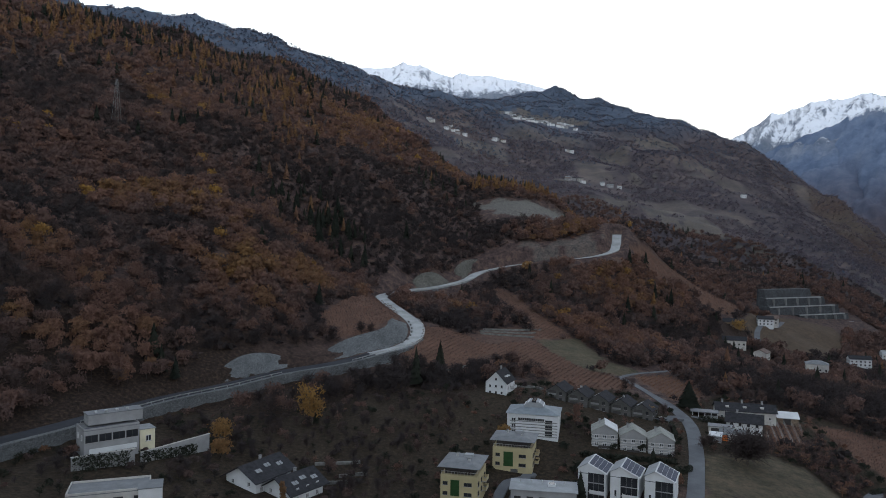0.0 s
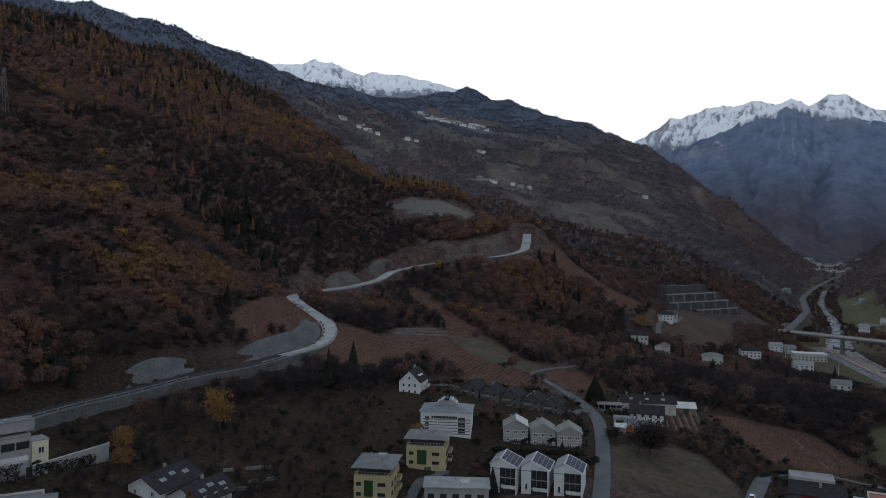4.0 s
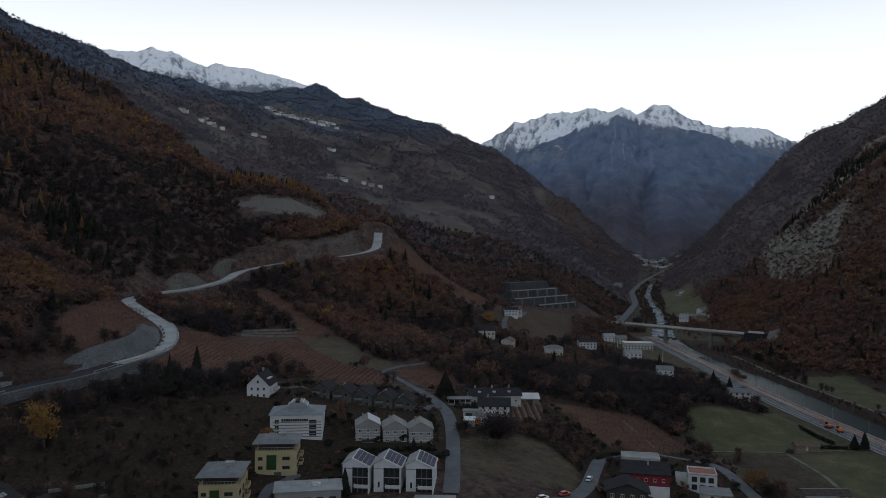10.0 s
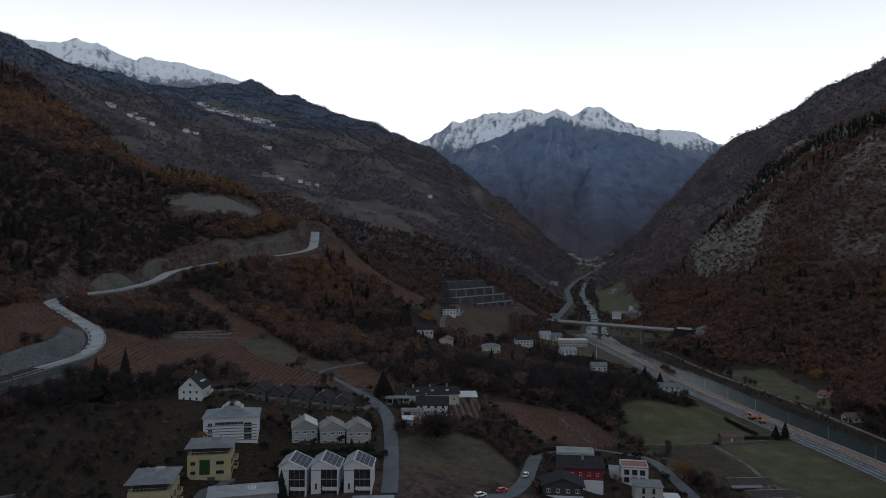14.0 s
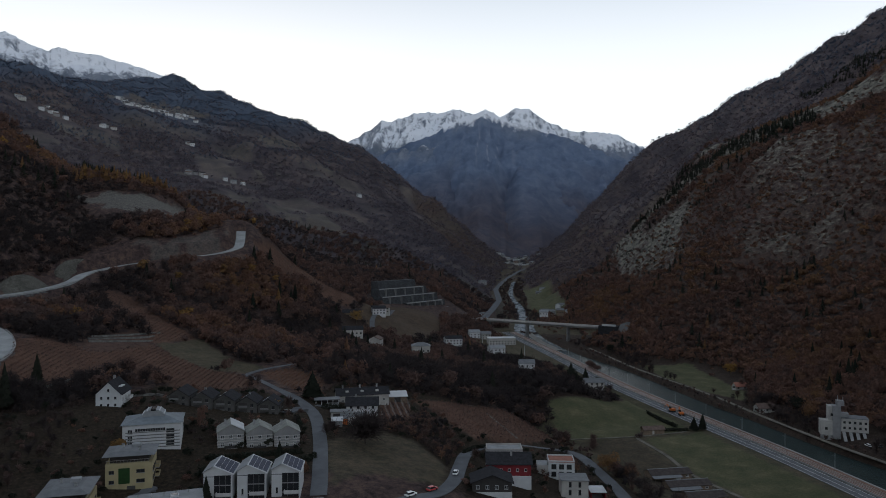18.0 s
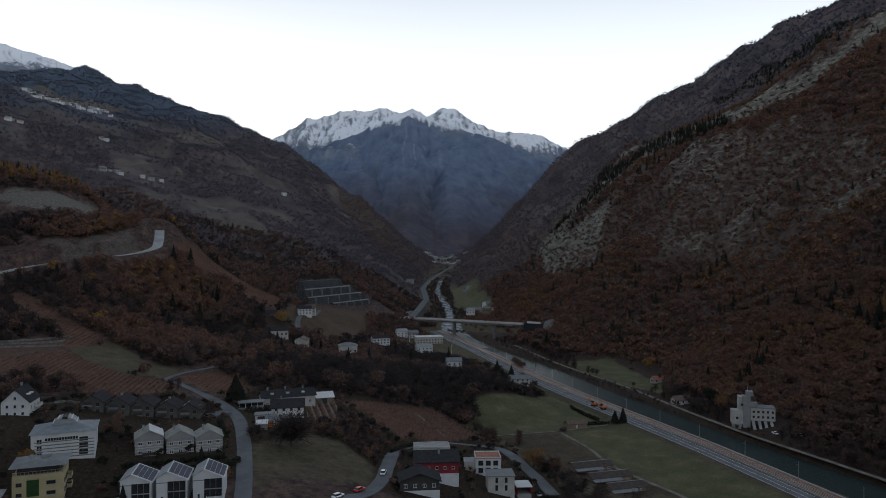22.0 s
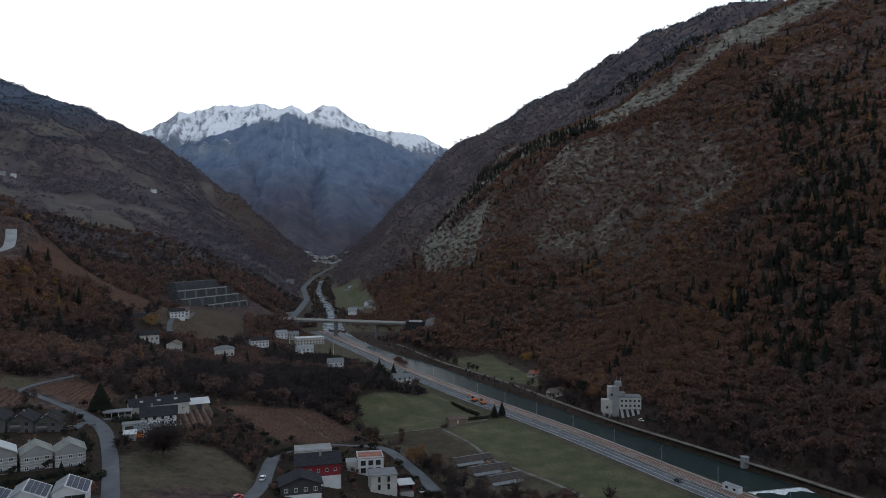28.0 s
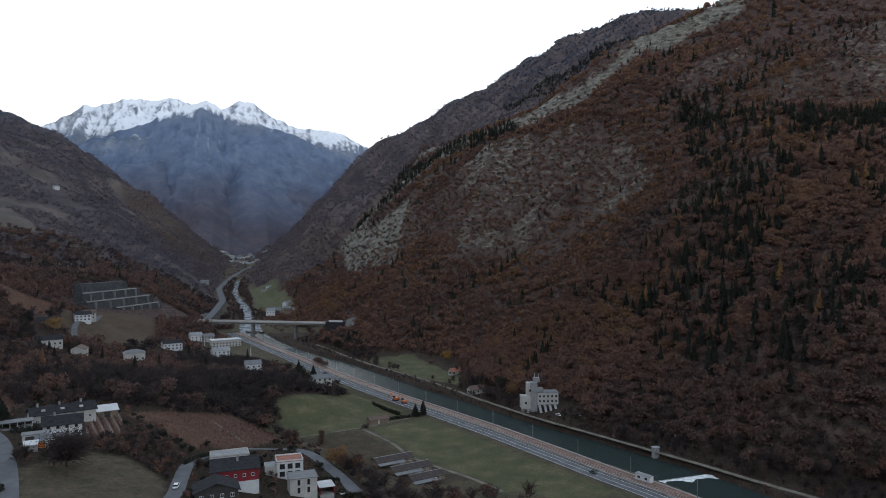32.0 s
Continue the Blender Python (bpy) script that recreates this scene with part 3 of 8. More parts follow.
def ground_height(x, y):
    x, y = np.asarray(x, float).ravel(), np.asarray(y, float).ravel()
    z = base_height(x, y)
    d = np.hypot(x, y)
    wild = np.clip((z - 45) / 60, 0, 1)
    for p in VINES + GRASS + [GARDEN, LOWTOWN, QUARRY]:
        wild[inside(x, y, p)] *= 0.1
    for cx, cy, sx, sy, n in FAR_CLUSTERS:
        wild *= np.clip(np.hypot((x - cx) / (sx + 60), (y - cy + 60) / (sy + 140)) - 0.4, 0.1, 1)
    amp = wild * np.clip(d / 500, 0.3, 4)
    z = z + amp * (6 * wave(x, y, 140, 1) + 3.5 * wave(x, y, 60, 2) + 1.6 * wave(x, y, 24, 3))
    right = np.clip((x * 0.94 - y * 0.34 - 330) / 120, 0, 1) * wild
    left = np.clip((-0.5 * x + 0.2 * y - 60) / 60, 0, 1) * wild
    z = z - left * 13 * (np.abs(wave(x + 0.3 * y, y * 0.45 - 0.2 * x, 75, 6)) - 0.25)
    z = z - right * 16 * np.abs(wave(x + 0.5 * y, y - 0.3 * x, 90, 4)) + right * 5 * np.abs(wave(x, y, 30, 5))
    e, h = near_line(x, y, L_AXIS, 700)
    z = np.where(e < 700, np.minimum(z, h + np.clip(e - np.interp(d, [1000, 1600], [62, 40]), 0, 999) * 0.62 + np.clip(e - 160, 0, 999) * 0.6), z)
    z = np.where(z < 2.2, 2.2, z)
    for line, half in ROADS:
        e, h = near_line(x, y, line)
        k = np.clip((e - half) / (half * 0.4 + 2.5), 0, 1)
        k = k * k * (3 - 2 * k)
        z = z * k + (h - 0.25) * (1 - k)
    e, h = near_line(x, y, L_MAIN)
    low = (y < 345) & (x > np.interp(y, LOWER_MAIN[:, 1], LOWER_MAIN[:, 0]))
    z = z - low * 3.6 * np.clip((e - 3.7) / 1.5, 0, 1) * np.exp(-np.clip(e - 5, 0, 99) / 13)
    e, h = near_line(x, y, RIVER_LINE)
    bed = np.interp(y, [760, 1000], [12, 4])
    k = np.clip((e - bed) / 5, 0, 1)
    return z * k + (h - 2.5) * (1 - k)


def axis(lo, a, b, hi, fine, grow, most):
    """Grid lines: fine from a to b, and wider and wider outside."""
    v, left, right = list(np.arange(a, b, fine)), [], []
    s, p = fine, a
    while p > lo:
        s = min(s * grow, most)
        p -= s
        left.append(p)
    s, p = fine, v[-1]
    while p < hi:
        s = min(s * grow, most)
        p += s
        right.append(p)
    return np.array(left[::-1] + v + right)


def mesh_of(name, verts, quads, material, smooth_faces=False, **point_data):
    """A mesh object from arrays of points and faces of three or four corners."""
    me = bpy.data.meshes.new(name)
    verts, quads = np.ascontiguousarray(verts, np.float32), np.ascontiguousarray(quads, np.int32)
    me.vertices.add(len(verts))
    me.vertices.foreach_set("co", verts.ravel())
    me.loops.add(quads.size)
    me.loops.foreach_set("vertex_index", quads.ravel())
    me.polygons.add(len(quads))
    me.polygons.foreach_set("loop_start", np.arange(0, quads.size, quads.shape[1], dtype=np.int32))
    me.polygons.foreach_set("use_smooth", np.full(len(quads), smooth_faces))
    for key, val in point_data.items():
        if np.ndim(val) == 2:
            me.attributes.new(key, "FLOAT_VECTOR", "POINT").data.foreach_set("vector", np.ascontiguousarray(val, np.float32).ravel())
            continue
        me.attributes.new(key, "FLOAT", "POINT").data.foreach_set("value", np.ascontiguousarray(val, np.float32))
    me.update(calc_edges=True)
    me.materials.append(material)
    return new(name, me)


def grid_quads(nx, ny):
    i, j = np.meshgrid(np.arange(nx - 1), np.arange(ny - 1), indexing="ij")
    a = (i * ny + j).ravel()
    return np.stack([a, a + ny, a + ny + 1, a + 1], 1)


def ground_material():
    m, nodes, links, b = shader("hillside_ground")

    def attr(n):
        a = nodes.new("ShaderNodeAttribute")
        a.attribute_name = n
        return a.outputs["Fac"]
    big, mid, small = noise_node(nodes, links, 0.012, 5), noise_node(nodes, links, 0.09, 6), noise_node(nodes, links, 0.8, 4)
    litter = ramp_node(nodes, [(0.36, (0.024, 0.02, 0.021)), (0.5, (0.075, 0.052, 0.048)), (0.64, (0.13, 0.088, 0.07))])
    leaf_fall = noise_node(nodes, links, 0.22, 9, 0.75)
    links.new(leaf_fall.outputs["Fac"], litter.inputs[0])
    grass = ramp_node(nodes, [(0.3, (0.066, 0.074, 0.04)), (0.55, (0.1, 0.1, 0.056)), (0.75, (0.155, 0.138, 0.082))])
    links.new(mid.outputs["Fac"], grass.inputs[0])
    soil = ramp_node(nodes, [(0.3, (0.1, 0.06, 0.045)), (0.7, (0.155, 0.09, 0.065))])
    links.new(mid.outputs["Fac"], soil.inputs[0])
    strata = noise_node(nodes, links, 0.09, 12, 0.78, (1, 1, 2.2))
    rock = ramp_node(nodes, [(0.36, (0.046, 0.043, 0.04)), (0.48, (0.13, 0.124, 0.108)), (0.64, (0.29, 0.272, 0.222))])
    links.new(strata.outputs["Fac"], rock.inputs[0])
    pale = ramp_node(nodes, [(0.3, (0.09, 0.09, 0.082)), (0.7, (0.2, 0.195, 0.175))])
    links.new(small.outputs["Fac"], pale.inputs[0])
    humus = ramp_node(nodes, [(0.3, (0.018, 0.014, 0.012)), (0.55, (0.036, 0.025, 0.02)), (0.75, (0.062, 0.045, 0.03))])
    links.new(small.outputs["Fac"], humus.inputs[0])
    c = mixed(nodes, links, attr("humus"), litter.outputs[0], humus.outputs[0])
    heath = ramp_node(nodes, [(0.3, (0.046, 0.043, 0.053)), (0.48, (0.076, 0.066, 0.074)), (0.7, (0.118, 0.099, 0.098))])
    clump = noise_node(nodes, links, 0.03, 8, 0.72, (0.7, 0.7, 1.8))
    links.new(clump.outputs["Fac"], heath.inputs[0])
    drift = ramp_node(nodes, [(0.36, (0.55, 0.56, 0.62)), (0.5, (0.95, 0.93, 0.92)), (0.64, (1.35, 1.25, 1.12))])
    links.new(big.outputs["Fac"], drift.inputs[0])
    moor = mixed(nodes, links, 1.0, heath.outputs[0], drift.outputs[0], "MULTIPLY")
    c = mixed(nodes, links, attr("heath"), c, moor)
    # spruce floor of the far heights, with haze blue mixed into its colour
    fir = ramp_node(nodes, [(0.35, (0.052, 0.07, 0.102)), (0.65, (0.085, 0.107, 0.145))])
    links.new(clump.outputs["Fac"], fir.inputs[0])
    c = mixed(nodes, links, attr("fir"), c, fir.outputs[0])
    c = mixed(nodes, links, attr("grass"), c, grass.outputs[0])
    dry = ramp_node(nodes, [(0.3, (0.085, 0.08, 0.074)), (0.5, (0.125, 0.112, 0.09)), (0.72, (0.18, 0.158, 0.115))])
    step = noise_node(nodes, links, 0.035, 6, 0.65, (0.8, 0.8, 2.2))
    links.new(step.outputs["Fac"], dry.inputs[0])
    c = mixed(nodes, links, attr("dry"), c, dry.outputs[0])
    c = mixed(nodes, links, attr("soil"), c, soil.outputs[0])
    patchy = nodes.new("ShaderNodeMath")
    patchy.operation = "MULTIPLY_ADD"
    links.new(strata.outputs["Fac"], patchy.inputs[0])
    patchy.inputs[1].default_value = 1.7
    links.new(attr("rock"), patchy.inputs[2])
    edge = ramp_node(nodes, [(0.52, (0, 0, 0)), (0.66, (1, 1, 1))])
    half = nodes.new("ShaderNodeMath")
    half.operation = "MULTIPLY"
    links.new(patchy.outputs[0], half.inputs[0])
    half.inputs[1].default_value = 0.4
    links.new(half.outputs[0], edge.inputs[0])
    c = mixed(nodes, links, edge.outputs[0], c, rock.outputs[0])
    c = mixed(nodes, links, attr("pale"), c, pale.outputs[0])
    tone = ramp_node(nodes, [(0.3, (0.7, 0.7, 0.72)), (0.7, (1.15, 1.12, 1.1))])
    links.new(small.outputs["Fac"], tone.inputs[0])
    links.new(mixed(nodes, links, 0.8, c, tone.outputs[0], "MULTIPLY"), b.inputs["Base Color"])
    b.inputs["Roughness"].default_value, b.inputs["Specular IOR Level"].default_value = 0.95, 0.1
    bp = nodes.new("ShaderNodeBump")
    bp.inputs["Strength"].default_value, bp.inputs["Distance"].default_value = 0.7, 2.0
    links.new(strata.outputs["Fac"], bp.inputs["Height"])
    links.new(bp.outputs[0], b.inputs["Normal"])
    return m


RIDGE_LINE = curved([p[:2] for p in RIGHT_RIDGE], 8.0)
RIDGE_LINE = np.column_stack([RIDGE_LINE, np.zeros(len(RIDGE_LINE))])


def ridge_reach(x, y):
    """How far off the crest across the river lies in the direction of a place."""
    p = np.array(RIGHT_RIDGE)[::-1]
    az = np.arctan2(x, y)
    return np.interp(az, np.arctan2(p[:, 0], p[:, 1]), np.hypot(p[:, 0], p[:, 1])) + 900 * np.clip((0.76 - az) / 0.06, 0, 1)


def rockiness(x, y, z):
    """Where bare rock shows on the slope across the river: a cliff band below the ridge and broken crags lower down."""
    right = np.clip((x * 0.94 - y * 0.34 - 330) / 60, 0, 1)
    n = wave(x + y, y - x, 150, 11) + 0.7 * wave(x, y, 55, 12) + 0.55 * wave(x, y, 20, 13)
    jx, jy = x + 22 * wave(x, y, 50, 15), y + 22 * wave(x, y, 50, 16)
    bare_part = -0.12 + 0.7 * inside(jx, jy, ROCK_MID) + 0.5 * inside(jx, jy, ROCK_TOP) + 0.42 * inside(jx, jy, ROCK_GORGE) - 0.3 * inside(x, y, SPRUCE)
    band = np.clip((z - np.interp(np.hypot(x, y), [900, 1100], [70, 20])) / 40, 0, 1) * np.maximum(right, inside(jx, jy, ROCK_GORGE))
    crags = np.clip(0.24 * n + bare_part, 0, 1) * band
    e, _ = near_line(x, y, RIDGE_LINE)
    cliff = np.clip(1.3 - np.abs(e - 36) / 30 + 0.5 * wave(x, y, 40, 14), 0, 1) * right * (np.hypot(x, y) < 1330)
    return np.maximum(crags * 0.9, cliff)


gx = axis(-2600, -200, 470, 4700, 3.0, 1.024, 34)
gy = axis(-900, 110, 700, 4750, 3.0, 1.035, 34)
XX, YY = np.meshgrid(gx, gy, indexing="ij")
X1, Y1 = XX.ravel(), YY.ravel()
Z1 = ground_height(X1, Y1)
m_grass, m_soil, m_pale = np.zeros(len(X1)), np.zeros(len(X1)), np.zeros(len(X1))
D1, ACROSS = np.hypot(X1, Y1), X1 * 0.94 - Y1 * 0.34 > 330
EAST1 = X1 > np.interp(Y1, RIVER_LINE[:, 1], RIVER_LINE[:, 0])
m_grass[(Z1 < 7) & (X1 > 200)] = 0.5
m_grass[EAST1 & (D1 < 900)] = 0.06
m_grass[inside(X1, Y1, PADDOCK)] = 0.3
for p in GRASS:
    m_grass[inside(X1, Y1, p)] = 1
m_grass[inside(X1, Y1, GARDEN) | inside(X1, Y1, LOWTOWN)] = 0.1
m_grass[inside(X1, Y1, SLOPE_LOW)] = 0.08
for p in GRASS:
    m_grass[inside(X1, Y1, p)] = 1
m_grass[inside(X1, Y1, PASTURE) | inside(X1, Y1, LAWN)] = 0.42
m_grass[inside(X1, Y1, GRASS_SLOPE)] = 0.5
m_soil[inside(X1, Y1, WEDGES)] = 0.45
m_grass[inside(X1, Y1, MEADOW)] = 0.3
m_soil[inside(X1, Y1, MEADOW)] = 0.25
m_grass[inside(X1, Y1, THICKET)] = 0.1
m_grass = np.maximum(m_grass, 0.35 * (near_line(X1, Y1, L_AXIS)[0] < 42))
far = np.clip((np.hypot(X1, Y1) - 900) / 300, 0, 1) * np.clip((Y1 - 0.9 * X1) / 200 + 1, 0, 1)
m_dry = far * np.clip(1.6 * (wave(X1 * 0.5, Y1, 60, 21) + 0.5 * wave(X1, Y1, 130, 22)) - 0.6, 0, 0.4) * np.clip((560 - Z1) / 120, 0, 1)
m_heath = np.maximum(far * (1 - ACROSS), 0.95 * np.clip((D1 - ridge_reach(X1, Y1) - 20) / 60, 0, 1) * ACROSS)
# haze-blue spruce ground: high and more than 1500 m off
m_hazy_fir = np.clip((Z1 - 470 + 70 * wave(X1, Y1, 200, 23)) / 120, 0, 1) * (D1 > 1500) * ~ACROSS
for p in FAR_FIELDS:
    jx, jy = X1 + 22 * wave(X1, Y1, 40, 24), Y1 + 40 * wave(X1, Y1, 40, 25)
    m_dry[inside(jx, jy, p)] = 0.55
    m_hazy_fir[inside(jx, jy, p)] *= 0.2
for p in VINES:
    m_soil[inside(X1, Y1, p)] = 1
for p in (QUARRY, CUT):
    m_pale[inside(X1 + 9 * wave(X1, Y1, 14, 26), Y1 + 9 * wave(X1, Y1, 14, 27), p)] = 0.8 if p is QUARRY else 0.35
m_rock = rockiness(X1, Y1, Z1)
m_humus = np.where(inside(X1, Y1, GARDEN) | inside(X1, Y1, LOWTOWN) | inside(X1, Y1, SLOPE_LOW) | inside(X1, Y1, TOWN_EDGE) | inside(X1, Y1, THICKET), 1.0, 0.0)
m_humus = np.maximum(m_humus, np.clip((360 - np.hypot(X1, Y1)) / 40, 0, 1) * (X1 < 20))
m_humus = np.maximum(m_humus, 0.5 * inside(X1, Y1, PADDOCK))
m_humus = np.maximum(m_humus, 0.7 * (EAST1 & (Z1 < 14) & (D1 < 900)))
m_humus = np.maximum(m_humus, ((X1 > 150) & (X1 < 420) & (Y1 > 300) & (Y1 < 620) & (Z1 < 60)) * 0.8)
for p in VINES + GRASS:
    k = inside(X1, Y1, p)
    m_humus[k] *= 0.2
    m_dry[k] *= 0.2
m_humus[inside(X1, Y1, MEADOW)] = 0.5
m_heath[inside(X1, Y1, MEADOW)] = 0.0
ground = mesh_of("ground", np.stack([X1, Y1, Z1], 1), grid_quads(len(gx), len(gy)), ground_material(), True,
                 grass=m_grass, dry=m_dry, heath=m_heath, fir=m_hazy_fir, humus=m_humus, soil=m_soil, rock=m_rock, pale=m_pale)
tagged(ground, "steep autumn valley sides with meadows, vineyards and rock", "ground", kind="structure")


def strip(name, line, half, material, lift=0.0, side=0.0, label="", category="road", thick=0.3):
    """A ribbon with thick edges along a line; side shifts it to the right."""
    p = np.array(line, float)
    t = np.gradient(p[:, :2], axis=0)
    t /= np.hypot(t[:, 0], t[:, 1])[:, None]
    nrm = np.stack([t[:, 1], -t[:, 0]], 1)
    out = []
    for off, dz in ((side - half, -thick), (side - half, 0), (side + half, 0), (side + half, -thick)):
        off = np.broadcast_to(off, len(p))
        out.append(np.column_stack([p[:, :2] + nrm * off[:, None], p[:, 2] + lift + dz]))
    v = np.stack(out, 1).reshape(-1, 3)
    n = len(p)
    q = np.array([(i * 4 + k + 4, i * 4 + k + 5, i * 4 + k + 1, i * 4 + k) for i in range(n - 1) for k in range(3)])
    ob = mesh_of(name, v, q, material)
    return tagged(ob, label, category, kind="structure")


BEND = int(np.argmin(np.hypot(L_MAIN[:, 0] + 33, L_MAIN[:, 1] - 344)))
strip("road_verge", LOWER_MAIN, 1.15, M_VERGE, -0.06, 4.75, "pale stone verge and retaining wall under the road", "retaining wall", 7.5)
strip("mountain_road", L_MAIN[:BEND + 1], 3.4, M_TAR, 0.0, 0, "dark asphalt road climbing above the village")
strip("mountain_road_upper", L_MAIN[BEND:], 3.8, M_NEWROAD, np.interp(np.arange(len(L_MAIN) - BEND), [0, 40, 60], [0.0, 0.0, 0.5]), 0, "pale unfinished road winding up the vineyard slope", thick=1.2)
M_PAINT = plain("road_paint", (0.6, 0.6, 0.58), 0.7, 1.0, 0.2, 0.0)
for off in (-3.7, 0.0, 3.7):
    strip("road_line", L_HIGH, 0.12, M_PAINT, 0.012, off, "thin white road line", "road marking", 0.008)
for off in (7.6, 8.9, 10.0, 11.3):
    strip("rail", L_HIGH, 0.09, M_METAL, 0.32, off, "steel rail on the ballast", "rail", 0.16)
strip("track_wall", L_HIGH, 0.25, M_CONCRETE, 0.75, 5.1, "low dark concrete wall between road and railway", "wall", 0.8)
strip("bank_wall", L_HIGH, 0.5, M_CONCRETE, 0.25, 14.6, "pale concrete edge of the river bank", "wall", 2.6)
strip("village_road", L_VILLAGE, np.interp(L_VILLAGE[:, 1], [285, 312, 330], [2.6, 2.4, 1.5]), M_ASPHALT, 0.0, 0, "narrow grey asphalt village street")
strip("loop_road", L_LOOP, 2.7, M_ASPHALT, 0.0, 0, "curved grey asphalt lane round the lower houses")
strip("highway", L_HIGH, 4.2, M_ASPHALT, 0.0, 0, "two-lane grey main road along the river")
strip("railway_bed", L_HIGH, 4.4, M_BALLAST, 0.15, 9.6, "rust-brown railway ballast beside the river", "railway")
strip("farm_lane", L_LANE, 1.1, M_DIRT, 0.0, 0, "pale gravel lane between the fields")
strip("bank_path", L_BANK, 1.5, M_DIRT, 0.0, 0, "pale track on the far river bank")
strip("field_track", road_line(FIELD_TRACK, 2.6), 0.7, M_DIRT, 0.0, 0, "narrow pale track along the field edge")
for pts in (VINE_PATH, VINE_TRACK):
    strip("vineyard_path", road_line(pts), 0.6, M_DIRT, 0.12, 0, "narrow pale path through the lower vineyard", "path")
strip("gravel_bar", RIVER_LINE[(RIVER_LINE[:, 1] > 600) & (RIVER_LINE[:, 1] < 745)], 4.0, M_GRAVEL, 0.35, 3.5, "pale gravel bar in the shallow river", "gravel bar")
for nm, pts in (("driveway", DRIVE_A), ("driveway", DRIVE_B), ("driveway", DRIVE_C), ("parking", DRIVE_D)):
    strip(nm, road_line(pts), 3.2 if nm == "parking" else 1.7, M_ASPHALT, 0.35, 0, "grey paved %s among the village houses" % nm, nm, 1.0)
strip("valley_road", L_UP, 5.0, M_ASPHALT, 0.2, 0, "road running up the narrow valley")
strip("hamlet_road", L_HAMLET, 2.3, M_ASPHALT, 0.1, 0, "narrow road between hamlet houses")
m_water, nodes, links, b = shader("river_water")
b.inputs["Base Color"].default_value = (0.024, 0.036, 0.035, 1)
b.inputs["Roughness"].default_value = 0.25
b.inputs["IOR"].default_value = 1.11
wnoise = noise_node(nodes, links, 0.5, 5)
riffle, place, reach = noise_node(nodes, links, 0.09, 8, 0.75), nodes.new("ShaderNodeSeparateXYZ"), nodes.new("ShaderNodeMapRange")
links.new(nodes.new("ShaderNodeTexCoord").outputs["Object"], place.inputs[0])
links.new(place.outputs["Y"], reach.inputs["Value"])
for k, v in (("From Min", 480.0), ("From Max", 760.0), ("To Min", -0.16), ("To Max", 0.13)):
    reach.inputs[k].default_value = v
lift = nodes.new("ShaderNodeMath")
links.new(riffle.outputs["Fac"], lift.inputs[0])
links.new(reach.outputs["Result"], lift.inputs[1])
white = ramp_node(nodes, [(0.46, (0.024, 0.036, 0.035)), (0.6, (0.09, 0.108, 0.112)), (0.7, (0.24, 0.265, 0.28))])
links.new(lift.outputs[0], white.inputs[0])
links.new(white.outputs[0], b.inputs["Base Color"])
bp = nodes.new("ShaderNodeBump")
bp.inputs["Strength"].default_value, bp.inputs["Distance"].default_value = 0.25, 0.3
links.new(wnoise.outputs["Fac"], bp.inputs["Height"])
links.new(bp.outputs[0], b.inputs["Normal"])
tagged(strip("water", RIVER_LINE, np.interp(RIVER_LINE[:, 1], [760, 950, 1050], [15.5, 9.0, 5.0]), m_water, 0.0, 0, "grey-green shallow mountain river", "river", 1.0))

# ---- snow mountains at the valley's head ----
def mountain_material():
    """Snow over rock, grey heights, blue woods and brown lower slopes, distance haze put into their colours; pale
    gullies run down the flank.
    """
    m, nodes, links, b = shader("snowy_mountain_rock")

    def attr(n):
        a = nodes.new("ShaderNodeAttribute")
        a.attribute_name = n
        return a.outputs["Fac"]
    n1, n2 = noise_node(nodes, links, 0.03, 9, 0.72), noise_node(nodes, links, 0.012, 10, 0.72)
    add = nodes.new("ShaderNodeMath")
    add.operation = "MULTIPLY_ADD"
    links.new(n1.outputs["Fac"], add.inputs[0])
    add.inputs[1].default_value = 0.8
    links.new(attr("snow"), add.inputs[2])
    r = ramp_node(nodes, [(0.78, (0, 0, 0)), (1.0, (1, 1, 1))])
    links.new(add.outputs[0], r.inputs[0])
    # the blue in these three ramps is haze, painted into the base colour
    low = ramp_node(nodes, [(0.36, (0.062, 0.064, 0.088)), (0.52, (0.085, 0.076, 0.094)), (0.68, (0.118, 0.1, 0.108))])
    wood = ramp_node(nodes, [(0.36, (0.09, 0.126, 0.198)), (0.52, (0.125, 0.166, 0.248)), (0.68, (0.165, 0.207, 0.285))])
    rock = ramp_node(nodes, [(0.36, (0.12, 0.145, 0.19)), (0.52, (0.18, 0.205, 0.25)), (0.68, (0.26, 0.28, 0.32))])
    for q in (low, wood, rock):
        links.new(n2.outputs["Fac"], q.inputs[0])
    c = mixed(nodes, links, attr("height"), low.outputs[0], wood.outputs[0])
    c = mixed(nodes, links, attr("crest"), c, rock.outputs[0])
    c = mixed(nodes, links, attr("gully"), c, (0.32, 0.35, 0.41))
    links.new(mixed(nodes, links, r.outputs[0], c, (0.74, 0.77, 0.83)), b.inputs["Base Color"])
    b.inputs["Roughness"].default_value, b.inputs["Specular IOR Level"].default_value = 0.9, 0.1
    bp = nodes.new("ShaderNodeBump")
    bp.inputs["Strength"].default_value, bp.inputs["Distance"].default_value = 0.7, 14
    links.new(n1.outputs["Fac"], bp.inputs["Height"])
    links.new(bp.outputs[0], b.inputs["Normal"])
    return m


M_MOUNTAIN = mountain_material()


def ridged(x, y, size, seed):
    out, amp = 0, 1.0
    for k in range(5):
        out = out + amp * (1 - 2 * np.abs(wave(x, y, size, seed + k)))
        size, amp = size * 0.5, amp * 0.5
    return out


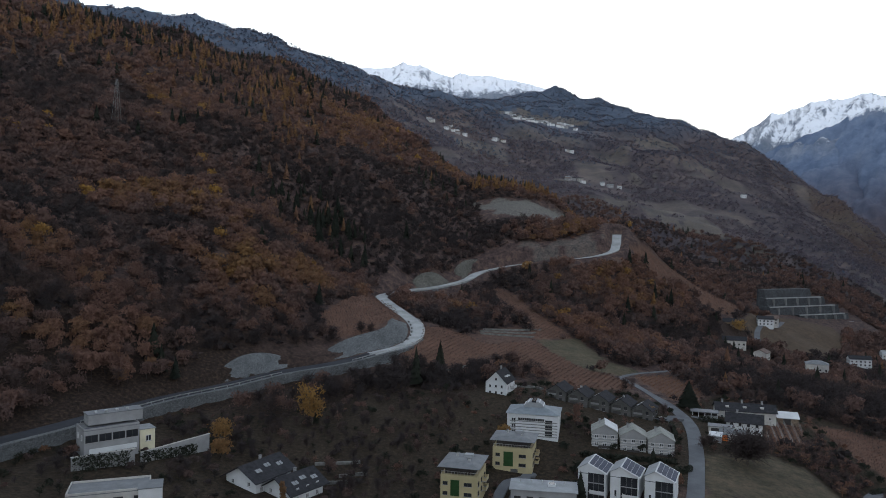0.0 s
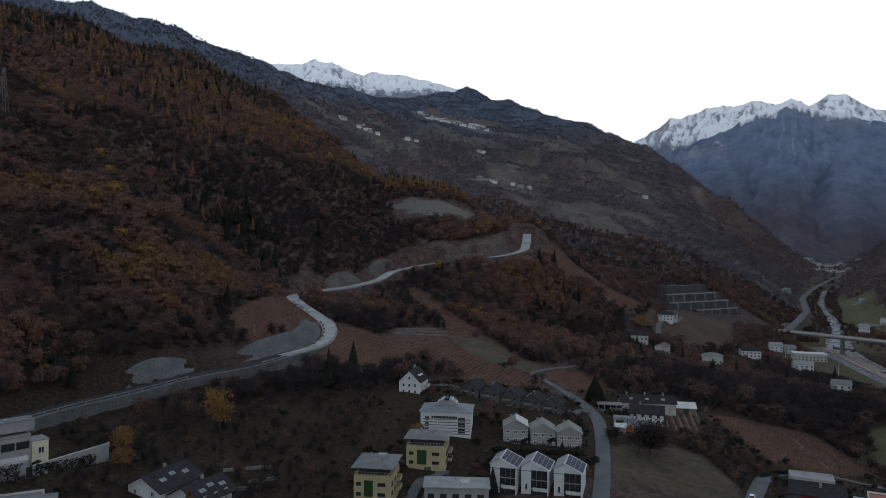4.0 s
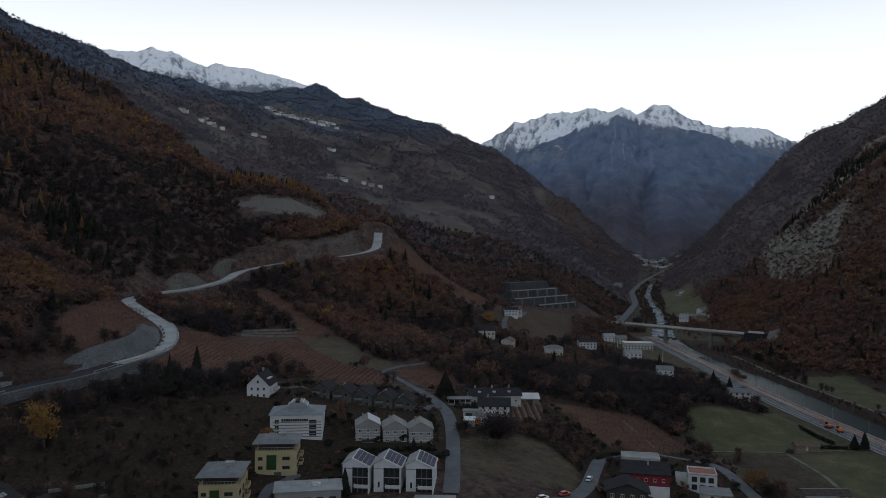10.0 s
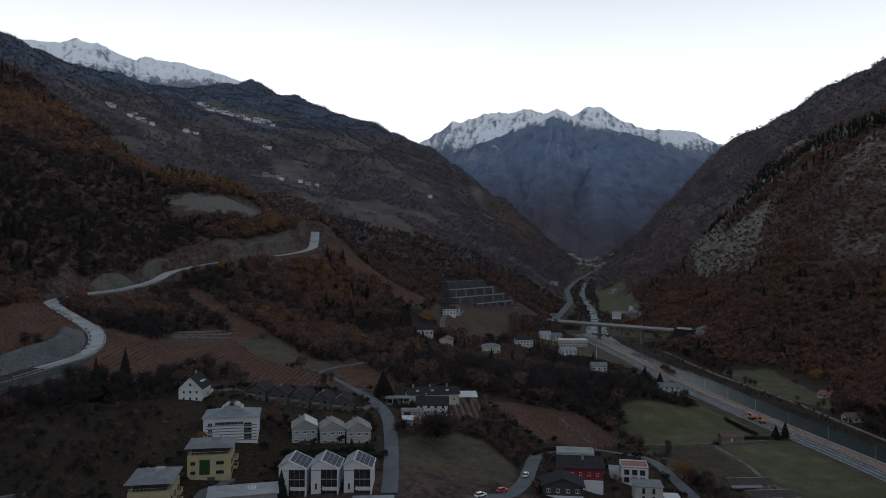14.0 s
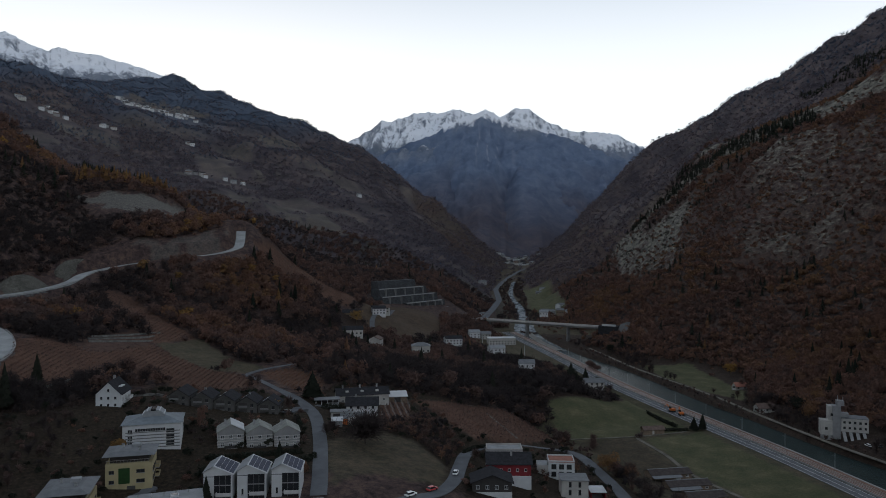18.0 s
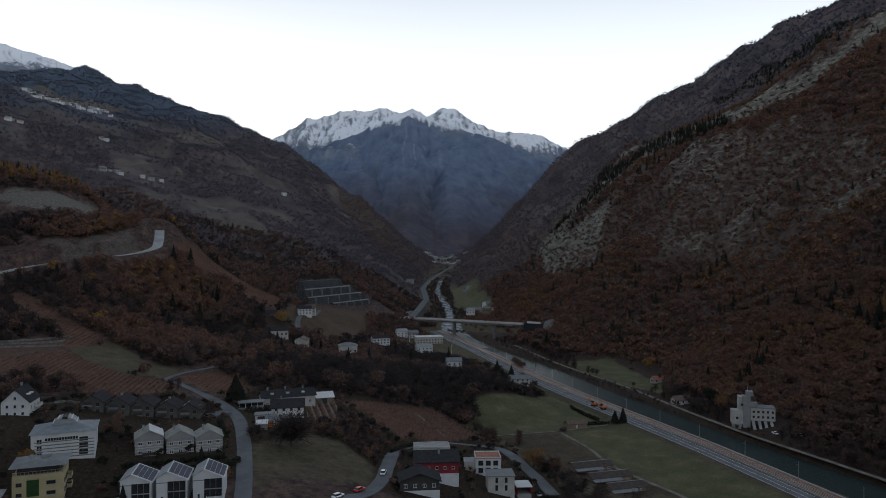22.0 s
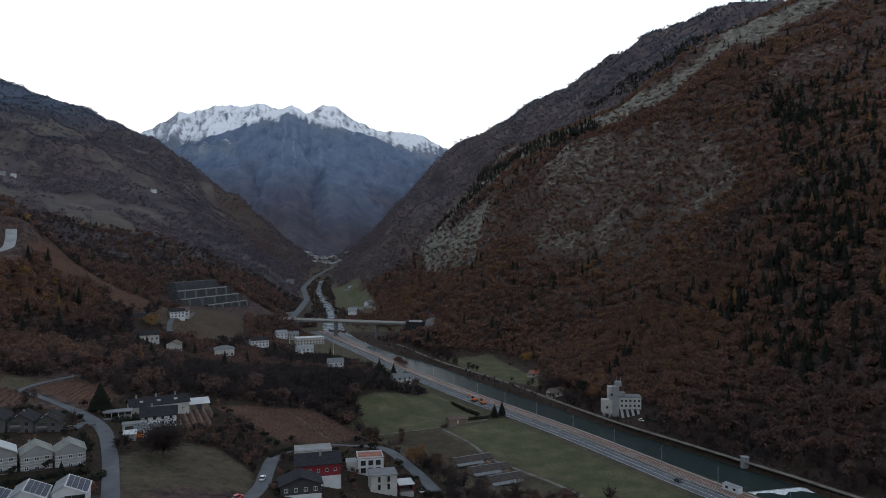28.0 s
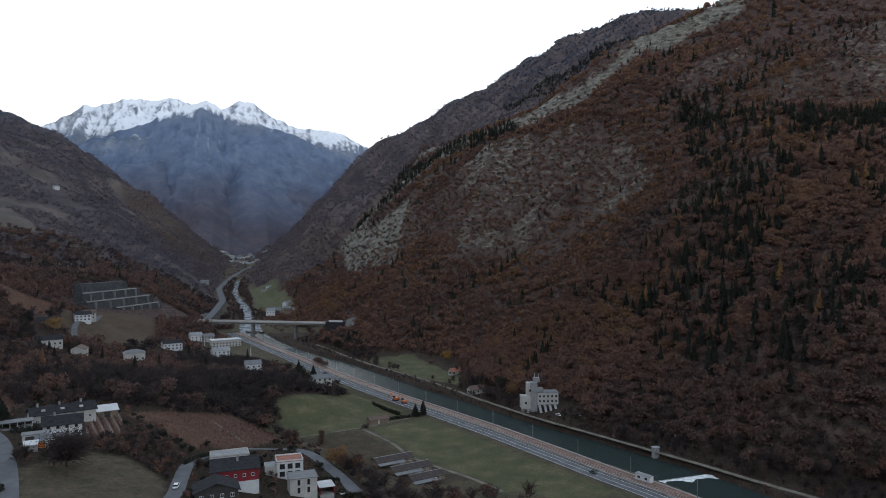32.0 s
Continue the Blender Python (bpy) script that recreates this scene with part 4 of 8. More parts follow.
def mountain(name, crest, snow_line, rough, label, fall_rate=0.55, cap=0.7, dust=0.0, wood_top=600.0, apron=9999.0):
    """A massif: a crest line (x, y, z) whose flanks fall to both sides in ribs and gullies; snow above a line, and dusted along the crest."""
    c = along(crest, 8.0)
    s = np.arange(len(c)) * 8.0
    c[:, 2] += rough * 0.3 * (ridged(s, s * 0, 80, 31) - 0.9) * np.clip(np.minimum(s, s[-1] - s) / 60, 0, 1)
    mid = c[len(c) // 2, :2]
    nrm = np.repeat(-(mid / np.hypot(*mid))[None, :], len(c), 0)
    w = np.concatenate([-np.linspace(260, 0, 14)[:-1], np.linspace(0, 1, 130) ** 1.25 * 2200])
    P = np.zeros((len(c), len(w), 3))
    P[:, :, :2] = c[:, None, :2] + nrm[:, None, :] * w[None, :, None]
    drop = np.where(w > 0, np.minimum(w, apron) * fall_rate + np.clip(w - apron, 0, 9999) * 0.2, -w * 0.8)
    P[:, :, 2] = c[:, None, 2] - drop[None, :]
    fall = np.clip(np.abs(w) / 50, 0, 1)[None, :]
    S2, W2 = np.broadcast_to(s[:, None], P.shape[:2]), np.broadcast_to(w[None, :], P.shape[:2])
    # ribs lean away from the fall line as they go down
    lean = S2 + 0.4 * W2 * wave(S2, S2 * 0, 900, 50) + 30 * wave(S2, W2, 160, 51)
    rib = ridged(lean, W2 * 0.3, 230, 41)
    P[:, :, 2] += fall * rough * (1.1 * (rib - 1.6) + 0.6 * (ridged(P[:, :, 0], P[:, :, 1], 90, 45) - 1.4)) * np.clip((1500 - W2) / 700, 0.12, 1)
    z = P[:, :, 2]
    gx_, gy_ = np.gradient(z)
    steep = np.abs(gx_) / 8.0 + 0.4 * np.abs(gy_ / np.maximum(np.gradient(w)[None, :], 1.0) + fall_rate)
    snow = np.clip((z - snow_line) / 130 * 0.5 + 0.5, 0, cap) + dust * np.exp(-np.clip(W2, 0, 9999) / 70)
    snow = snow - 0.22 * np.clip(steep - 0.35, 0, 1.2) - 0.16 * np.clip(rib - 0.9, 0, 1)
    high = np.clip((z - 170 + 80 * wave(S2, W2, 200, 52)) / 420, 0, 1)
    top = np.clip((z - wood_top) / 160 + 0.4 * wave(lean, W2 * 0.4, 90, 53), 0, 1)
    course = np.abs(wave(S2 + 18 * wave(W2, S2, 120, 54), W2 * 0.04, 60, 55))
    bed = np.exp(-((S2 - s[-1] * 0.47) / 120) ** 2) * np.clip((W2 - 60) / 120, 0, 1) * np.clip((620 - W2) / 250, 0, 1)
    gully = 0.75 * np.clip(1 - course / 0.09, 0, 1) * bed
    ob = mesh_of(name, P.reshape(-1, 3), grid_quads(len(c), len(w)), M_MOUNTAIN, True, snow=snow.ravel(), height=high.ravel(), crest=top.ravel(), gully=gully.ravel())
    return tagged(ob, label, "mountain", kind="structure")


PEAK_LEFT = [(-771, 4230, 1074), (-574, 4262, 1193), (-456, 4276, 1191), (-338, 4287, 1203), (-264, 4292, 1232), (-150, 4297, 1215), (-47, 4300, 1176), (39, 4300, 1143), (90, 4299, 1178), (210, 4295, 1162), (330, 4287, 1151), (398, 4282, 1134), (516, 4269, 1102), (634, 4253, 1073), (784, 4228, 928)]
PEAK_HEAD = [(1703, 4434, 767), (1840, 4379, 842), (1942, 4335, 923), (1983, 4316, 962), (2044, 4288, 960), (2085, 4268, 983), (2145, 4238, 1000), (2219, 4200, 1028), (2312, 4149, 1014), (2404, 4097, 1041), (2492, 4044, 1026), (2556, 4004, 1015), (2667, 3931, 992), (2760, 3866, 1048), (2836, 3811, 1035), (2896, 3765, 981), (2998, 3684, 918), (3070, 3625, 887), (3139, 3565, 877), (3234, 3479, 866), (3274, 3442, 857), (3338, 3379, 795), (3394, 3323, 763), (3522, 3187, 619)]
PEAK_FRONT = [(1686, 4010, 584), (1826, 3948, 684), (1965, 3881, 755), (2118, 3800, 827), (2238, 3730, 897), (2311, 3685, 939), (2373, 3646, 963), (2428, 3609, 928), (2527, 3540, 886), (2638, 3459, 839), (2798, 3331, 767), (2900, 3242, 716), (2998, 3152, 652), (3116, 3036, 520)]
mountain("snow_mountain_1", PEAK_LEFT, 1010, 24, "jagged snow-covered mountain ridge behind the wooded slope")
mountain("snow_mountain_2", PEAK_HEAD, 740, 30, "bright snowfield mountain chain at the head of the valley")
front_mountain = mountain("dark_mountain", PEAK_FRONT, 910, 36, "forested mountain coloured dark blue with haze, with snow-dusted summit", fall_rate=0.62, dust=0.42, wood_top=780.0, apron=1150.0)

# ---- buildings ----
HOUSE_SPOTS = []
MESHES = {}


def part(name, bm, material, parent, label=""):
    """Links a bmesh as one mesh object under a thing or a part."""
    me = bpy.data.meshes.new(name)
    bm.to_mesh(me)
    bm.free()
    me.materials.append(material)
    return hang(name, me, parent, None, label)


def hang(name, me, parent, m=None, label=""):
    ob = new(name, me)
    ob.parent = parent
    if m is not None:
        ob.matrix_basis = m
    if label:
        tagged(ob, label)
    return ob


def box(x0, y0, z0, x1, y1, z1, bm=None, bevel=0.0):
    bm = bm or bmesh.new()
    v = [bm.verts.new(p) for p in ((x0, y0, z0), (x1, y0, z0), (x1, y1, z0), (x0, y1, z0), (x0, y0, z1), (x1, y0, z1), (x1, y1, z1), (x0, y1, z1))]
    for f in ((3, 2, 1, 0), (4, 5, 6, 7), (0, 1, 5, 4), (1, 2, 6, 5), (2, 3, 7, 6), (3, 0, 4, 7)):
        bm.faces.new([v[i] for i in f])
    if bevel:
        bmesh.ops.bevel(bm, geom=bm.edges[:], offset=bevel, segments=1, affect="EDGES")
    return bm


def slab(corners, thick, bm=None):
    """A plate under four corners, given anticlockwise from above."""
    bm = bm or bmesh.new()
    top = [bm.verts.new(c) for c in corners]
    low = [bm.verts.new((c[0], c[1], c[2] - thick)) for c in corners]
    n = len(corners)
    bm.faces.new(top)
    bm.faces.new(low[::-1])
    for i in range(n):
        bm.faces.new((top[i], low[i], low[(i + 1) % n], top[(i + 1) % n]))
    return bm


def tube(a, b_, r0, r1, n=6, bm=None):
    bm = bm or bmesh.new()
    a, b_ = Vector(a), Vector(b_)
    q = (b_ - a).to_track_quat("Z", "Y")
    rings = []
    for p, r in ((a, r0), (b_, r1)):
        rings.append([bm.verts.new(p + q @ Vector((r * math.cos(6.2832 * k / n), r * math.sin(6.2832 * k / n), 0))) for k in range(n)])
    for k in range(n):
        bm.faces.new((rings[0][k], rings[0][(k + 1) % n], rings[1][(k + 1) % n], rings[1][k]))
    bm.faces.new(rings[0][::-1])
    bm.faces.new(rings[1])
    return bm


def shared(key, make, material):
    """One mesh for all alike pieces."""
    if key not in MESHES:
        me = bpy.data.meshes.new(str(key[0]))
        bm = make()
        bm.to_mesh(me)
        bm.free()
        me.materials.append(material)
        MESHES[key] = me
    return MESHES[key]


def frame_ring(w, h, t, d):
    bm = bmesh.new()
    box(-w / 2, -d, 0, -w / 2 + t, 0, h, bm)
    box(w / 2 - t, -d, 0, w / 2, 0, h, bm)
    box(-w / 2 + t, -d, 0, w / 2 - t, 0, t, bm)
    box(-w / 2 + t, -d, h - t, w / 2 - t, 0, h, bm)
    if w > 1.0:
        box(-t / 2, -d, t, t / 2, 0, h - t, bm)
    return bm


def face_pose(size, face, u, z):
    length, depth = size
    x, y, a = {"f": (u, 0, 0), "r": (length, u, 90), "b": (length - u, depth, 180), "l": (0, depth - u, -90)}[face]
    return pose(x, y, z, 0, 0, a)


def window(root, size, face, u, z, w=1.2, h=1.3, frame_mat=None, sill=True, name="window"):
    w, h = round(w, 1), round(h, 1)
    fm = frame_mat or M_FRAME
    fr = hang(name, shared((name, w, h, fm.name), lambda: frame_ring(w, h, 0.12, 0.1), fm), root, face_pose(size, face, u, z))
    hang("pane", shared(("pane", w, h), lambda: box(-w / 2 + 0.1, -0.04, 0.1, w / 2 - 0.1, -0.01, h - 0.1), M_GLASS), fr)
    if sill:
        hang("sill", shared(("sill", w), lambda: box(-w / 2 - 0.1, -0.22, -0.1, w / 2 + 0.1, 0, -0.002), M_CONCRETE), fr)
    return fr


def balcony(root, size, face, u, z, w, d=1.4, mat=None):
    b_ = hang("balcony", shared(("balcony", round(w, 1), d), lambda: box(-w / 2, -d, -0.18, w / 2, 0, 0), M_CONCRETE), root, face_pose(size, face, u, z))
    rail = bmesh.new()
    box(-w / 2, -d, 0.0, w / 2, -d + 0.08, 1.0, rail)
    box(-w / 2, -d + 0.08, 0.0, -w / 2 + 0.08, 0, 1.0, rail)
    box(w / 2 - 0.08, -d + 0.08, 0.0, w / 2, 0, 1.0, rail)
    part("railing", rail, mat or M_FRAME, b_)
    return b_


def chimney(root, x, y, z, h=1.4, mat=None):
    c = part("chimney", box(x - 0.35, y - 0.35, z - 1.2, x + 0.35, y + 0.35, z + h, None, 0.03), mat or M_GREYWALL, root)
    part("cap", box(x - 0.45, y - 0.45, z + h, x + 0.45, y + 0.45, z + h + 0.12), M_DARKGREY, c)
    return c


def house(name, label, at, yaw, length, depth, h, wall, roof, form="gable", rise=2.6, over=0.5, category="house", group="", sink=3.0, ridge="x", thick=0.25):
    """A house: walls and roof under an Empty at its front left corner; x runs along the front, y to the back."""
    ob = new(name)
    ob.matrix_world = pose(at[0], at[1], at[2], 0, 0, yaw)
    tagged(ob, label, category, group)
    c, s = math.cos(radians(yaw)), math.sin(radians(yaw))
    HOUSE_SPOTS.append((at[0] + c * length / 2 - s * depth / 2, at[1] + s * length / 2 + c * depth / 2, math.hypot(length, depth) / 2 + 2.5))
    cx, cy, _ = HOUSE_SPOTS[-1]
    away = math.hypot(cx, cy)
    if away < 950:
        for d_ in ((12, 22) if away < 420 else (14, 28, 40)):
            HOUSE_SPOTS.append((cx * (1 - d_ / away), cy * (1 - d_ / away), length * 0.55 + 3))
    L, D, o = length, depth, over
    w = box(0, 0, -sink, L, D, h)
    if form == "gable":
        if ridge == "x":
            for x in (0, L):
                w.faces.new([w.verts.new(p) for p in ((x, 0, h), (x, D, h), (x, D / 2, h + rise))])
        else:
            for y in (0, D):
                w.faces.new([w.verts.new(p) for p in ((0, y, h), (L, y, h), (L / 2, y, h + rise))])
    elif form == "mono":
        w.faces.new([w.verts.new(p) for p in ((0, 0, h), (0, D, h), (0, D, h + rise))])
        w.faces.new([w.verts.new(p) for p in ((L, 0, h), (L, D, h), (L, D, h + rise))])
        w.faces.new([w.verts.new(p) for p in ((0, D, h), (L, D, h), (L, D, h + rise), (0, D, h + rise))])
    part("wall", w, wall, ob)
    t = 0.02
    if form == "gable":
        if ridge == "x":
            k = rise / (D / 2)
            a = slab([(-o, -o, h - k * o + thick), (L + o, -o, h - k * o + thick), (L + o, D / 2, h + rise + thick), (-o, D / 2, h + rise + thick)], thick - t)
            b_ = slab([(-o, D / 2 + t, h + rise + thick), (L + o, D / 2 + t, h + rise + thick), (L + o, D + o, h - k * o + thick), (-o, D + o, h - k * o + thick)], thick - t)
        else:
            k = rise / (L / 2)
            a = slab([(-o, -o, h - k * o + thick), (L / 2, -o, h + rise + thick), (L / 2, D + o, h + rise + thick), (-o, D + o, h - k * o + thick)], thick - t)
            b_ = slab([(L / 2 + t, -o, h + rise + thick), (L + o, -o, h - k * o + thick), (L + o, D + o, h - k * o + thick), (L / 2 + t, D + o, h + rise + thick)], thick - t)
        part("roof", a, roof, ob)
        part("roof", b_, roof, ob)
    elif form == "mono":
        k = rise / D
        part("roof", slab([(-o, -o, h - k * o + thick), (L + o, -o, h - k * o + thick), (L + o, D + o, h + rise + k * o + thick), (-o, D + o, h + rise + k * o + thick)], thick - t), roof, ob)
    elif form == "hip":
        q = min(L, D) / 2 * 0.95
        bm = bmesh.new()
        lo = [bm.verts.new(p) for p in ((-o, -o, h), (L + o, -o, h), (L + o, D + o, h), (-o, D + o, h))]
        hi = [bm.verts.new(p) for p in ((q, q, h + rise), (L - q, q, h + rise), (L - q, D - q, h + rise), (q, D - q, h + rise))]
        for i in range(4):
            bm.faces.new((lo[i], lo[(i + 1) % 4], hi[(i + 1) % 4], hi[i]))
        bm.faces.new(hi)
        bm.faces.new(lo[::-1])
        part("roof", bm, roof, ob)
    else:
        part("roof", slab([(-o, -o, h + thick), (L + o, -o, h + thick), (L + o, D + o, h + thick), (-o, D + o, h + thick)], thick - t), roof, ob)
        if form == "parapet":
            bm = bmesh.new()
            for x0, y0, x1, y1 in ((0, 0, L, 0.25), (0, D - 0.25, L, D), (0, 0.25, 0.25, D - 0.25), (L - 0.25, 0.25, L, D - 0.25)):
                box(x0, y0, h + thick + 0.003, x1, y1, h + thick + 0.5, bm)
            part("parapet", bm, wall, ob)
    return ob


def rows(root, size, face, storeys, cols, z0=1.0, step=2.8, w=1.2, h=1.3, margin=1.4, **kw):
    """Windows in even rows on one face."""
    run = size[0] if face in "fb" else size[1]
    for s in range(storeys):
        for c in range(cols):
            u = run / 2 if cols == 1 else margin + (run - 2 * margin) * c / (cols - 1)
            window(root, size, face, u, z0 + s * step, w, h, **kw)


# the modern grey villa under the mountain road
S = (15.5, 9.0)
o = house("modern_villa", "grey flat-roofed modern villa with long strip window", (-103.5, 205.6, 48.2), 40, 15.5, 9, 6.6, M_GREYWALL, M_ROOFGREY, "parapet", over=0.0)
rows(o, S, "f", 1, 4, 3.2, 3, 3.4, 2.2, 2.1, frame_mat=M_DARKWALL)
rows(o, S, "l", 1, 2, 3.6, 3, 1.4, 1.6, 2.5)
part("penthouse", box(2.0, 3.5, 7.4, 17.5, 9.0, 10.4, None, 0.04), M_GREYWALL, o)
part("penthouse_roof", box(1.8, 3.3, 10.4, 17.7, 9.2, 10.65), M_ROOFGREY, o)
for k in range(4):
    part("roof_vent", box(4 + 3 * k, 5, 10.65, 4.8 + 3 * k, 5.8, 11.2, None, 0.05), M_METAL, o)
for k in range(4):
    part("solar_panel", box(0.6 + 1.6 * k, 0.6, 6.86, 2.0 + 1.6 * k, 2.6, 6.98), M_SOLAR, o)
part("balustrade", box(1.2, -1.2, 0.2, 14.5, -1.05, 1.6), M_WHITE, o, "white solid balcony front")
part("annex", box(16.0, 1.0, -2.0, 20.5, 7.0, 4.6, None, 0.05), M_CREAM, o, "cream low annex")
part("annex_roof", box(15.8, 0.8, 4.6, 20.7, 7.2, 4.8), M_ROOFPALE, o)
window(o, (20.5, 9), "f", 18.2, 1.2, 1.6, 1.8)
def garden_wall(x0, y0, z0, x1, y1, h, label):
    w_ = new("garden_wall")
    ln = math.hypot(x1 - x0, y1 - y0)
    w_.matrix_world = pose(x0, y0, z0, 0, 0, math.degrees(math.atan2(y1 - y0, x1 - x0)))
    tagged(w_, label, "wall")
    n = max(2, int(ln / 4.5))
    for k in range(n):
        part("panel", box(ln * k / n, -0.4, -2.5, ln * (k + 1) / n - 0.06, 0, h, None, 0.03), M_GREYWALL, w_)
    part("coping", box(-0.1, -0.5, h, ln + 0.1, 0.1, h + 0.15), M_OFFWHITE, w_)


garden_wall(-102.5, 196.5, 45.5, -89.0, 206.5, 4.6, "stained pale concrete garden wall below the villa")
garden_wall(-88.5, 209.0, 44.8, -75.5, 231.0, 3.4, "stained pale concrete garden wall beside the villa garden")
# the long low house below it
S = (19, 10)
o = house("flat_roofed_house", "long pale house with grey flat roof", (-91.0, 172.0, 41.8), 20, 19, 10, 6.0, M_OFFWHITE, M_ROOFGREY, "parapet", over=0.0)
rows(o, S, "f", 1, 4, 3.4, 2.8, 2.2, 1.6, 2.5, frame_mat=M_DARKWALL)
part("stair_tower", box(16.5, -1.5, -3, 22, 5.0, 6.8, None, 0.05), M_WHITE, o, "white corner block")
part("tower_roof", box(16.3, -1.7, 6.8, 22.2, 5.2, 7.0), M_ROOFGREY, o)
window(o, (19, 10), "f", 18.2, 3.2, 0.6, 2.4, frame_mat=M_DARKWALL)
# chalets with broad dark roofs
for nm, at, yaw, L, D, h in (("chalet", (-53.5, 206.0, 37.0), 62, 15.5, 11.5, 4.4), ("chalet", (-42.5, 203.0, 35.2), 56, 13, 11, 3.8)):
    o = house(nm, "white chalet with broad dark roof and white-framed skylights", at, yaw, L, D, h, M_WHITE, M_SLATE, "gable", 3.2, 1.5, group="white chalets")
    rows(o, (L, D), "f", 2, 3, 0.6, 2.6, 1.1, 1.3, 2.4)
    rows(o, (L, D), "l", 1, 2, 2.2, 2.6, 1.1, 1.3, 2.6)
    for k in range(3):
        x, f = 2.5 + k * L / 3.4, 0.45 + 0.12 * (k % 2)
        rise_, y0, y1 = 3.2 / (D / 2), D * 0.14 + 0.9 * (k % 2), D * 0.24 + 0.9 * (k % 2)
        sk = part("skylight", slab([(x, y0, h + 0.36 + rise_ * y0), (x + 2.2, y0, h + 0.36 + rise_ * y0), (x + 2.2, y1, h + 0.36 + rise_ * y1), (x, y1, h + 0.36 + rise_ * y1)], 0.16), M_ROOFPALE, o, "pale roof window")
        part("glazing_bar", slab([(x + 1.05, y0, h + 0.42 + rise_ * y0), (x + 1.15, y0, h + 0.42 + rise_ * y0), (x + 1.15, y1, h + 0.42 + rise_ * y1), (x + 1.05, y1, h + 0.42 + rise_ * y1)], 0.05), M_DARKWALL, sk)
    chimney(o, L * 0.6, D * 0.6, h + 2.6)
# yellow apartment blocks
for at, yaw, L, D in (((0.3, 212.8, 34.2), -14, 11.2, 14.0), ((17.8, 239.0, 35.4), -14, 13.4, 11.5)):
    o = house("apartment_block", "yellow rendered apartment block with grey hipped roof slab", at, yaw, L, D, 7.6, M_YELLOW, M_YELLOW, "flat", over=0.0, category="apartment block", group="yellow apartment blocks")
    for z in (1.7, 4.7):
        window(o, (L, D), "f", L * 0.13, z, 1.5, 1.1, frame_mat=M_DARKWALL)
        window(o, (L, D), "f", L * 0.75, z, 2.4, 1.1, frame_mat=M_DARKWALL)
    rows(o, (L, D), "r", 2, 3, 1.6, 2.8, 1.9, 1.4, 2.2, frame_mat=M_DARKWALL)
    part("attic", box(1.1, 1.1, 7.86, L - 1.1, D - 1.1, 10.2), M_DARKWALL, o, "dark set-back attic storey")
    rl = bmesh.new()
    for k in range(int(L)):
        box(0.2 + k, 0.1, 7.86, 0.26 + k, 0.16, 8.8, rl)
    box(0.1, 0.1, 8.75, L - 0.1, 0.18, 8.85, rl)
    box(L - 0.18, 0.18, 8.75, L - 0.1, D - 0.1, 8.85, rl)
    part("attic_railing", rl, M_METAL, o)
    bm = bmesh.new()
    lo = [bm.verts.new(p) for p in ((-0.9, -0.9, 10.2), (L + 0.9, -0.9, 10.2), (L + 0.9, D + 0.9, 10.2), (-0.9, D + 0.9, 10.2))]
    hi = [bm.verts.new(p) for p in ((2, 2, 11.1), (L - 2, 2, 11.1), (L - 2, D - 2, 11.1), (2, D - 2, 11.1))]
    for i in range(4):
        bm.faces.new((lo[i], lo[(i + 1) % 4], hi[(i + 1) % 4], hi[i]))
    bm.faces.new(hi)
    bm.faces.new(lo[::-1])
    part("hip_roof", bm, M_ROOFGREY, o, "pale grey metal roof")
    part("lift_housing", box(L * 0.5, D * 0.55, 10.8, L * 0.5 + 2.6, D * 0.55 + 2.2, 12.0, None, 0.05), M_ROOFPALE, o)
    chimney(o, L * 0.3, D * 0.6, 10.9, 1.2, M_METAL)
    chimney(o, L * 0.7, D * 0.3, 10.9, 1.0, M_METAL)
    part("glazed_stair", box(L * 0.28, -0.2, 1.6, L * 0.52, -0.02, 6.4), M_GREEN, o, "green glazed stairwell")
    # dark panel on the wall paints the shade of a garage opening
    part("garage_opening", box(L * 0.46, -0.06, -1.6, L * 0.64, -0.02, 0.8), M_TERRACE, o, "dark garage opening")
    for z in (1.4, 4.2):
        balcony(o, (L, D), "r", D * 0.7, z, 4.0, 1.4, M_YELLOW)
# low flat house with skylights
S = (19, 9)
o = house("bungalow", "low house with pale grey flat roof and skylight", (21.5, 213.0, 32.2), -9, 19.5, 9.5, 5.4, M_GREYWALL, M_ROOFPALE, "flat", over=0.5)
rows(o, S, "f", 1, 5, 1.6, 2.8, 2.0, 2.0, 2.0, frame_mat=M_DARKWALL)
sk = part("skylight", box(11, 4, 5.6, 13.4, 6, 6.3, None, 0.05), M_WHITE, o)
part("skylight_glass", box(11.3, 4.2, 6.3, 13.1, 5.8, 6.38), M_GLASS, sk)
for k in range(5):
    part("roof_pipe", tube((2.5 + 3.4 * k, 7, 5.6), (2.5 + 3.4 * k, 7, 6.5), 0.14, 0.14), M_METAL, o)
# white building with slate hip roof and glazed arch
L, D, h = 18.6, 14, 8.8
o = house("white_office", "long white banded building with grey metal roof and glazed arch", (24.6, 260.8, 40.8), -13, L, D, h, M_WHITE, M_BLUEROOF, "hip", 2.2, 0.6, category="building")
for s in range(6):
    part("band", box(1.0, -0.12, 0.7 + 1.05 * s, L - 0.3, -0.01, 1.0 + 1.05 * s), M_DARKGREY, o, "dark horizontal reveal")
for k in range(12):
    window(o, (L, D), "f", 4.4 + 0.8 * k, 6.4, 0.7, 0.9, frame_mat=M_DARKWALL, sill=False)
for z in (1.2, 3.4, 5.6):
    window(o, (L, D), "f", 2.4, z, 1.6, 1.6)
    window(o, (L, D), "f", L - 3.4, z, 2.6, 1.9 if z < 5 else 1.3, frame_mat=M_DARKWALL)
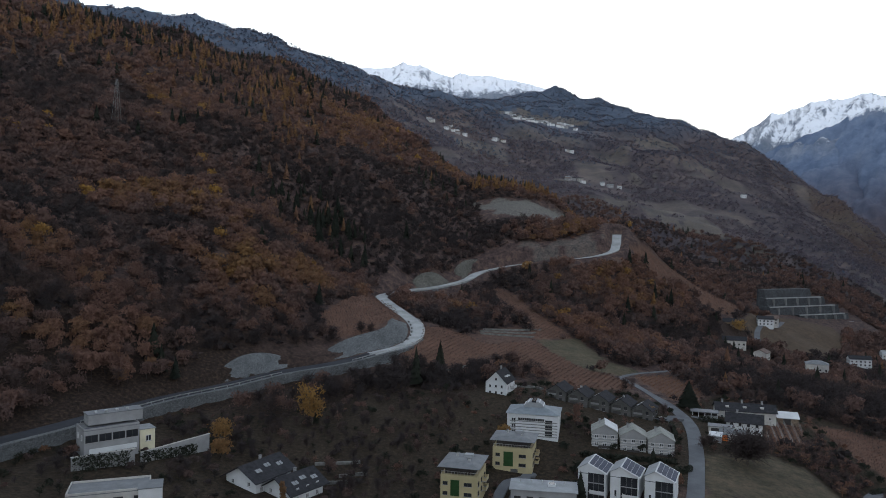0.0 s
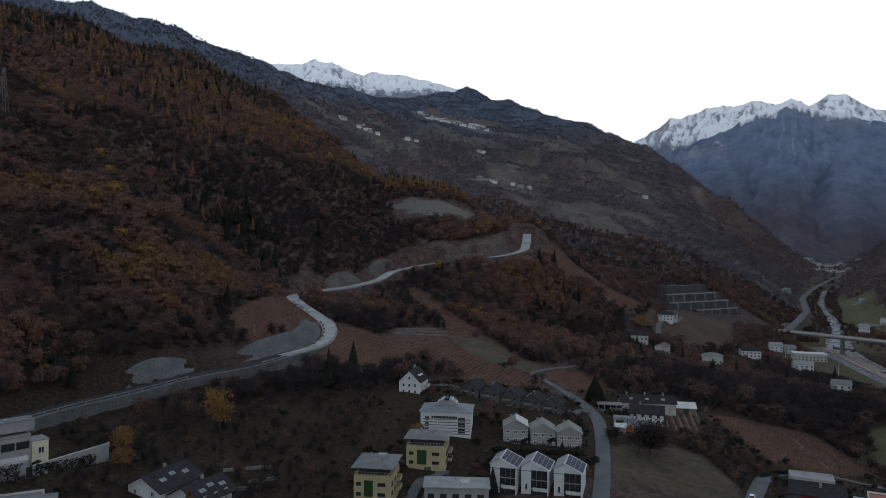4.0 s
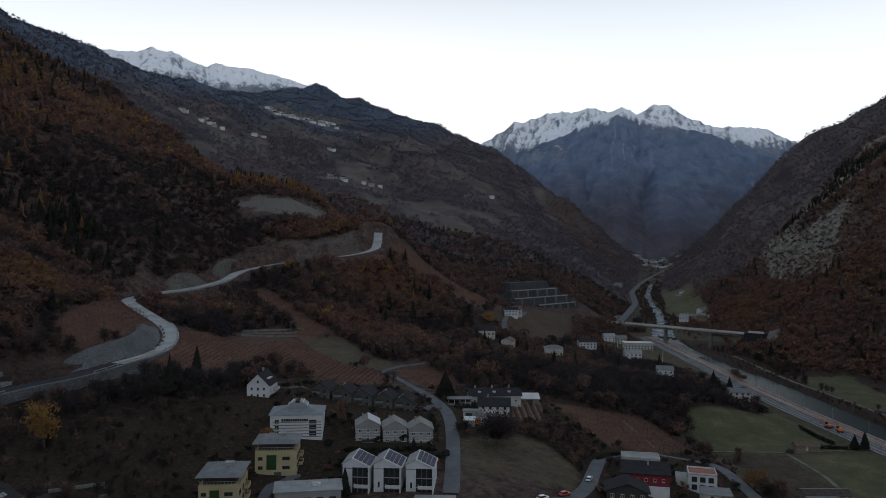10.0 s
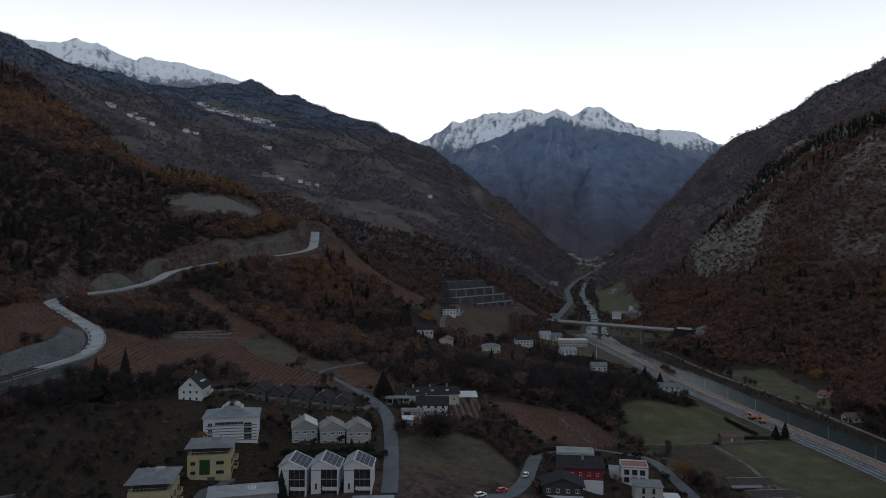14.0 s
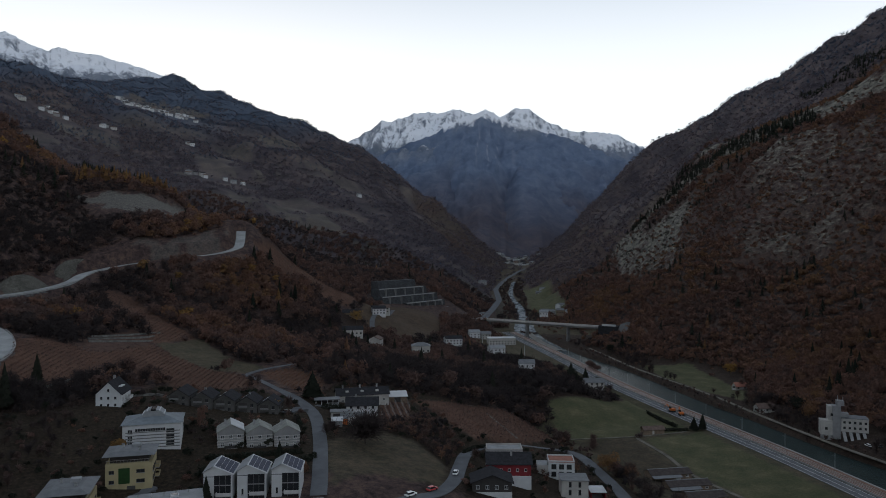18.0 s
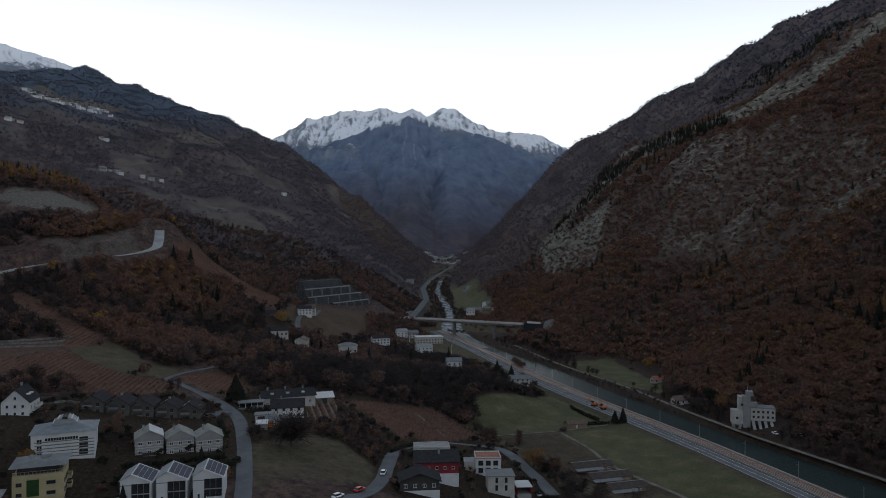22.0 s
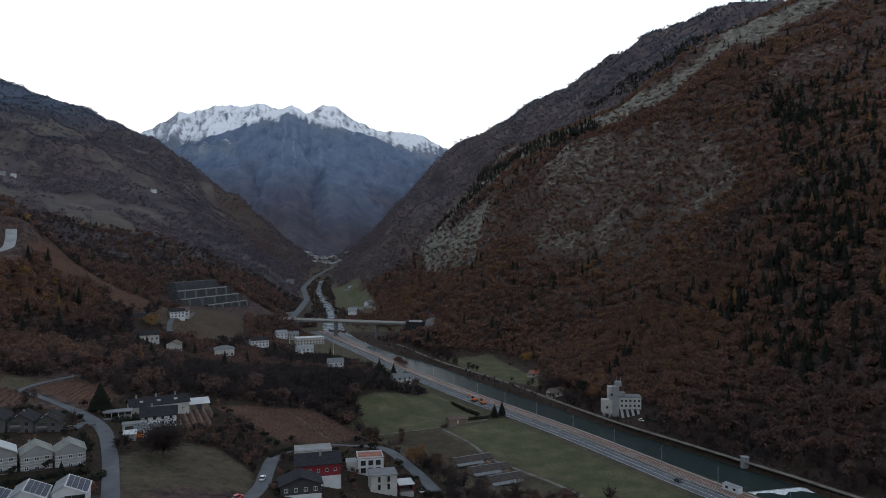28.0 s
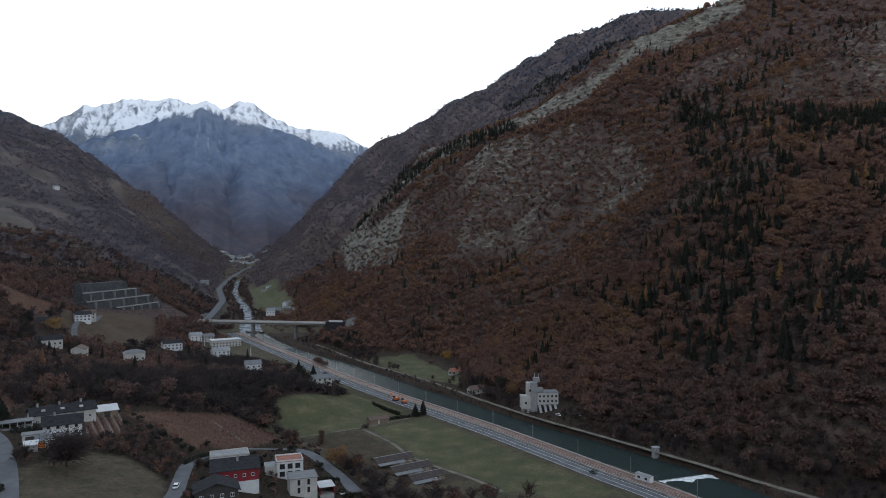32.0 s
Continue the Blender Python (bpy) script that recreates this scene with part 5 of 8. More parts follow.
rows(o, (L, D), "l", 3, 3, 1.2, 2.3, 1.2, 1.2, 2)
ar = bmesh.new()
ring = [(L / 2 - 4.0 * math.cos(a), 3.3 * math.sin(a)) for a in np.linspace(0, math.pi, 13)]
va = [[ar.verts.new((x, y, h + 0.6 + z)) for x, z in ring] for y in (4.5, 10.5)]
for i in range(12):
    ar.faces.new((va[0][i], va[0][i + 1], va[1][i + 1], va[1][i]))
ar.faces.new(va[0][::-1])
ar.faces.new(va[1])
arch = part("arched_rooflight", ar, M_ROOFPALE, o, "glazed barrel rooflight")
part("glass_band", box(L / 2 - 0.8, 4.3, h + 3.4, L / 2 + 0.8, 10.6, h + 3.98), M_GLASS, arch, "dark glass band over the barrel")
for k in (0, 2, 4, 8, 10, 12):
    x, z = ring[k]
    part("rib", box(x - 0.15, 4.4, h + 0.6 + z - 0.1, x + 0.15, 10.6, h + 0.6 + z + 0.15), M_WHITE, arch)
# white gabled house on the vineyard's edge
L, D, h = 9.0, 12.0, 5.4
o = house("white_house", "white gabled house with dark slate roof", (18.6, 294.4, 49.2), -22, L, D, h, M_WHITE, M_SLATE, "gable", 4.4, 0.5, ridge="y")
rows(o, (L, D), "f", 2, 3, 0.7, 2.6, 1.0, 1.2, 2.0)
window(o, (L, D), "f", L / 2, 6.2, 1.0, 1.2)
rows(o, (L, D), "r", 1, 3, 2.6, 2.6, 1.1, 1.2, 2.4)
for k in range(2):
    part("skylight", box(L * 0.78, 3.5 + 2.6 * k, h + 1.95, L * 0.92, 4.9 + 2.6 * k, h + 2.3), M_WHITE, o, "white skylight")
balcony(o, (L, D), "r", 8.5, 2.2, 4.5)
chimney(o, L * 0.45, D * 0.7, h + 4.2)
# terrace of dark gabled houses, stepping down the slope
for k, (x, y, z) in enumerate(((45.0, 301.0, 45.6), (53.5, 298.0, 44.2), (62.0, 296.0, 42.8), (70.5, 293.5, 41.4), (78.5, 290.5, 40.2))):
    L, D, h = 8.2, 11.0, 4.6
    o = house("terraced_house", "dark grey gabled terraced house with slate roof and loggias", (x, y, z), -28, L, D, h, M_TERRACE, M_SLATE, "gable", 2.6, 0.4, group="dark terraced houses", ridge="y")
    for z0 in (0.3, 2.9):
        # flat dark panels on the wall stand for the shade inside loggias
        lg = part("loggia", box(0.9, -0.05, z0, 4.2, -0.01, z0 + 1.9), M_DARKWALL, o, "dark panel drawn as the shade of a recessed loggia")
        part("parapet", box(0.8, -0.35, z0, 4.3, -0.06, z0 + 0.75), M_DARKGREY, lg)
    window(o, (L, D), "f", 6.2, 3.1, 1.2, 1.4, frame_mat=M_DARKWALL)
    window(o, (L, D), "f", 6.2, 0.5, 1.2, 1.4, frame_mat=M_DARKWALL)
    rows(o, (L, D), "r", 1, 2, 2.4, 2.5, 1.2, 1.3, 2.6, frame_mat=M_DARKWALL)
    sl = 2.6 / (L / 2)
    for x0, y0 in ((0.9, 4.6), (2.0, 6.8)):
        part("roof_window", slab([(x0, y0, h + 0.3 + sl * x0), (x0 + 0.9, y0, h + 0.3 + sl * (x0 + 0.9)), (x0 + 0.9, y0 + 1.4, h + 0.3 + sl * (x0 + 0.9)), (x0, y0 + 1.4, h + 0.3 + sl * x0)], 0.08), M_WHITE, o, "white roof window")
    if k % 2:
        chimney(o, L * 0.5, D * 0.5, h + 2.5, 0.9, M_METAL)
# three grey houses with raised gable walls
for k, (x, y, z, yw) in enumerate(((54.6, 254.5, 39.0, -12), (64.2, 252.0, 38.2, -12), (73.4, 249.6, 37.6, -14))):
    L, D, h = 8.9, 9.5, 5.8
    o = house("grey_house", "pale grey striped house with pyramid roof and white windows", (x, y, z), yw, L, D, h, M_GREYWALL, M_ROOFSAND, "gable", 2.5, 0.35, group="three grey houses", ridge="y")
    for s in range(5):
        part("band", box(0.0, -0.05, 0.6 + 1.0 * s, L, -0.004, 0.85 + 1.0 * s), M_OFFWHITE, o)
    rows(o, (L, D), "f", 2, 3, 0.8, 2.6, 1.3, 1.4, 1.6, frame_mat=M_WHITE)
    rows(o, (L, D), "l", 2, 2, 0.8, 2.6, 1.2, 1.3, 2.2)
    rows(o, (L, D), "r", 2, 2, 0.8, 2.6, 1.2, 1.3, 2.2)
    balcony(o, (L, D), "f", L * 0.5, 0.3, 4.4, 1.2, M_DARKWALL)
    if k == 0:
        part("white_gable", slab([(L + 0.2, -0.3, h + 0.6), (L + 0.2, D, h + 0.6), (L / 2, D, h + 3.05), (L / 2, -0.3, h + 3.05)], 0.2), M_WHITE, o, "white roof edge")
    chimney(o, L * 0.3, D * 0.6, h + 1.9)
# three white houses with solar roofs
for k, (x, y, z) in enumerate(((43.0, 219.5, 32.6), (52.0, 215.4, 32.8), (61.2, 211.0, 33.0))):
    L, D, h = 8.6, 10.5, 8.3
    o = house("solar_house", "white house with steep roof covered in solar panels", (x, y, z), -24, L, D, h, M_WHITE, M_ROOFGREY, "flat", 0, 0.0, group="three white solar houses")
    w = bmesh.new()
    xr = 3.0
    prof = ((0, h + 0.26), (L, h + 0.26), (L, h + 0.75), (xr, h + 3.25), (0, h + 1.5))
    ga, gb = [w.verts.new((x_, 0, z_)) for x_, z_ in prof], [w.verts.new((x_, D, z_)) for x_, z_ in prof]
    w.faces.new(ga), w.faces.new(gb[::-1])
    for i in range(5):
        w.faces.new((ga[i], gb[i], gb[(i + 1) % 5], ga[(i + 1) % 5]))
    part("gable_wall", w, M_WHITE, o)
    part("roof_slope", slab([(-0.3, -0.5, h + 1.6), (xr, -0.5, h + 3.5), (xr, D + 0.3, h + 3.5), (-0.3, D + 0.3, h + 1.6)], 0.2), M_ROOFPALE, o)
    part("roof_slope", slab([(xr + 0.02, -0.5, h + 3.5), (L + 0.4, -0.5, h + 0.8), (L + 0.4, D + 0.3, h + 0.8), (xr + 0.02, D + 0.3, h + 3.5)], 0.2), M_WHITE, o)
    for i in range(4):
        for j in range(6):
            a, b_ = xr + 0.4 + i * 1.35, xr + 0.4 + i * 1.35 + 1.25
            za, zb = h + 3.56 - (a - xr) * 0.45, h + 3.56 - (b_ - xr) * 0.45
            y0 = 0.2 + 1.65 * j
            part("solar_panel", slab([(a, y0, za + 0.06), (b_, y0, zb + 0.06), (b_, y0 + 1.55, zb + 0.06), (a, y0 + 1.55, za + 0.06)], 0.05), M_SOLAR, o)
    part("glazing", box(3.1, -0.14, 0.2, L - 0.35, -0.02, h + 0.5), M_GLASS, o, "tall dark glazed front")
    for i in range(4):
        part("mullion", box(3.1 + i * 1.65, -0.22, 0.2, 3.19 + i * 1.65, -0.141, h + 0.4), M_DARKGREY, o)
    for z_ in (2.9, 5.7):
        part("floor_edge", box(3.1, -0.2, z_, L - 0.35, -0.142, z_ + 0.3), M_GREYWALL, o)
    part("fin", box(L - 0.3, -1.5, -3, L, -0.002, h + 0.8), M_WHITE, o, "projecting white side wall")
    balcony(o, (L, D), "f", 6.0, 2.9, 4.4, 1.3, M_FRAME)
    window(o, (L, D), "f", 1.6, 2.6, 0.8, 2.0)
    rows(o, (L, D), "l", 2, 2, 0.8, 2.8, 0.8, 1.6, 2.6)
# farmhouse group beside the road
L, D, h = 24.0, 9, 4.6
o = house("farmhouse", "long grey farmhouse with dark slate roof and skylights", (119.0, 305.5, 37.4), -14, L, D, h, M_OFFWHITE, M_SLATE, "gable", 2.4, 0.6)
rows(o, (L, D), "f", 1, 6, 1.4, 2.6, 1.1, 1.2, 2.4)
for k in range(3):
    part("skylight", box(4 + 7 * k, 1.4, h + 1.0, 5.4 + 7 * k, 2.6, h + 1.65), M_OFFWHITE, o)
    chimney(o, 3 + 8 * k, 4.5, h + 2.4)
o = house("pale_roofed_shed", "shed with pale metal roof", (145.5, 305.0, 36.2), -18, 8, 5, 2.8, M_WOOD, M_WHITE, "mono", 1.4, 0.5, category="shed")
part("barn_door", box(2, -0.12, 0, 5, -0.01, 2.6), M_DARKWALL, o)
L, D, h = 13.5, 9, 4.4
o = house("white_cottage", "white cottage with dark brown roof", (117.0, 289.5, 36.6), -24, L, D, h, M_WHITE, M_SLATE, "gable", 2.6, 0.7)
rows(o, (L, D), "f", 2, 4, 0.5, 2.3, 1.1, 1.2, 2.0, frame_mat=M_DARKWALL)
rows(o, (L, D), "r", 1, 2, 1.4, 2.4, 1.1, 1.2, 2.4)
chimney(o, 4, 4.5, h + 2.5)
o = house("carport", "open carport with mossy flat roof and white posts", (107.0, 301.5, 39.2), -18, 10.5, 5.5, 0.3, M_CONCRETE, M_CONCRETE, "flat", 0, 0.0, category="carport")
part("deck", box(-0.4, -0.6, 2.7, 10.9, 5.6, 3.0), M_ROOFGREY, o)
for k in range(5):
    part("post", box(0.2 + 2.5 * k, 0, 0.56, 0.45 + 2.5 * k, 0.3, 2.7), M_WHITE, o)
part("back_wall", box(0, 5.0, 0.56, 10.5, 5.3, 2.7), M_DARKWALL, o)
# the lower houses
L, D, h = 16.0, 12, 6.4
o = house("red_house", "dark red boarded house with slate roof and white base", (143.8, 218.0, 24.2), -30, L, D, h, M_RED, M_SLATE, "gable", 2.6, 0.7)
part("plinth", box(4.0, -0.3, -3, L + 0.1, -0.02, 2.0), M_WHITE, o, "white rendered base")
rows(o, (L, D), "f", 1, 5, 3.6, 2.6, 1.0, 1.1, 2.0)
window(o, (L, D), "f", 11, 0.4, 1.8, 1.2)
rows(o, (L, D), "l", 1, 2, 3.4, 2.6, 1.0, 1.1, 2.4)
chimney(o, 9, 4, h + 2.2)
o = house("grey_roofed_annex", "low annex with pale grey roof", (157.5, 239.5, 23.0), -30, 14.5, 8, 5.2, M_OFFWHITE, M_ROOFPALE, "parapet", 0, 0.0)
rows(o, (13.5, 8), "f", 1, 4, 2.6, 2.6, 1.2, 1.1, 2)
L, D, h = 13.5, 9.5, 5.2
o = house("dark_chalet", "black timber house on white base with slate roof", (129.0, 205.0, 24.6), -30, L, D, h, M_DARKWALL, M_SLATE, "gable", 2.6, 0.8, ridge="y")
part("plinth", box(-0.1, -0.2, -3, L + 0.1, -0.02, 2.0), M_WHITE, o, "white rendered base")
rows(o, (L, D), "f", 1, 4, 3.0, 2.6, 1.2, 1.3, 1.9, frame_mat=M_WHITE)
rows(o, (L, D), "f", 1, 3, 0.4, 2.6, 1.3, 1.2, 2.4)
rows(o, (L, D), "r", 1, 3, 3.0, 2.6, 1.2, 1.3, 1.9, frame_mat=M_WHITE)
L, D, h = 10.5, 9, 6.6
o = house("modern_white_house", "white cubic house with terracotta roof deck", (179.5, 227.5, 16.8), -34, L, D, h, M_WHITE, M_TERRA, "parapet", over=0.0)
rows(o, (L, D), "f", 2, 3, 0.9, 3.0, 2.0, 2.0, 2.2, frame_mat=M_DARKWALL)
rows(o, (L, D), "l", 2, 2, 0.9, 3.0, 1.6, 1.8, 2.4, frame_mat=M_DARKWALL)
part("side_block", box(-4.5, 1.0, -3, -0.02, 8.0, 5.0, None, 0.05), M_OFFWHITE, o)
part("side_terrace", box(-4.3, 1.2, 5.0, -0.2, 7.8, 5.1), M_ROOFPALE, o)
L, D, h = 10.0, 8.5, 6.2
o = house("cube_house", "pale cubic house with dark flat roof", (169.5, 207.0, 17.2), -32, L, D, h, M_OFFWHITE, M_ROOFGREY, "flat", over=0.35)
rows(o, (L, D), "f", 2, 2, 0.9, 2.9, 1.0, 2.0, 3.2, frame_mat=M_DARKWALL)
rows(o, (L, D), "r", 1, 2, 2.9, 2.9, 1.2, 1.4, 2.2)
o = house("open_garage", "dark red open garage with pale roof edge", (180.5, 203.0, 15.0), -30, 5.5, 7, 0.3, M_CONCRETE, M_CONCRETE, "flat", 0, 0.0, category="garage")
part("deck", box(-0.3, -0.5, 3.4, 5.8, 7.2, 3.65), M_WHITE, o)
for x0, x1 in ((0, 0.25), (5.25, 5.5)):
    part("side_wall", box(x0, 0, 0.56, x1, 7, 3.4), M_RED, o)
part("back_wall", box(0.25, 6.75, 0.56, 5.25, 7, 3.4), M_RED, o)
# long sheds by the farm lane
for x, y, L in ((247.0, 236.5, 20.0), (242.0, 221.0, 20.0), (238.0, 206.5, 17.0)):
    o = house("greenhouse_shed", "low weathered farm shed with grey roof", (x, y, 2.6), -19, L, 7.5, 2.4, M_WOOD, M_SHEDROOF, "gable", 1.4, 0.5, category="shed", group="sheds by the lane")
    part("ridge_cap", box(-0.5, 3.6, 4.06, L + 0.5, 3.95, 4.2), M_ROOFPALE, o, "pale metal ridge")
    part("lean_to_roof", slab([(-0.5, -3.4, 1.9), (L * 0.7, -3.4, 1.9), (L * 0.7, -0.52, 2.3), (-0.5, -0.52, 2.3)], 0.12), M_ROOFGREY, o, "grey sheet lean-to roof")
    for q in range(4):
        part("post", box(0.2 + q * L * 0.2, -3.2, -0.2, 0.35 + q * L * 0.2, -3.05, 1.8), M_WOOD, o)
    part("barn_door", box(L * 0.6, -0.12, 0, L * 0.6 + 2.6, -0.01, 2.2), M_OFFWHITE, o)
    rows(o, (L, 6.5), "f", 1, 3, 0.9, 2, 1.4, 0.9, 2.2)
o = house("field_shed", "small field shed with pale roof", (305.0, 298.0, 2.4), -20, 12.5, 5, 2.6, M_WOOD, M_ROOFBROWN, "gable", 1.5, 0.5, category="shed")
part("door", box(5, -0.12, 0, 6.2, -0.01, 2.0), M_OFFWHITE, o)
# gravel plant across the river
px_, py_, pz_, pw = 383.0, 240.5, 3.6, -48
o = new("gravel_plant")
o.matrix_world = pose(px_ + 3, py_ + 2, pz_, 0, 0, pw) @ Matrix.Scale(0.8, 4)
tagged(o, "pale concrete gravel plant with tower, silos and chutes", "industrial building")
HOUSE_SPOTS.append((px_ + 8, py_ - 8, 24))
part("silo_block", box(0, 0, 2.0, 7.5, 8, 12.0, None, 0.05), M_OFFWHITE, o)
part("base", box(0.5, 0.5, -2, 7.0, 7.5, 2.0), M_CONCRETE, o)
part("tower", box(5.0, 2.0, 12.0, 10.5, 9, 22.0, None, 0.05), M_OFFWHITE, o)
part("lift_shaft", box(7.6, 0.6, -1.0, 13.0, 8, 22.5, None, 0.05), M_GREYWALL, o)
part("head_house", box(10.6, 2.0, 22.5, 15.2, 7.5, 26.0, None, 0.05), M_GREYWALL, o)
part("mast", tube((11.2, 3, 26), (11.2, 3, 30), 0.2, 0.15), M_METAL, o)
part("mast", tube((14.4, 3, 26), (14.4, 3, 29), 0.2, 0.15), M_METAL, o)
part("conveyor_cap", box(13.2, 2.0, 15.0, 18.0, 7.0, 17.6, None, 0.05), M_GREYWALL, o)
part("hall", box(13.1, 0.0, 5.0, 30.0, 9, 14.2, None, 0.05), M_OFFWHITE, o)
part("hall_roof", slab([(12.9, -0.3, 14.6), (30.3, -0.3, 14.6), (30.3, 9.3, 15.2), (12.9, 9.3, 15.2)], 0.3), M_ROOFGREY, o)
for k in range(5):
    for z in (7.0, 10.8):
        window(o, (30, 9), "f", 15.0 + 3.3 * k, z, 1.5, 1.6, frame_mat=M_DARKWALL)
for z in (5.5, 15.5):
    window(o, (30, 9), "f", 3.6 if z < 10 else 7.0, z, 1.6, 1.8, frame_mat=M_DARKWALL)
for k in range(4):
    ch = slab([(13.6 + 4.2 * k, 0.0, 4.9), (13.6 + 4.2 * k, -7.0, 0.2), (15.6 + 4.2 * k, -7.0, 0.2), (15.6 + 4.2 * k, 0.0, 4.9)], 0.5)
    part("chute", ch, M_CONCRETE, o)
    part("pier", box(15.8 + 4.2 * k, 0.2, -2, 16.6 + 4.2 * k, 8, 5.0), M_DARKWALL, o)
# houses of the hamlets, farther off: place, turn, length, depth, height, walls, roof, form
FAR_HOUSES = [
    ((221, 556, 36.5), -18, 17, 10, 4.6, M_OFFWHITE, M_SLATE, "gable"), ((243, 612, 46), -20, 17, 9, 4.0, M_WOOD, M_SLATE, "gable"),
    ((286, 640, 44), -14, 13, 9, 6.0, M_WHITE, M_SLATE, "gable"), ((246, 536, 25), 50, 11, 10, 8.6, M_OFFWHITE, M_ROOFBROWN, "gable"),
    ((269, 522, 20.2), -24, 15, 11, 8.4, M_OFFWHITE, M_ROOFGREY, "hip"), ((351, 608, 13.5), -15, 17, 10, 6.4, M_WHITE, M_SLATE, "gable"),
    ((425, 682, 7.5), -18, 12, 10, 7, M_WHITE, M_ROOFPALE, "gable"), ((437, 676, 6.5), -18, 11, 9, 6, M_OFFWHITE, M_ROOFGREY, "gable"),
    ((430, 650, 3.2), -22, 30, 14, 7.5, M_OFFWHITE, M_WHITE, "flat"), ((385, 580, 5.5), -16, 15.5, 9, 6.4, M_WHITE, M_ROOFPALE, "gable"),
    ((339, 467, 10.4), -26, 12, 9, 6.4, M_WHITE, M_ROOFGREY, "gable"), ((353, 405, 5.0), -28, 15, 8, 5.4, M_OFFWHITE, M_ROOFGREY, "gable"), ((366, 412, 4.6), -28, 8, 7, 3.6, M_GREYWALL, M_SLATE, "gable"),
    ((628, 818, 14), -40, 12, 8, 4.4, M_WHITE, M_ROOFPALE, "gable"), ((643, 798, 17), -40, 10, 8, 5, M_WOOD, M_ROOFGREY, "gable"),
    ((409, 299, 3.2), -20, 12, 6, 3.0, M_OFFWHITE, M_ROOFBROWN, "gable"), ((455, 352, 4.4), -20, 9, 6, 2.6, M_OFFWHITE, M_TERRA, "gable"),
    ((300, 655, 44), -30, 10, 8, 5.5, M_OFFWHITE, M_ROOFBROWN, "gable")]
for at, yw, L, D, h, wm, rm, fm in FAR_HOUSES:
    o = house("village_house", "%s house with %s roof in the riverside hamlet" % (wm.name.split("_")[0], rm.name.replace("_", " ").replace(" roof", "")), at, yw, L, D, h, wm, rm, fm, 2.4, 0.6, group="riverside hamlet")
    n = max(2, int(L / 3.2))
    rows(o, (L, D), "f", 2 if h > 5 else 1, n, 0.9, 2.7, 1.3, 1.3, 1.8, frame_mat=M_DARKWALL, sill=False)
    rows(o, (L, D), "l", 2 if h > 5 else 1, 2, 0.9, 2.7, 1.2, 1.3, 2.2, frame_mat=M_DARKWALL, sill=False)

# villages on the far slope
frng = np.random.RandomState(11)
for cx, cy, sx, sy, n in FAR_CLUSTERS:
    for k in range(n):
        x, y = cx + frng.uniform(-sx, sx), cy + frng.uniform(-sy, sy)
        L, D = frng.uniform(9, 15), frng.uniform(8, 10)
        wm = (M_WHITE, M_WHITE, M_OFFWHITE, M_GREYWALL, M_WHITE)[frng.randint(0, 5)]
        o = house("mountain_house", "small %s house in the mountain village" % wm.name.split("_")[0], (x, y, float(ground_height([x], [y])[0]) + 0.5), frng.uniform(-25, 25), L, D, frng.uniform(5, 8), wm, (M_SLATE, M_ROOFGREY, M_ROOFBROWN)[frng.randint(0, 3)], "gable", 2.5, 0.6, group="mountain village")
        window(o, (L, D), "f", L * 0.3, 2.5, 1.4, 1.5, sill=False)
        window(o, (L, D), "f", L * 0.7, 2.5, 1.4, 1.5, sill=False)
# the town at the foot of the dark mountain
foot = np.empty(len(front_mountain.data.vertices) * 3, np.float32)
front_mountain.data.vertices.foreach_get("co", foot)
foot = foot.reshape(-1, 3)
for k in range(34):
    f = frng.uniform(0, 1)
    az, far_ = radians(34.2 + 3.4 * f + frng.normal(0, 0.18)), 2560 + 330 * (f if k % 3 else 0.3) + frng.uniform(-25, 25)
    x, y = far_ * math.sin(az), far_ * math.cos(az)
    z = float(foot[np.argmin(np.hypot(foot[:, 0] - x, foot[:, 1] - y)), 2])
    L = frng.uniform(8, 15)
    o = house("town_house", "small pale house in the distant valley town", (x, y, max(z, float(ground_height([x], [y])[0])) + 0.5), frng.uniform(-40, -10), L, 9, frng.uniform(4, 6.5), (M_WHITE, M_OFFWHITE, M_GREYWALL)[frng.randint(0, 3)], (M_ROOFGREY, M_ROOFPALE, M_SLATE)[frng.randint(0, 3)], "gable", 2.2, 0.5, group="distant town")
    window(o, (L, 9), "f", L / 2, 2.0, 1.6, 1.5, sill=False)
# houses on the valley floor beyond the bridge
for x, y, L in ((684, 886, 13), (690, 872, 11), (732, 900, 15), (690, 836, 9), (810, 1262, 16), (570, 882, 12), (901, 1174, 14), (880, 1160, 12)):
    wm = (M_WHITE, M_OFFWHITE, M_GREYWALL)[frng.randint(0, 3)]
    o = house("valley_house", "small %s house on the valley floor" % wm.name.split("_")[0], (x, y, float(ground_height([x], [y])[0]) + 0.4), frng.uniform(-60, 20), L, 9, 5, wm, M_ROOFGREY, "gable", 2.2, 0.6, group="valley houses")
    for u in (0.25, 0.5, 0.75):
        window(o, (L, 9), "f", L * u, 1.8, 1.4, 1.4, sill=False)

# ---- woods ----
rng = np.random.RandomState(7)


def quad_at(c, u, v):
    return np.array([c - u - v, c + u - v, c + u + v, c - u + v])


def tri_at(c, u, v):
    return np.array([c - u - 0.6 * v, c + u - 0.6 * v, c + 1.2 * v])


def stem(h, w, top):
    """Two crossed slivers for a trunk."""
    out = []
    for a in (0.0, 1.57):
        u = np.array([math.cos(a), math.sin(a), 0]) * w
        out.append(np.array([-u + [0, 0, -1.0], u + [0, 0, -1.0], [0, 0, h * top]]))
    return out


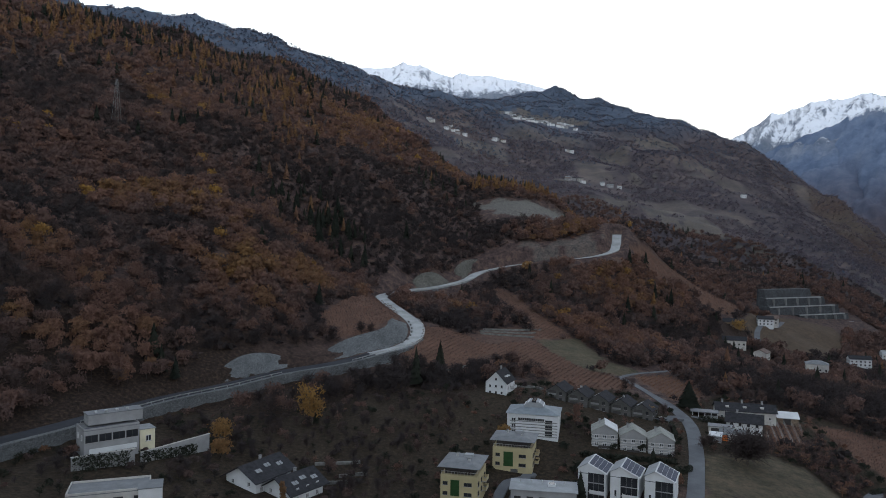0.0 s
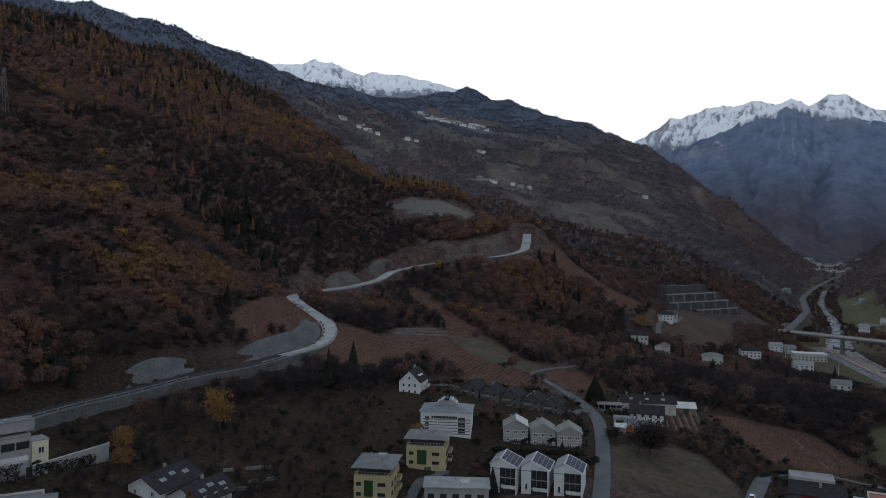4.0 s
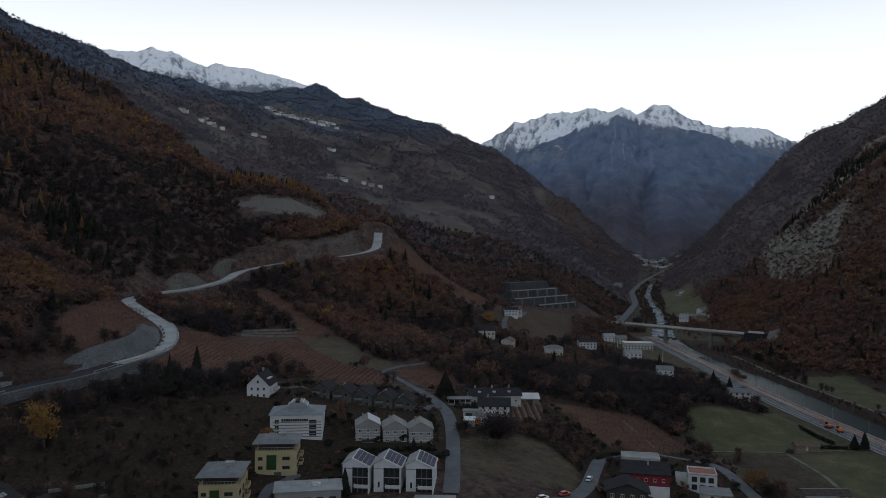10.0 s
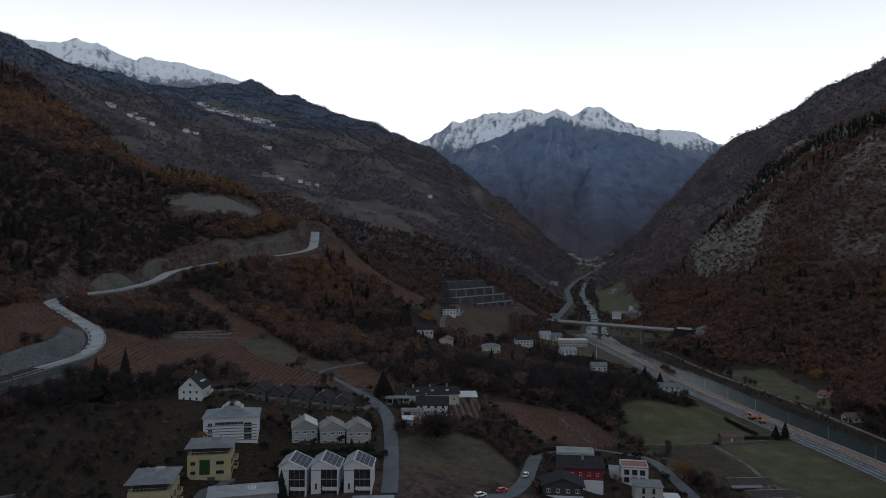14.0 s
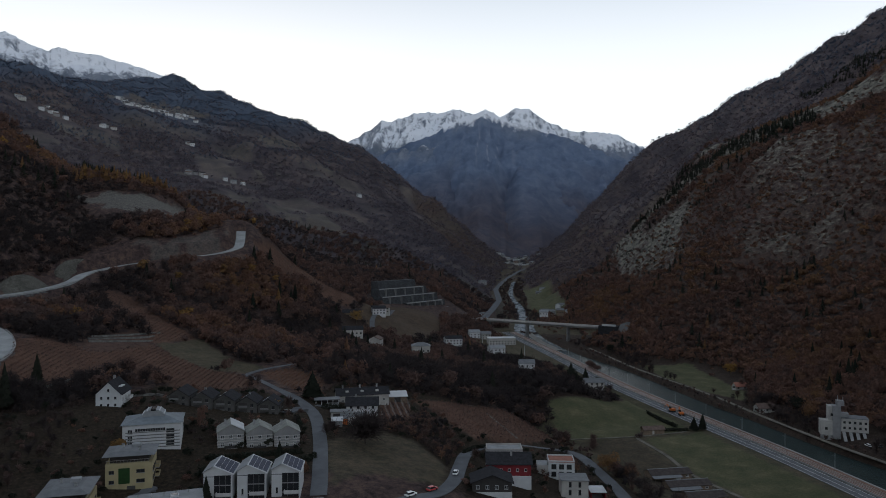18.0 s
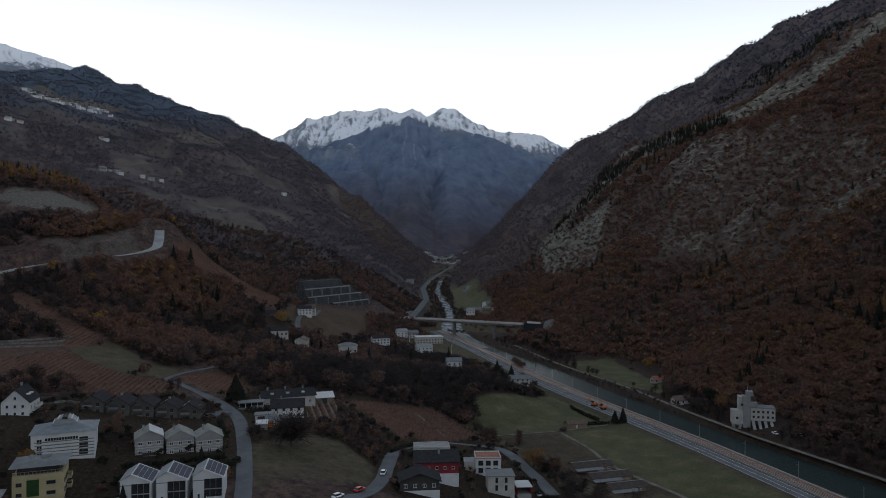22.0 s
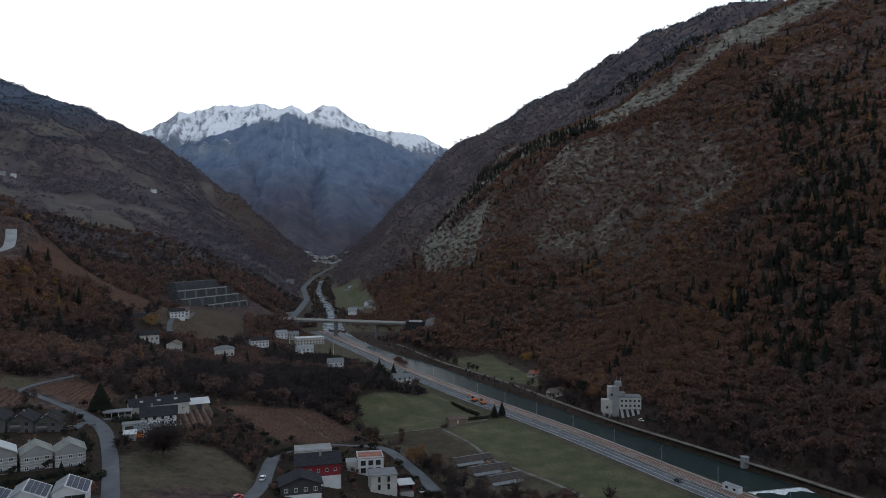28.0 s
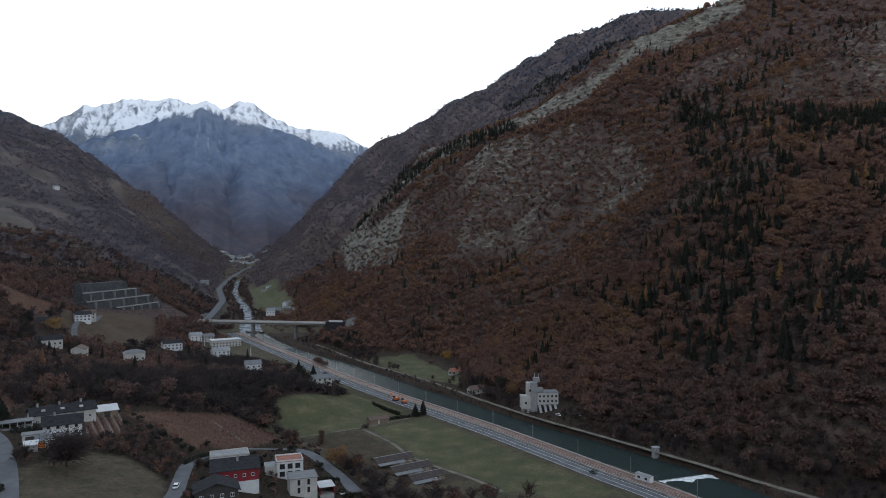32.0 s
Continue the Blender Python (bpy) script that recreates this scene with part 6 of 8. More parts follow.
def leafy(n, lobes, r, h, size, seed):
    """A broad crown of leaf clumps in uneven lobes, on a short trunk; 1 unit is 1 m."""
    g = np.random.RandomState(seed)
    centres = np.stack([g.uniform(-0.6, 0.6, lobes) * r, g.uniform(-0.6, 0.6, lobes) * r, h * g.uniform(0.3, 0.8, lobes)], 1)
    out = []
    for k in range(n):
        d = g.normal(size=3)
        d /= np.linalg.norm(d)
        d[2] = abs(d[2]) * 0.9 - 0.2
        c = centres[k % lobes] + d * r * g.uniform(0.35, 0.72)
        u = np.cross(d + 0.6 * g.normal(size=3), g.normal(size=3))
        u /= np.linalg.norm(u)
        v = np.cross(d, u)
        out.append(tri_at(c, u * size * g.uniform(0.6, 1.1), v * size * g.uniform(0.6, 1.1)) + g.normal(size=(3, 3)) * size * 0.2)
    return np.array(out + stem(h, 0.022 * h, 0.7))


def bare(n, r, h, seed, thin=0.16):
    """A leafless crown: thin boughs and twigs fanning up from the trunk."""
    g = np.random.RandomState(seed)
    out = []
    for k in range(n):
        a, lift = g.uniform(0, 6.28), g.uniform(0.15, 0.7)
        foot = np.array([0, 0, h * lift])
        reach = r * g.uniform(0.35, 1.0)
        d = np.array([math.cos(a) * reach, math.sin(a) * reach, (h - h * lift) * g.uniform(0.1, 0.95) * (1.25 - reach / r)])
        if k % 3:
            foot = foot + d * g.uniform(0.3, 0.6)
            d = d * 0.5 + g.normal(size=3) * r * 0.26
        side = np.cross(d, g.normal(size=3))
        side *= 1.5 * thin / np.linalg.norm(side)
        out.append(np.array([foot - side, foot + side, foot + d]))
    return np.array(out + stem(h, 0.16, 0.8))


def conifer(tiers, per, r, h, seed):
    """A conifer: drooping boughs in shrinking tiers."""
    g = np.random.RandomState(seed)
    out = []
    for k in range(tiers):
        f = k / tiers
        z, rr = h * (0.12 + 0.85 * f), r * (1 - f) ** 0.85 + 0.15
        for j in range(per):
            a = 6.283 * j / per + g.uniform(0, 1.5)
            d, e = np.array([math.cos(a), math.sin(a), 0]), np.array([-math.sin(a), math.cos(a), 0])
            rr2 = rr * g.uniform(0.75, 1.25)
            out.append(np.array([[0, 0, z + h * 0.14], d * rr2 - e * rr2 * 0.55 + [0, 0, z - h * 0.04], d * rr2 * 0.8 + e * rr2 * 0.6 + [0, 0, z - h * 0.01]]))
    return np.array(out + stem(h, 0.18, 0.96))


def plant_all(name, kinds, pos, size, tint, which, label, category="trees", kind="stuff", material=None):
    """Many plants as one mesh: kinds are arrays of triangles, which says the kind of each plant."""
    vs, ts = [], []
    turn, squat = rng.uniform(0, 6.283, len(pos)), rng.uniform(0.85, 1.15, len(pos))
    for k, tris in enumerate(kinds):
        s = np.where(which == k)[0]
        if len(s) == 0:
            continue
        q = tris.reshape(-1, 3)
        c, d = np.cos(turn[s])[:, None], np.sin(turn[s])[:, None]
        x = (q[None, :, 0] * c - q[None, :, 1] * d) * size[s, None] + pos[s, 0, None]
        y = (q[None, :, 0] * d + q[None, :, 1] * c) * size[s, None] + pos[s, 1, None]
        z = q[None, :, 2] * (size[s] * squat[s])[:, None] + pos[s, 2, None]
        vs.append(np.stack([x, y, z], 2).reshape(-1, 3).astype(np.float32))
        tt = np.repeat(tint[s][:, None], len(q), 1)
        if category == "trees":
            tt[:, -6:] = 0.22
        ts.append(tt.ravel())
    v = np.concatenate(vs)
    ob = mesh_of(name, v, np.arange(len(v)).reshape(-1, 3), material or M_FOREST, False, tint=np.concatenate(ts))
    return tagged(ob, label, category, kind=kind)


CLOSE_KINDS = [leafy(380, 14, 3.6, 9.0, 0.55, s) for s in range(4)] + [bare(240, 3.6, 9.5, s, 0.07) for s in range(10, 14)] + [conifer(15, 9, 2.6, 14, s) for s in (20, 21)]
NEAR_KINDS = [leafy(165, 12, 4.3, 8.6, 0.95, s) for s in range(80, 84)] + [bare(100, 4.0, 8.6, s, 0.15) for s in range(90, 94)] + [conifer(10, 7, 2.6, 14, s) for s in (20, 21)]
MID_KINDS = [leafy(46, 8, 4.6, 8.0, 1.7, s) for s in range(30, 33)] + [bare(36, 4.6, 8.0, s, 0.38) for s in (40, 41, 42)] + [conifer(7, 5, 2.9, 13, s) for s in (50, 51)]
FAR_KINDS = [leafy(12, 6, 6.4, 6.5, 3.2, s)[:-2] for s in range(60, 63)] + [conifer(4, 4, 4.2, 9, 70)[:-2]]


def spots(x0, x1, y0, y1, step):
    gx_, gy_ = np.meshgrid(np.arange(x0, x1, step), np.arange(y0, y1, step), indexing="ij")
    return gx_.ravel() + rng.uniform(-0.5, 0.5, gx_.size) * step, gy_.ravel() + rng.uniform(-0.5, 0.5, gx_.size) * step


def wooded(x, y, z):
    """The chance that a tree grows at a place."""
    c = np.full(len(x), 0.95)
    c[inside(x, y, SLOPE_LOW)] = 0.55
    for p in VINES + GRASS + [GARDEN, LOWTOWN, TOWN_EDGE, QUARRY, CUT, WEDGES, PADDOCK]:
        c[inside(x, y, p)] = 0
    c[inside(x * 1.035, y * 1.035, QUARRY)] = 0
    c[inside(x * 1.02, y * 1.02, CUT)] = 0
    lx, ly = (x - 368) * 0.891 + (y - 750) * 0.454, (y - 750) * 0.891 - (x - 368) * 0.454
    c[(lx > -14) & (lx < 132) & (ly > -30) & (ly < 58)] = 0
    c[inside(x, y, THICKET)] = 0.45
    for line, half in ROADS:
        e, _ = near_line(x, y, line)
        c[e < half + 3.0] = 0
    e, _ = near_line(x, y, L_MAIN)
    c[(e < 14) & (y < 345) & (x > np.interp(y, LOWER_MAIN[:, 1], LOWER_MAIN[:, 0]))] = 0
    c[(e < 16) & (y > 480)] = 0
    c[(e < 17) & (y > 268) & (y < 405) & (x > -104)] = 0
    e, _ = near_line(x, y, L_HIGH)
    c[e < 26] = 0
    e, _ = near_line(x, y, RIVER_LINE)
    c[e < 20] = 0
    c[near_line(x, y, L_AXIS)[0] < 38] *= 0.25
    c[(z < 5.0)] *= 0.05
    c *= 1 - 0.85 * rockiness(x, y, z)
    c[np.hypot(x, y) < 212] = 0
    c[(np.hypot(x, y) < 268) & (x > 40) & (x < 205)] = 0
    for cx, cy, sx, sy, n in FAR_CLUSTERS:
        c[(np.abs(x - cx) < sx + 12) & (y - cy < sy + 12) & (y - cy > -sy - 70)] *= 0.12
    for hx, hy, r in HOUSE_SPOTS:
        c[np.hypot(x - hx, y - hy) < r] = 0
    return c


def tints(x, y, z):
    """Autumn colours in drifts: dark green 0, grey bare 0.2 to 0.35, rust 0.5, orange 0.8."""
    drift = wave(x, y, 120, 51) + 0.8 * wave(x, y, 45, 52)
    t = 0.45 + 0.24 * drift + rng.normal(0, 0.1, len(x))
    glow = np.exp(-(((x + 130) / 75) ** 2 + ((y - 415) / 55) ** 2))
    t = t - 0.05 * ((x < 60) & (np.hypot(x, y) > 420)) + 0.3 * glow - 0.16 * np.clip((350 - np.hypot(x, y)) / 30, 0, 1)
    low = inside(x, y, SLOPE_LOW) | inside(x, y, THICKET)
    t = np.where(low, 0.24 + 0.1 * rng.normal(size=len(x)), t)
    grey = (x > 150) & (x < 420) & (y > 300) & (y < 620) & (z < 60)
    t = np.where(grey, t - 0.12, t)
    # farther trees across the river tinted lighter, haze put into their colour
    t = t + 0.04 * ((x * 0.94 - y * 0.34 > 330) & (np.hypot(x, y) > 600))
    t = np.where(x * 0.94 - y * 0.34 > 330, np.minimum(t + 0.04, 0.6 + 0.16 * wave(x, y, 60, 65) + 0.05 * rng.normal(size=len(x))), t)
    east = x > np.interp(y, RIVER_LINE[:, 1], RIVER_LINE[:, 0])
    t = np.where(east & (np.hypot(x, y) < 1100), np.minimum(t + 0.1, 0.6 + 0.14 * wave(x, y, 40, 72) + 0.05 * rng.normal(size=len(x))), t)
    t = np.where(~east & (x > 200), np.minimum(t, 0.42 + 0.1 * wave(x, y, 50, 73) + 0.06 * rng.normal(size=len(x))), t)
    t = t - 0.07 * ((x < -20) & (np.hypot(x, y) < 430))
    foot = (x * 0.94 - y * 0.34 > 270) & (np.hypot(x, y) < 470)
    t = np.where(foot, 0.37 + 0.1 * wave(x, y, 40, 71) + 0.06 * rng.normal(size=len(x)), t)
    gold, grey_ = inside(x, y, GOLD_WOOD), inside(x, y, BARE_WOOD)
    t = np.where(gold, 0.44 + 0.42 * wave(x, y, 26, 66) + 0.22 * wave(x, y, 11, 67), t)
    t = np.where(grey_, 0.36 + 0.14 * wave(x, y, 40, 68) + 0.06 * rng.normal(size=len(x)), t)
    t = np.where(inside(x, y, RAVINE), 0.27 + 0.05 * rng.normal(size=len(x)), t)
    return np.clip(t, 0.21, 0.93)


def grow(name, kinds, n_leaf, n_bare, x, y, conif, label, gold=0.02, material=None):
    z = ground_height(x, y)
    keep = rng.uniform(size=len(x)) < wooded(x, y, z)
    ang = np.degrees(np.arctan2(x, y))
    keep &= (ang > -37) & (ang < 97)
    x, y, z = x[keep], y[keep], z[keep]
    t = tints(x, y, z)
    n = len(x)
    which = rng.randint(0, n_leaf, n)
    isbare = t < 0.36
    if n_bare:
        which[isbare] = n_leaf + rng.randint(0, n_bare, isbare.sum())
    iscon = rng.uniform(size=n) < conif(x, y, z)
    which[iscon] = rng.randint(n_leaf + n_bare, len(kinds), iscon.sum())
    t[iscon] = rng.uniform(0, 0.15, iscon.sum())
    larch = iscon & (rng.uniform(size=n) < np.where(inside(x, y, LARCH_WOOD) | inside(x, y, LARCH_TOP), 0.72, np.where(x < -120, 0.25, np.where(x > 380, 0.06, 0.12))))
    t[larch] = rng.uniform(0.62, 0.84, larch.sum())
    gold_ = (~iscon) & (~isbare) & (rng.uniform(size=n) < gold)
    gold_ &= x < 200
    t[gold_] = rng.uniform(0.85, 1.0, gold_.sum())
    size = rng.uniform(0.7, 1.15, n) * np.where(rockiness(x, y, z) > 0.3, 0.6, 1.0)
    size[np.hypot(x, y) > 1350] *= 0.8
    size[inside(x, y, SLOPE_LOW)] *= 0.55
    size[inside(x, y, THICKET)] *= 0.5
    return plant_all(name, kinds, np.stack([x, y, z], 1), size, t, which, label, material=material)


def few_conifers(x, y, z):
    spruce = 0.8 * inside(x, y, SPRUCE) * np.clip(wave(x, y, 60, 63) + 0.75, 0, 1) + 0.85 * (inside(x, y, STRIP_LOW) | inside(x, y, STRIP_TOP))
    patch = 0.4 * np.clip(wave(x, y, 75, 64) * 2.0 - 0.35, 0, 1) * ((x * 0.94 - y * 0.34 > 330) & (y < 330) & (z > 30))
    larches = 0.2 * np.clip(wave(x, y, 70, 69) + 0.7, 0, 1) * (inside(x, y, LARCH_WOOD) | inside(x, y, LARCH_TOP)) + 0.5 * inside(x, y, RAVINE)
    shade = 0.6 * np.clip(wave(x, y, 55, 70) + 0.5, 0, 1) * inside(x, y, DARK_WOOD)
    gully = 0.3 * np.clip(1 - np.abs(wave(x + 0.5 * y, y - 0.3 * x, 90, 4)) / 0.16, 0, 1) * (x > 380) * (x * 0.94 - y * 0.34 > 330)
    return patch + spruce + larches + shade + gully + 0.012 + 0.5 * np.clip(wave(x, y, 90, 61) * 2.2 - 0.9, 0, 1) * (z > 60) + 0.3 * np.clip((z - 300) / 150, 0, 1) * np.clip(wave(x, y, 150, 62) + 0.6, 0, 1) + 0.22 * (x < -120) * np.clip((z - 230) / 60, 0, 1)



x, y = spots(-330, 640, -120, 640, 6.0)
d, across = np.hypot(x, y), x * 0.94 - y * 0.34 >= 330
k = (d < 365) & (y > -60)
grow("forest_edge", CLOSE_KINDS, 4, 4, x[k], y[k], few_conifers, "bare and golden trees and scrub round the village", 0.012)
k = (d >= 365) & (d < 640) & ~across
grow("forest_left", NEAR_KINDS, 4, 4, x[k], y[k], few_conifers, "rust and ochre autumn woods on the slope above the road", 0.012)
k = (d >= 365) & (d < 640) & across
grow("forest_right", NEAR_KINDS, 4, 4, x[k], y[k], few_conifers, "brown autumn woods on the rocky slope across the river", 0.003)
x, y = spots(-820, 1350, -150, 1350, 8.6)
d = np.hypot(x, y)
k = (d >= 640) & (d < 1350)
grow("forest_upper", MID_KINDS, 3, 3, x[k], y[k], few_conifers, "mixed autumn forest climbing to the ridges")
x, y = spots(-1300, 2800, 500, 3700, 11.5)
d = np.hypot(x, y)
k = (d >= 1350) & (d < 3900) & ((wave(x * 0.5, y, 60, 21) + 0.5 * wave(x, y, 130, 22) < 0.4) | (x * 0.94 - y * 0.34 > 330))
for p in FAR_FIELDS:
    k &= ~inside(x, y, p)
grow("forest_far", FAR_KINDS, 3, 0, x[k], y[k], lambda a, b_, c_: np.clip(0.06 + (c_ - 430) / 150, 0.03, 0.92), "dark hazy distant forest on the high slopes", 0.0, M_FARWOOD)
x, y = spots(-600, 2400, 1500, 3700, 17.0)
z = ground_height(x, y)
k = (z > 340) & (x * 0.94 - y * 0.34 < 330)
grow("forest_high", FAR_KINDS, 3, 0, x[k], y[k], lambda a, b_, c_: np.full(len(a), 0.9), "spruce forest on the high ridges, coloured blue with haze", 0.0, M_FARWOOD)
x, y = spots(-420, 960, -150, 1150, 5.2)
d, z = np.hypot(x, y), ground_height(x, y)
ang = np.degrees(np.arctan2(x, y))
k = (d > 300) & (d < 1100) & (ang > -37) & (ang < 97) & (rng.uniform(size=len(x)) < 0.9 * wooded(x, y, z)) & ~inside(x, y, SLOPE_LOW)
x, y, z = x[k], y[k], z[k]
UNDER_KINDS = [leafy(12, 5, 2.3, 2.8, 1.25, s)[:-2] for s in range(100, 105)]
plant_all("undergrowth", UNDER_KINDS, np.stack([x, y, z - 0.3], 1), rng.uniform(0.7, 1.4, len(x)), np.clip(tints(x, y, z) - 0.06, 0.2, 0.7), rng.randint(0, 5, len(x)), "brown leafless undergrowth between the trees", "undergrowth")
x, y = spots(520, 1700, -60, 1000, 6.0)
k = (inside(x, y, SPRUCE) & (rng.uniform(size=len(x)) < np.clip(wave(x, y, 60, 63) * 1.2 + 0.35, 0, 0.8))) | ((inside(x, y, STRIP_LOW) | inside(x, y, STRIP_TOP)) & (rng.uniform(size=len(x)) < 0.75))
x, y = x[k], y[k]
plant_all("spruce_belt", MID_KINDS, np.stack([x, y, ground_height(x, y)], 1), rng.uniform(0.5, 0.95, len(x)), rng.uniform(0.0, 0.16, len(x)), rng.randint(6, 8, len(x)), "dark spruces in belts along the cliffs")
x, y = spots(30, 125, 742, 800, 5.5)
z = ground_height(x, y)
k = (rng.uniform(size=len(x)) < 0.8) & ~inside(x, y, QUARRY)
x, y, z = x[k], y[k], z[k]
plant_all("larch_grove", NEAR_KINDS, np.stack([x, y, z], 1), rng.uniform(0.7, 1.05, len(x)), np.where(y < 762, rng.uniform(0.72, 0.9, len(x)), rng.uniform(0.0, 0.14, len(x))), rng.randint(8, 10, len(x)), "golden larches before dark spruces above the quarry")


def crag(seed):
    """A broken rock outcrop of small tilted slabs."""
    g = np.random.RandomState(seed)
    out = []
    for k in range(16):
        c = np.array([g.uniform(-4, 4), g.uniform(-4, 4), g.uniform(-1.0, 1.4)])
        u = np.array([g.uniform(0.7, 2.2), g.uniform(-0.8, 0.8), g.uniform(-0.5, 0.5)])
        v = np.array([g.uniform(-0.5, 0.5), g.uniform(-1.0, 1.0), g.uniform(0.4, 1.1)])
        out.append(tri_at(c, u, v) + g.normal(size=(3, 3)) * 0.35)
    return np.array(out)


CRAGS = [crag(s) for s in range(200, 206)]
x, y = spots(380, 1500, -100, 1350, 8.0)
z = ground_height(x, y)
k = (rng.uniform(size=len(x)) < rockiness(x, y, z) * 0.5) & (np.hypot(x, y) < 1420)
x, y, z = x[k], y[k], z[k]
face = np.clip(0.24 + 0.22 * wave(x, y, 70, 211) + rng.normal(0, 0.12, len(x)), 0.0, 0.7)
plant_all("crags", CRAGS, np.stack([x, y, z], 1), rng.uniform(0.4, 1.4, len(x)), face, rng.randint(0, 6, len(x)), "broken grey rock outcrops on the steep slope", "rocks", material=M_CRAG)

# ---- bridge, walls and terraces ----
def gz(x, y):
    return float(ground_height([x], [y])[0])


def girder_bridge():
    a, b_ = Vector((462, 786, 21.2)), Vector((552, 612, 21.2))
    d = (b_ - a)
    ln, yaw = d.length, math.degrees(math.atan2(d.y, d.x))
    o = new("road_bridge")
    o.matrix_world = pose(a.x, a.y, a.z, 0, 0, yaw)
    tagged(o, "long pale concrete girder bridge across the river", "bridge", kind="structure")
    part("deck", box(-6, -6, -0.6, ln + 4, 6, 0.0, None, 0.05), M_CONCRETE, o)
    part("girder", box(-4, -3.2, -2.6, ln, 3.2, -0.6), M_CONCRETE, o)
    for y0 in (-6.0, 5.7):
        part("parapet", box(-6, y0, 0.003, ln + 4, y0 + 0.3, 1.1), M_OFFWHITE, o)
    # piers in a darker grey, shade under the deck put into the colour
    for k in (0.28, 0.55, 0.82):
        part("pier", box(ln * k - 1.2, -3.0, -24, ln * k + 1.2, 3.0, -2.6, None, 0.2), M_DARKGREY, o)
    part("abutment", box(ln + 4, -8, -14, ln + 26, 8, 2.2, None, 0.1), M_SLATE, o, "dark concrete abutment under construction")
    part("scaffold", box(ln + 8, -7.5, 2.2, ln + 24, -7.0, 4.4), M_FRAME, o)
    bm = bmesh.new()
    lo = [bm.verts.new(p) for p in ((ln + 22, -9, -13), (ln + 40, -9, -8), (ln + 36, -3, 8), (ln + 28, -3, 5))]
    hi = [bm.verts.new((v.co.x, v.co.y + 9, v.co.z - 1)) for v in lo]
    bm.faces.new(lo), bm.faces.new(hi[::-1])
    for i in range(4):
        bm.faces.new((lo[i], hi[i], hi[(i + 1) % 4], lo[(i + 1) % 4]))
    part("portal_slope", bm, M_DARKGREY, o, "grey sprayed concrete slope")


girder_bridge()


def terraces():
    """The stepped retaining walls beside the bridge head."""
    o = new("retaining_terraces")
    o.matrix_world = pose(368, 750, 24.0, 0, 0, 27)
    tagged(o, "stepped dark stone retaining terraces with pale concrete bands", "retaining wall", kind="structure")
    for k, (x0, x1) in enumerate(((46, 122), (34, 118), (-4, 112), (0, 98), (6, 84))):
        y0, z0 = 8.0 * k, 9.0 * k
        bm = bmesh.new()
        v = [bm.verts.new(p) for p in ((x0, y0, z0 - 10), (x1, y0, z0 - 10), (x1, y0 + 5, z0 + 9), (x0, y0 + 5, z0 + 9), (x0, y0 + 14, z0 + 9), (x1, y0 + 14, z0 + 9), (x0, y0 + 14, z0 - 10), (x1, y0 + 14, z0 - 10))]
        for f in ((0, 1, 2, 3), (3, 2, 5, 4), (0, 3, 4, 6), (1, 7, 5, 2)):
            bm.faces.new([v[i] for i in f])
        part("tier", bm, M_DARKBLOCKS, o)
        if k < 4:
            part("band", box(x0, y0 + 4.2, z0 + 8.2, x1 - 6, y0 + 5.6, z0 + 9.3), M_CONCRETE, o, "pale concrete band")
            for j in range(5):
                x = x0 + (x1 - x0) * (j + 0.5) / 5
                part("buttress", box(x - 0.5, y0 + 1.5, z0 - 4, x + 0.5, y0 + 4.4, z0 + 8.0), M_DARKGREY, o)


terraces()


def rock_face(name, line, i0, i1, side, height, lean, material, label, arch=0.5):
    """A stone-faced slope along part of a road; arch: how far its top bows down at the ends."""
    p = line[i0:i1]
    t = np.gradient(p[:, :2], axis=0)
    t /= np.hypot(t[:, 0], t[:, 1])[:, None]
    nrm = np.stack([t[:, 1], -t[:, 0]], 1)
    n, rows_ = len(p), 9
    u = np.linspace(-1, 1, n)
    top = height * (1 - arch * np.abs(u) ** 2.2) if height > 0 else np.full(n, height)
    P = np.zeros((n, rows_, 3))
    for k in range(rows_):
        f = k / (rows_ - 1)
        off = side + np.sign(side) * (f * abs(height) * lean) * np.ones(n)
        P[:, k, :2] = p[:, :2] + nrm * off[:, None]
        P[:, k, 2] = p[:, 2] - 0.3 + f * top
        if 0 < k < rows_ - 1:
            P[:, k, :2] += nrm * (0.5 * wave(P[:, k, 0], P[:, k, 2] + P[:, k, 1], 3.0, 77 + k))[:, None]
    back = P[:, -1].copy()
    back[:, :2] += nrm * np.sign(side) * 3.0
    back[:, 2] -= 2.0
    P = np.concatenate([P, back[:, None]], 1)
    ob = mesh_of(name, P.reshape(-1, 3), grid_quads(n, rows_ + 1), material, True)
    return tagged(ob, label, "retaining wall", kind="structure")


def station(line, x, y):
    return int(np.argmin(np.hypot(line[:, 0] - x, line[:, 1] - y)))


LM = L_MAIN
rock_face("road_wall_mound", LM, station(LM, -87, 287), station(LM, -59, 321), -4.2, 8.5, 0.75, M_BLOCKS, "rounded pale stone-pitched slope above the road", 0.95)
rock_face("road_wall_bend", LM, station(LM, -52, 327), station(LM, -16, 398), -4.6, 8.5, 1.0, M_BLOCKS, "stone-pitched bank inside the road bend", 0.7)
rock_face("road_wall_outer", LM, station(LM, -40, 336), station(LM, -14, 400), 4.4, -4.5, 0.45, M_BLOCKS, "stone wall under the outer bend")
rock_face("rock_cut_a", LM, station(LM, -14, 505), station(LM, 12, 545), -5.0, 11, 0.6, M_CUTROCK, "grey rock cutting above the road", 0.9)
rock_face("rock_cut_b", LM, station(LM, 20, 553), station(LM, 46, 577), -5.0, 11, 0.6, M_CUTROCK, "pale rock cutting in the road bend", 0.8)
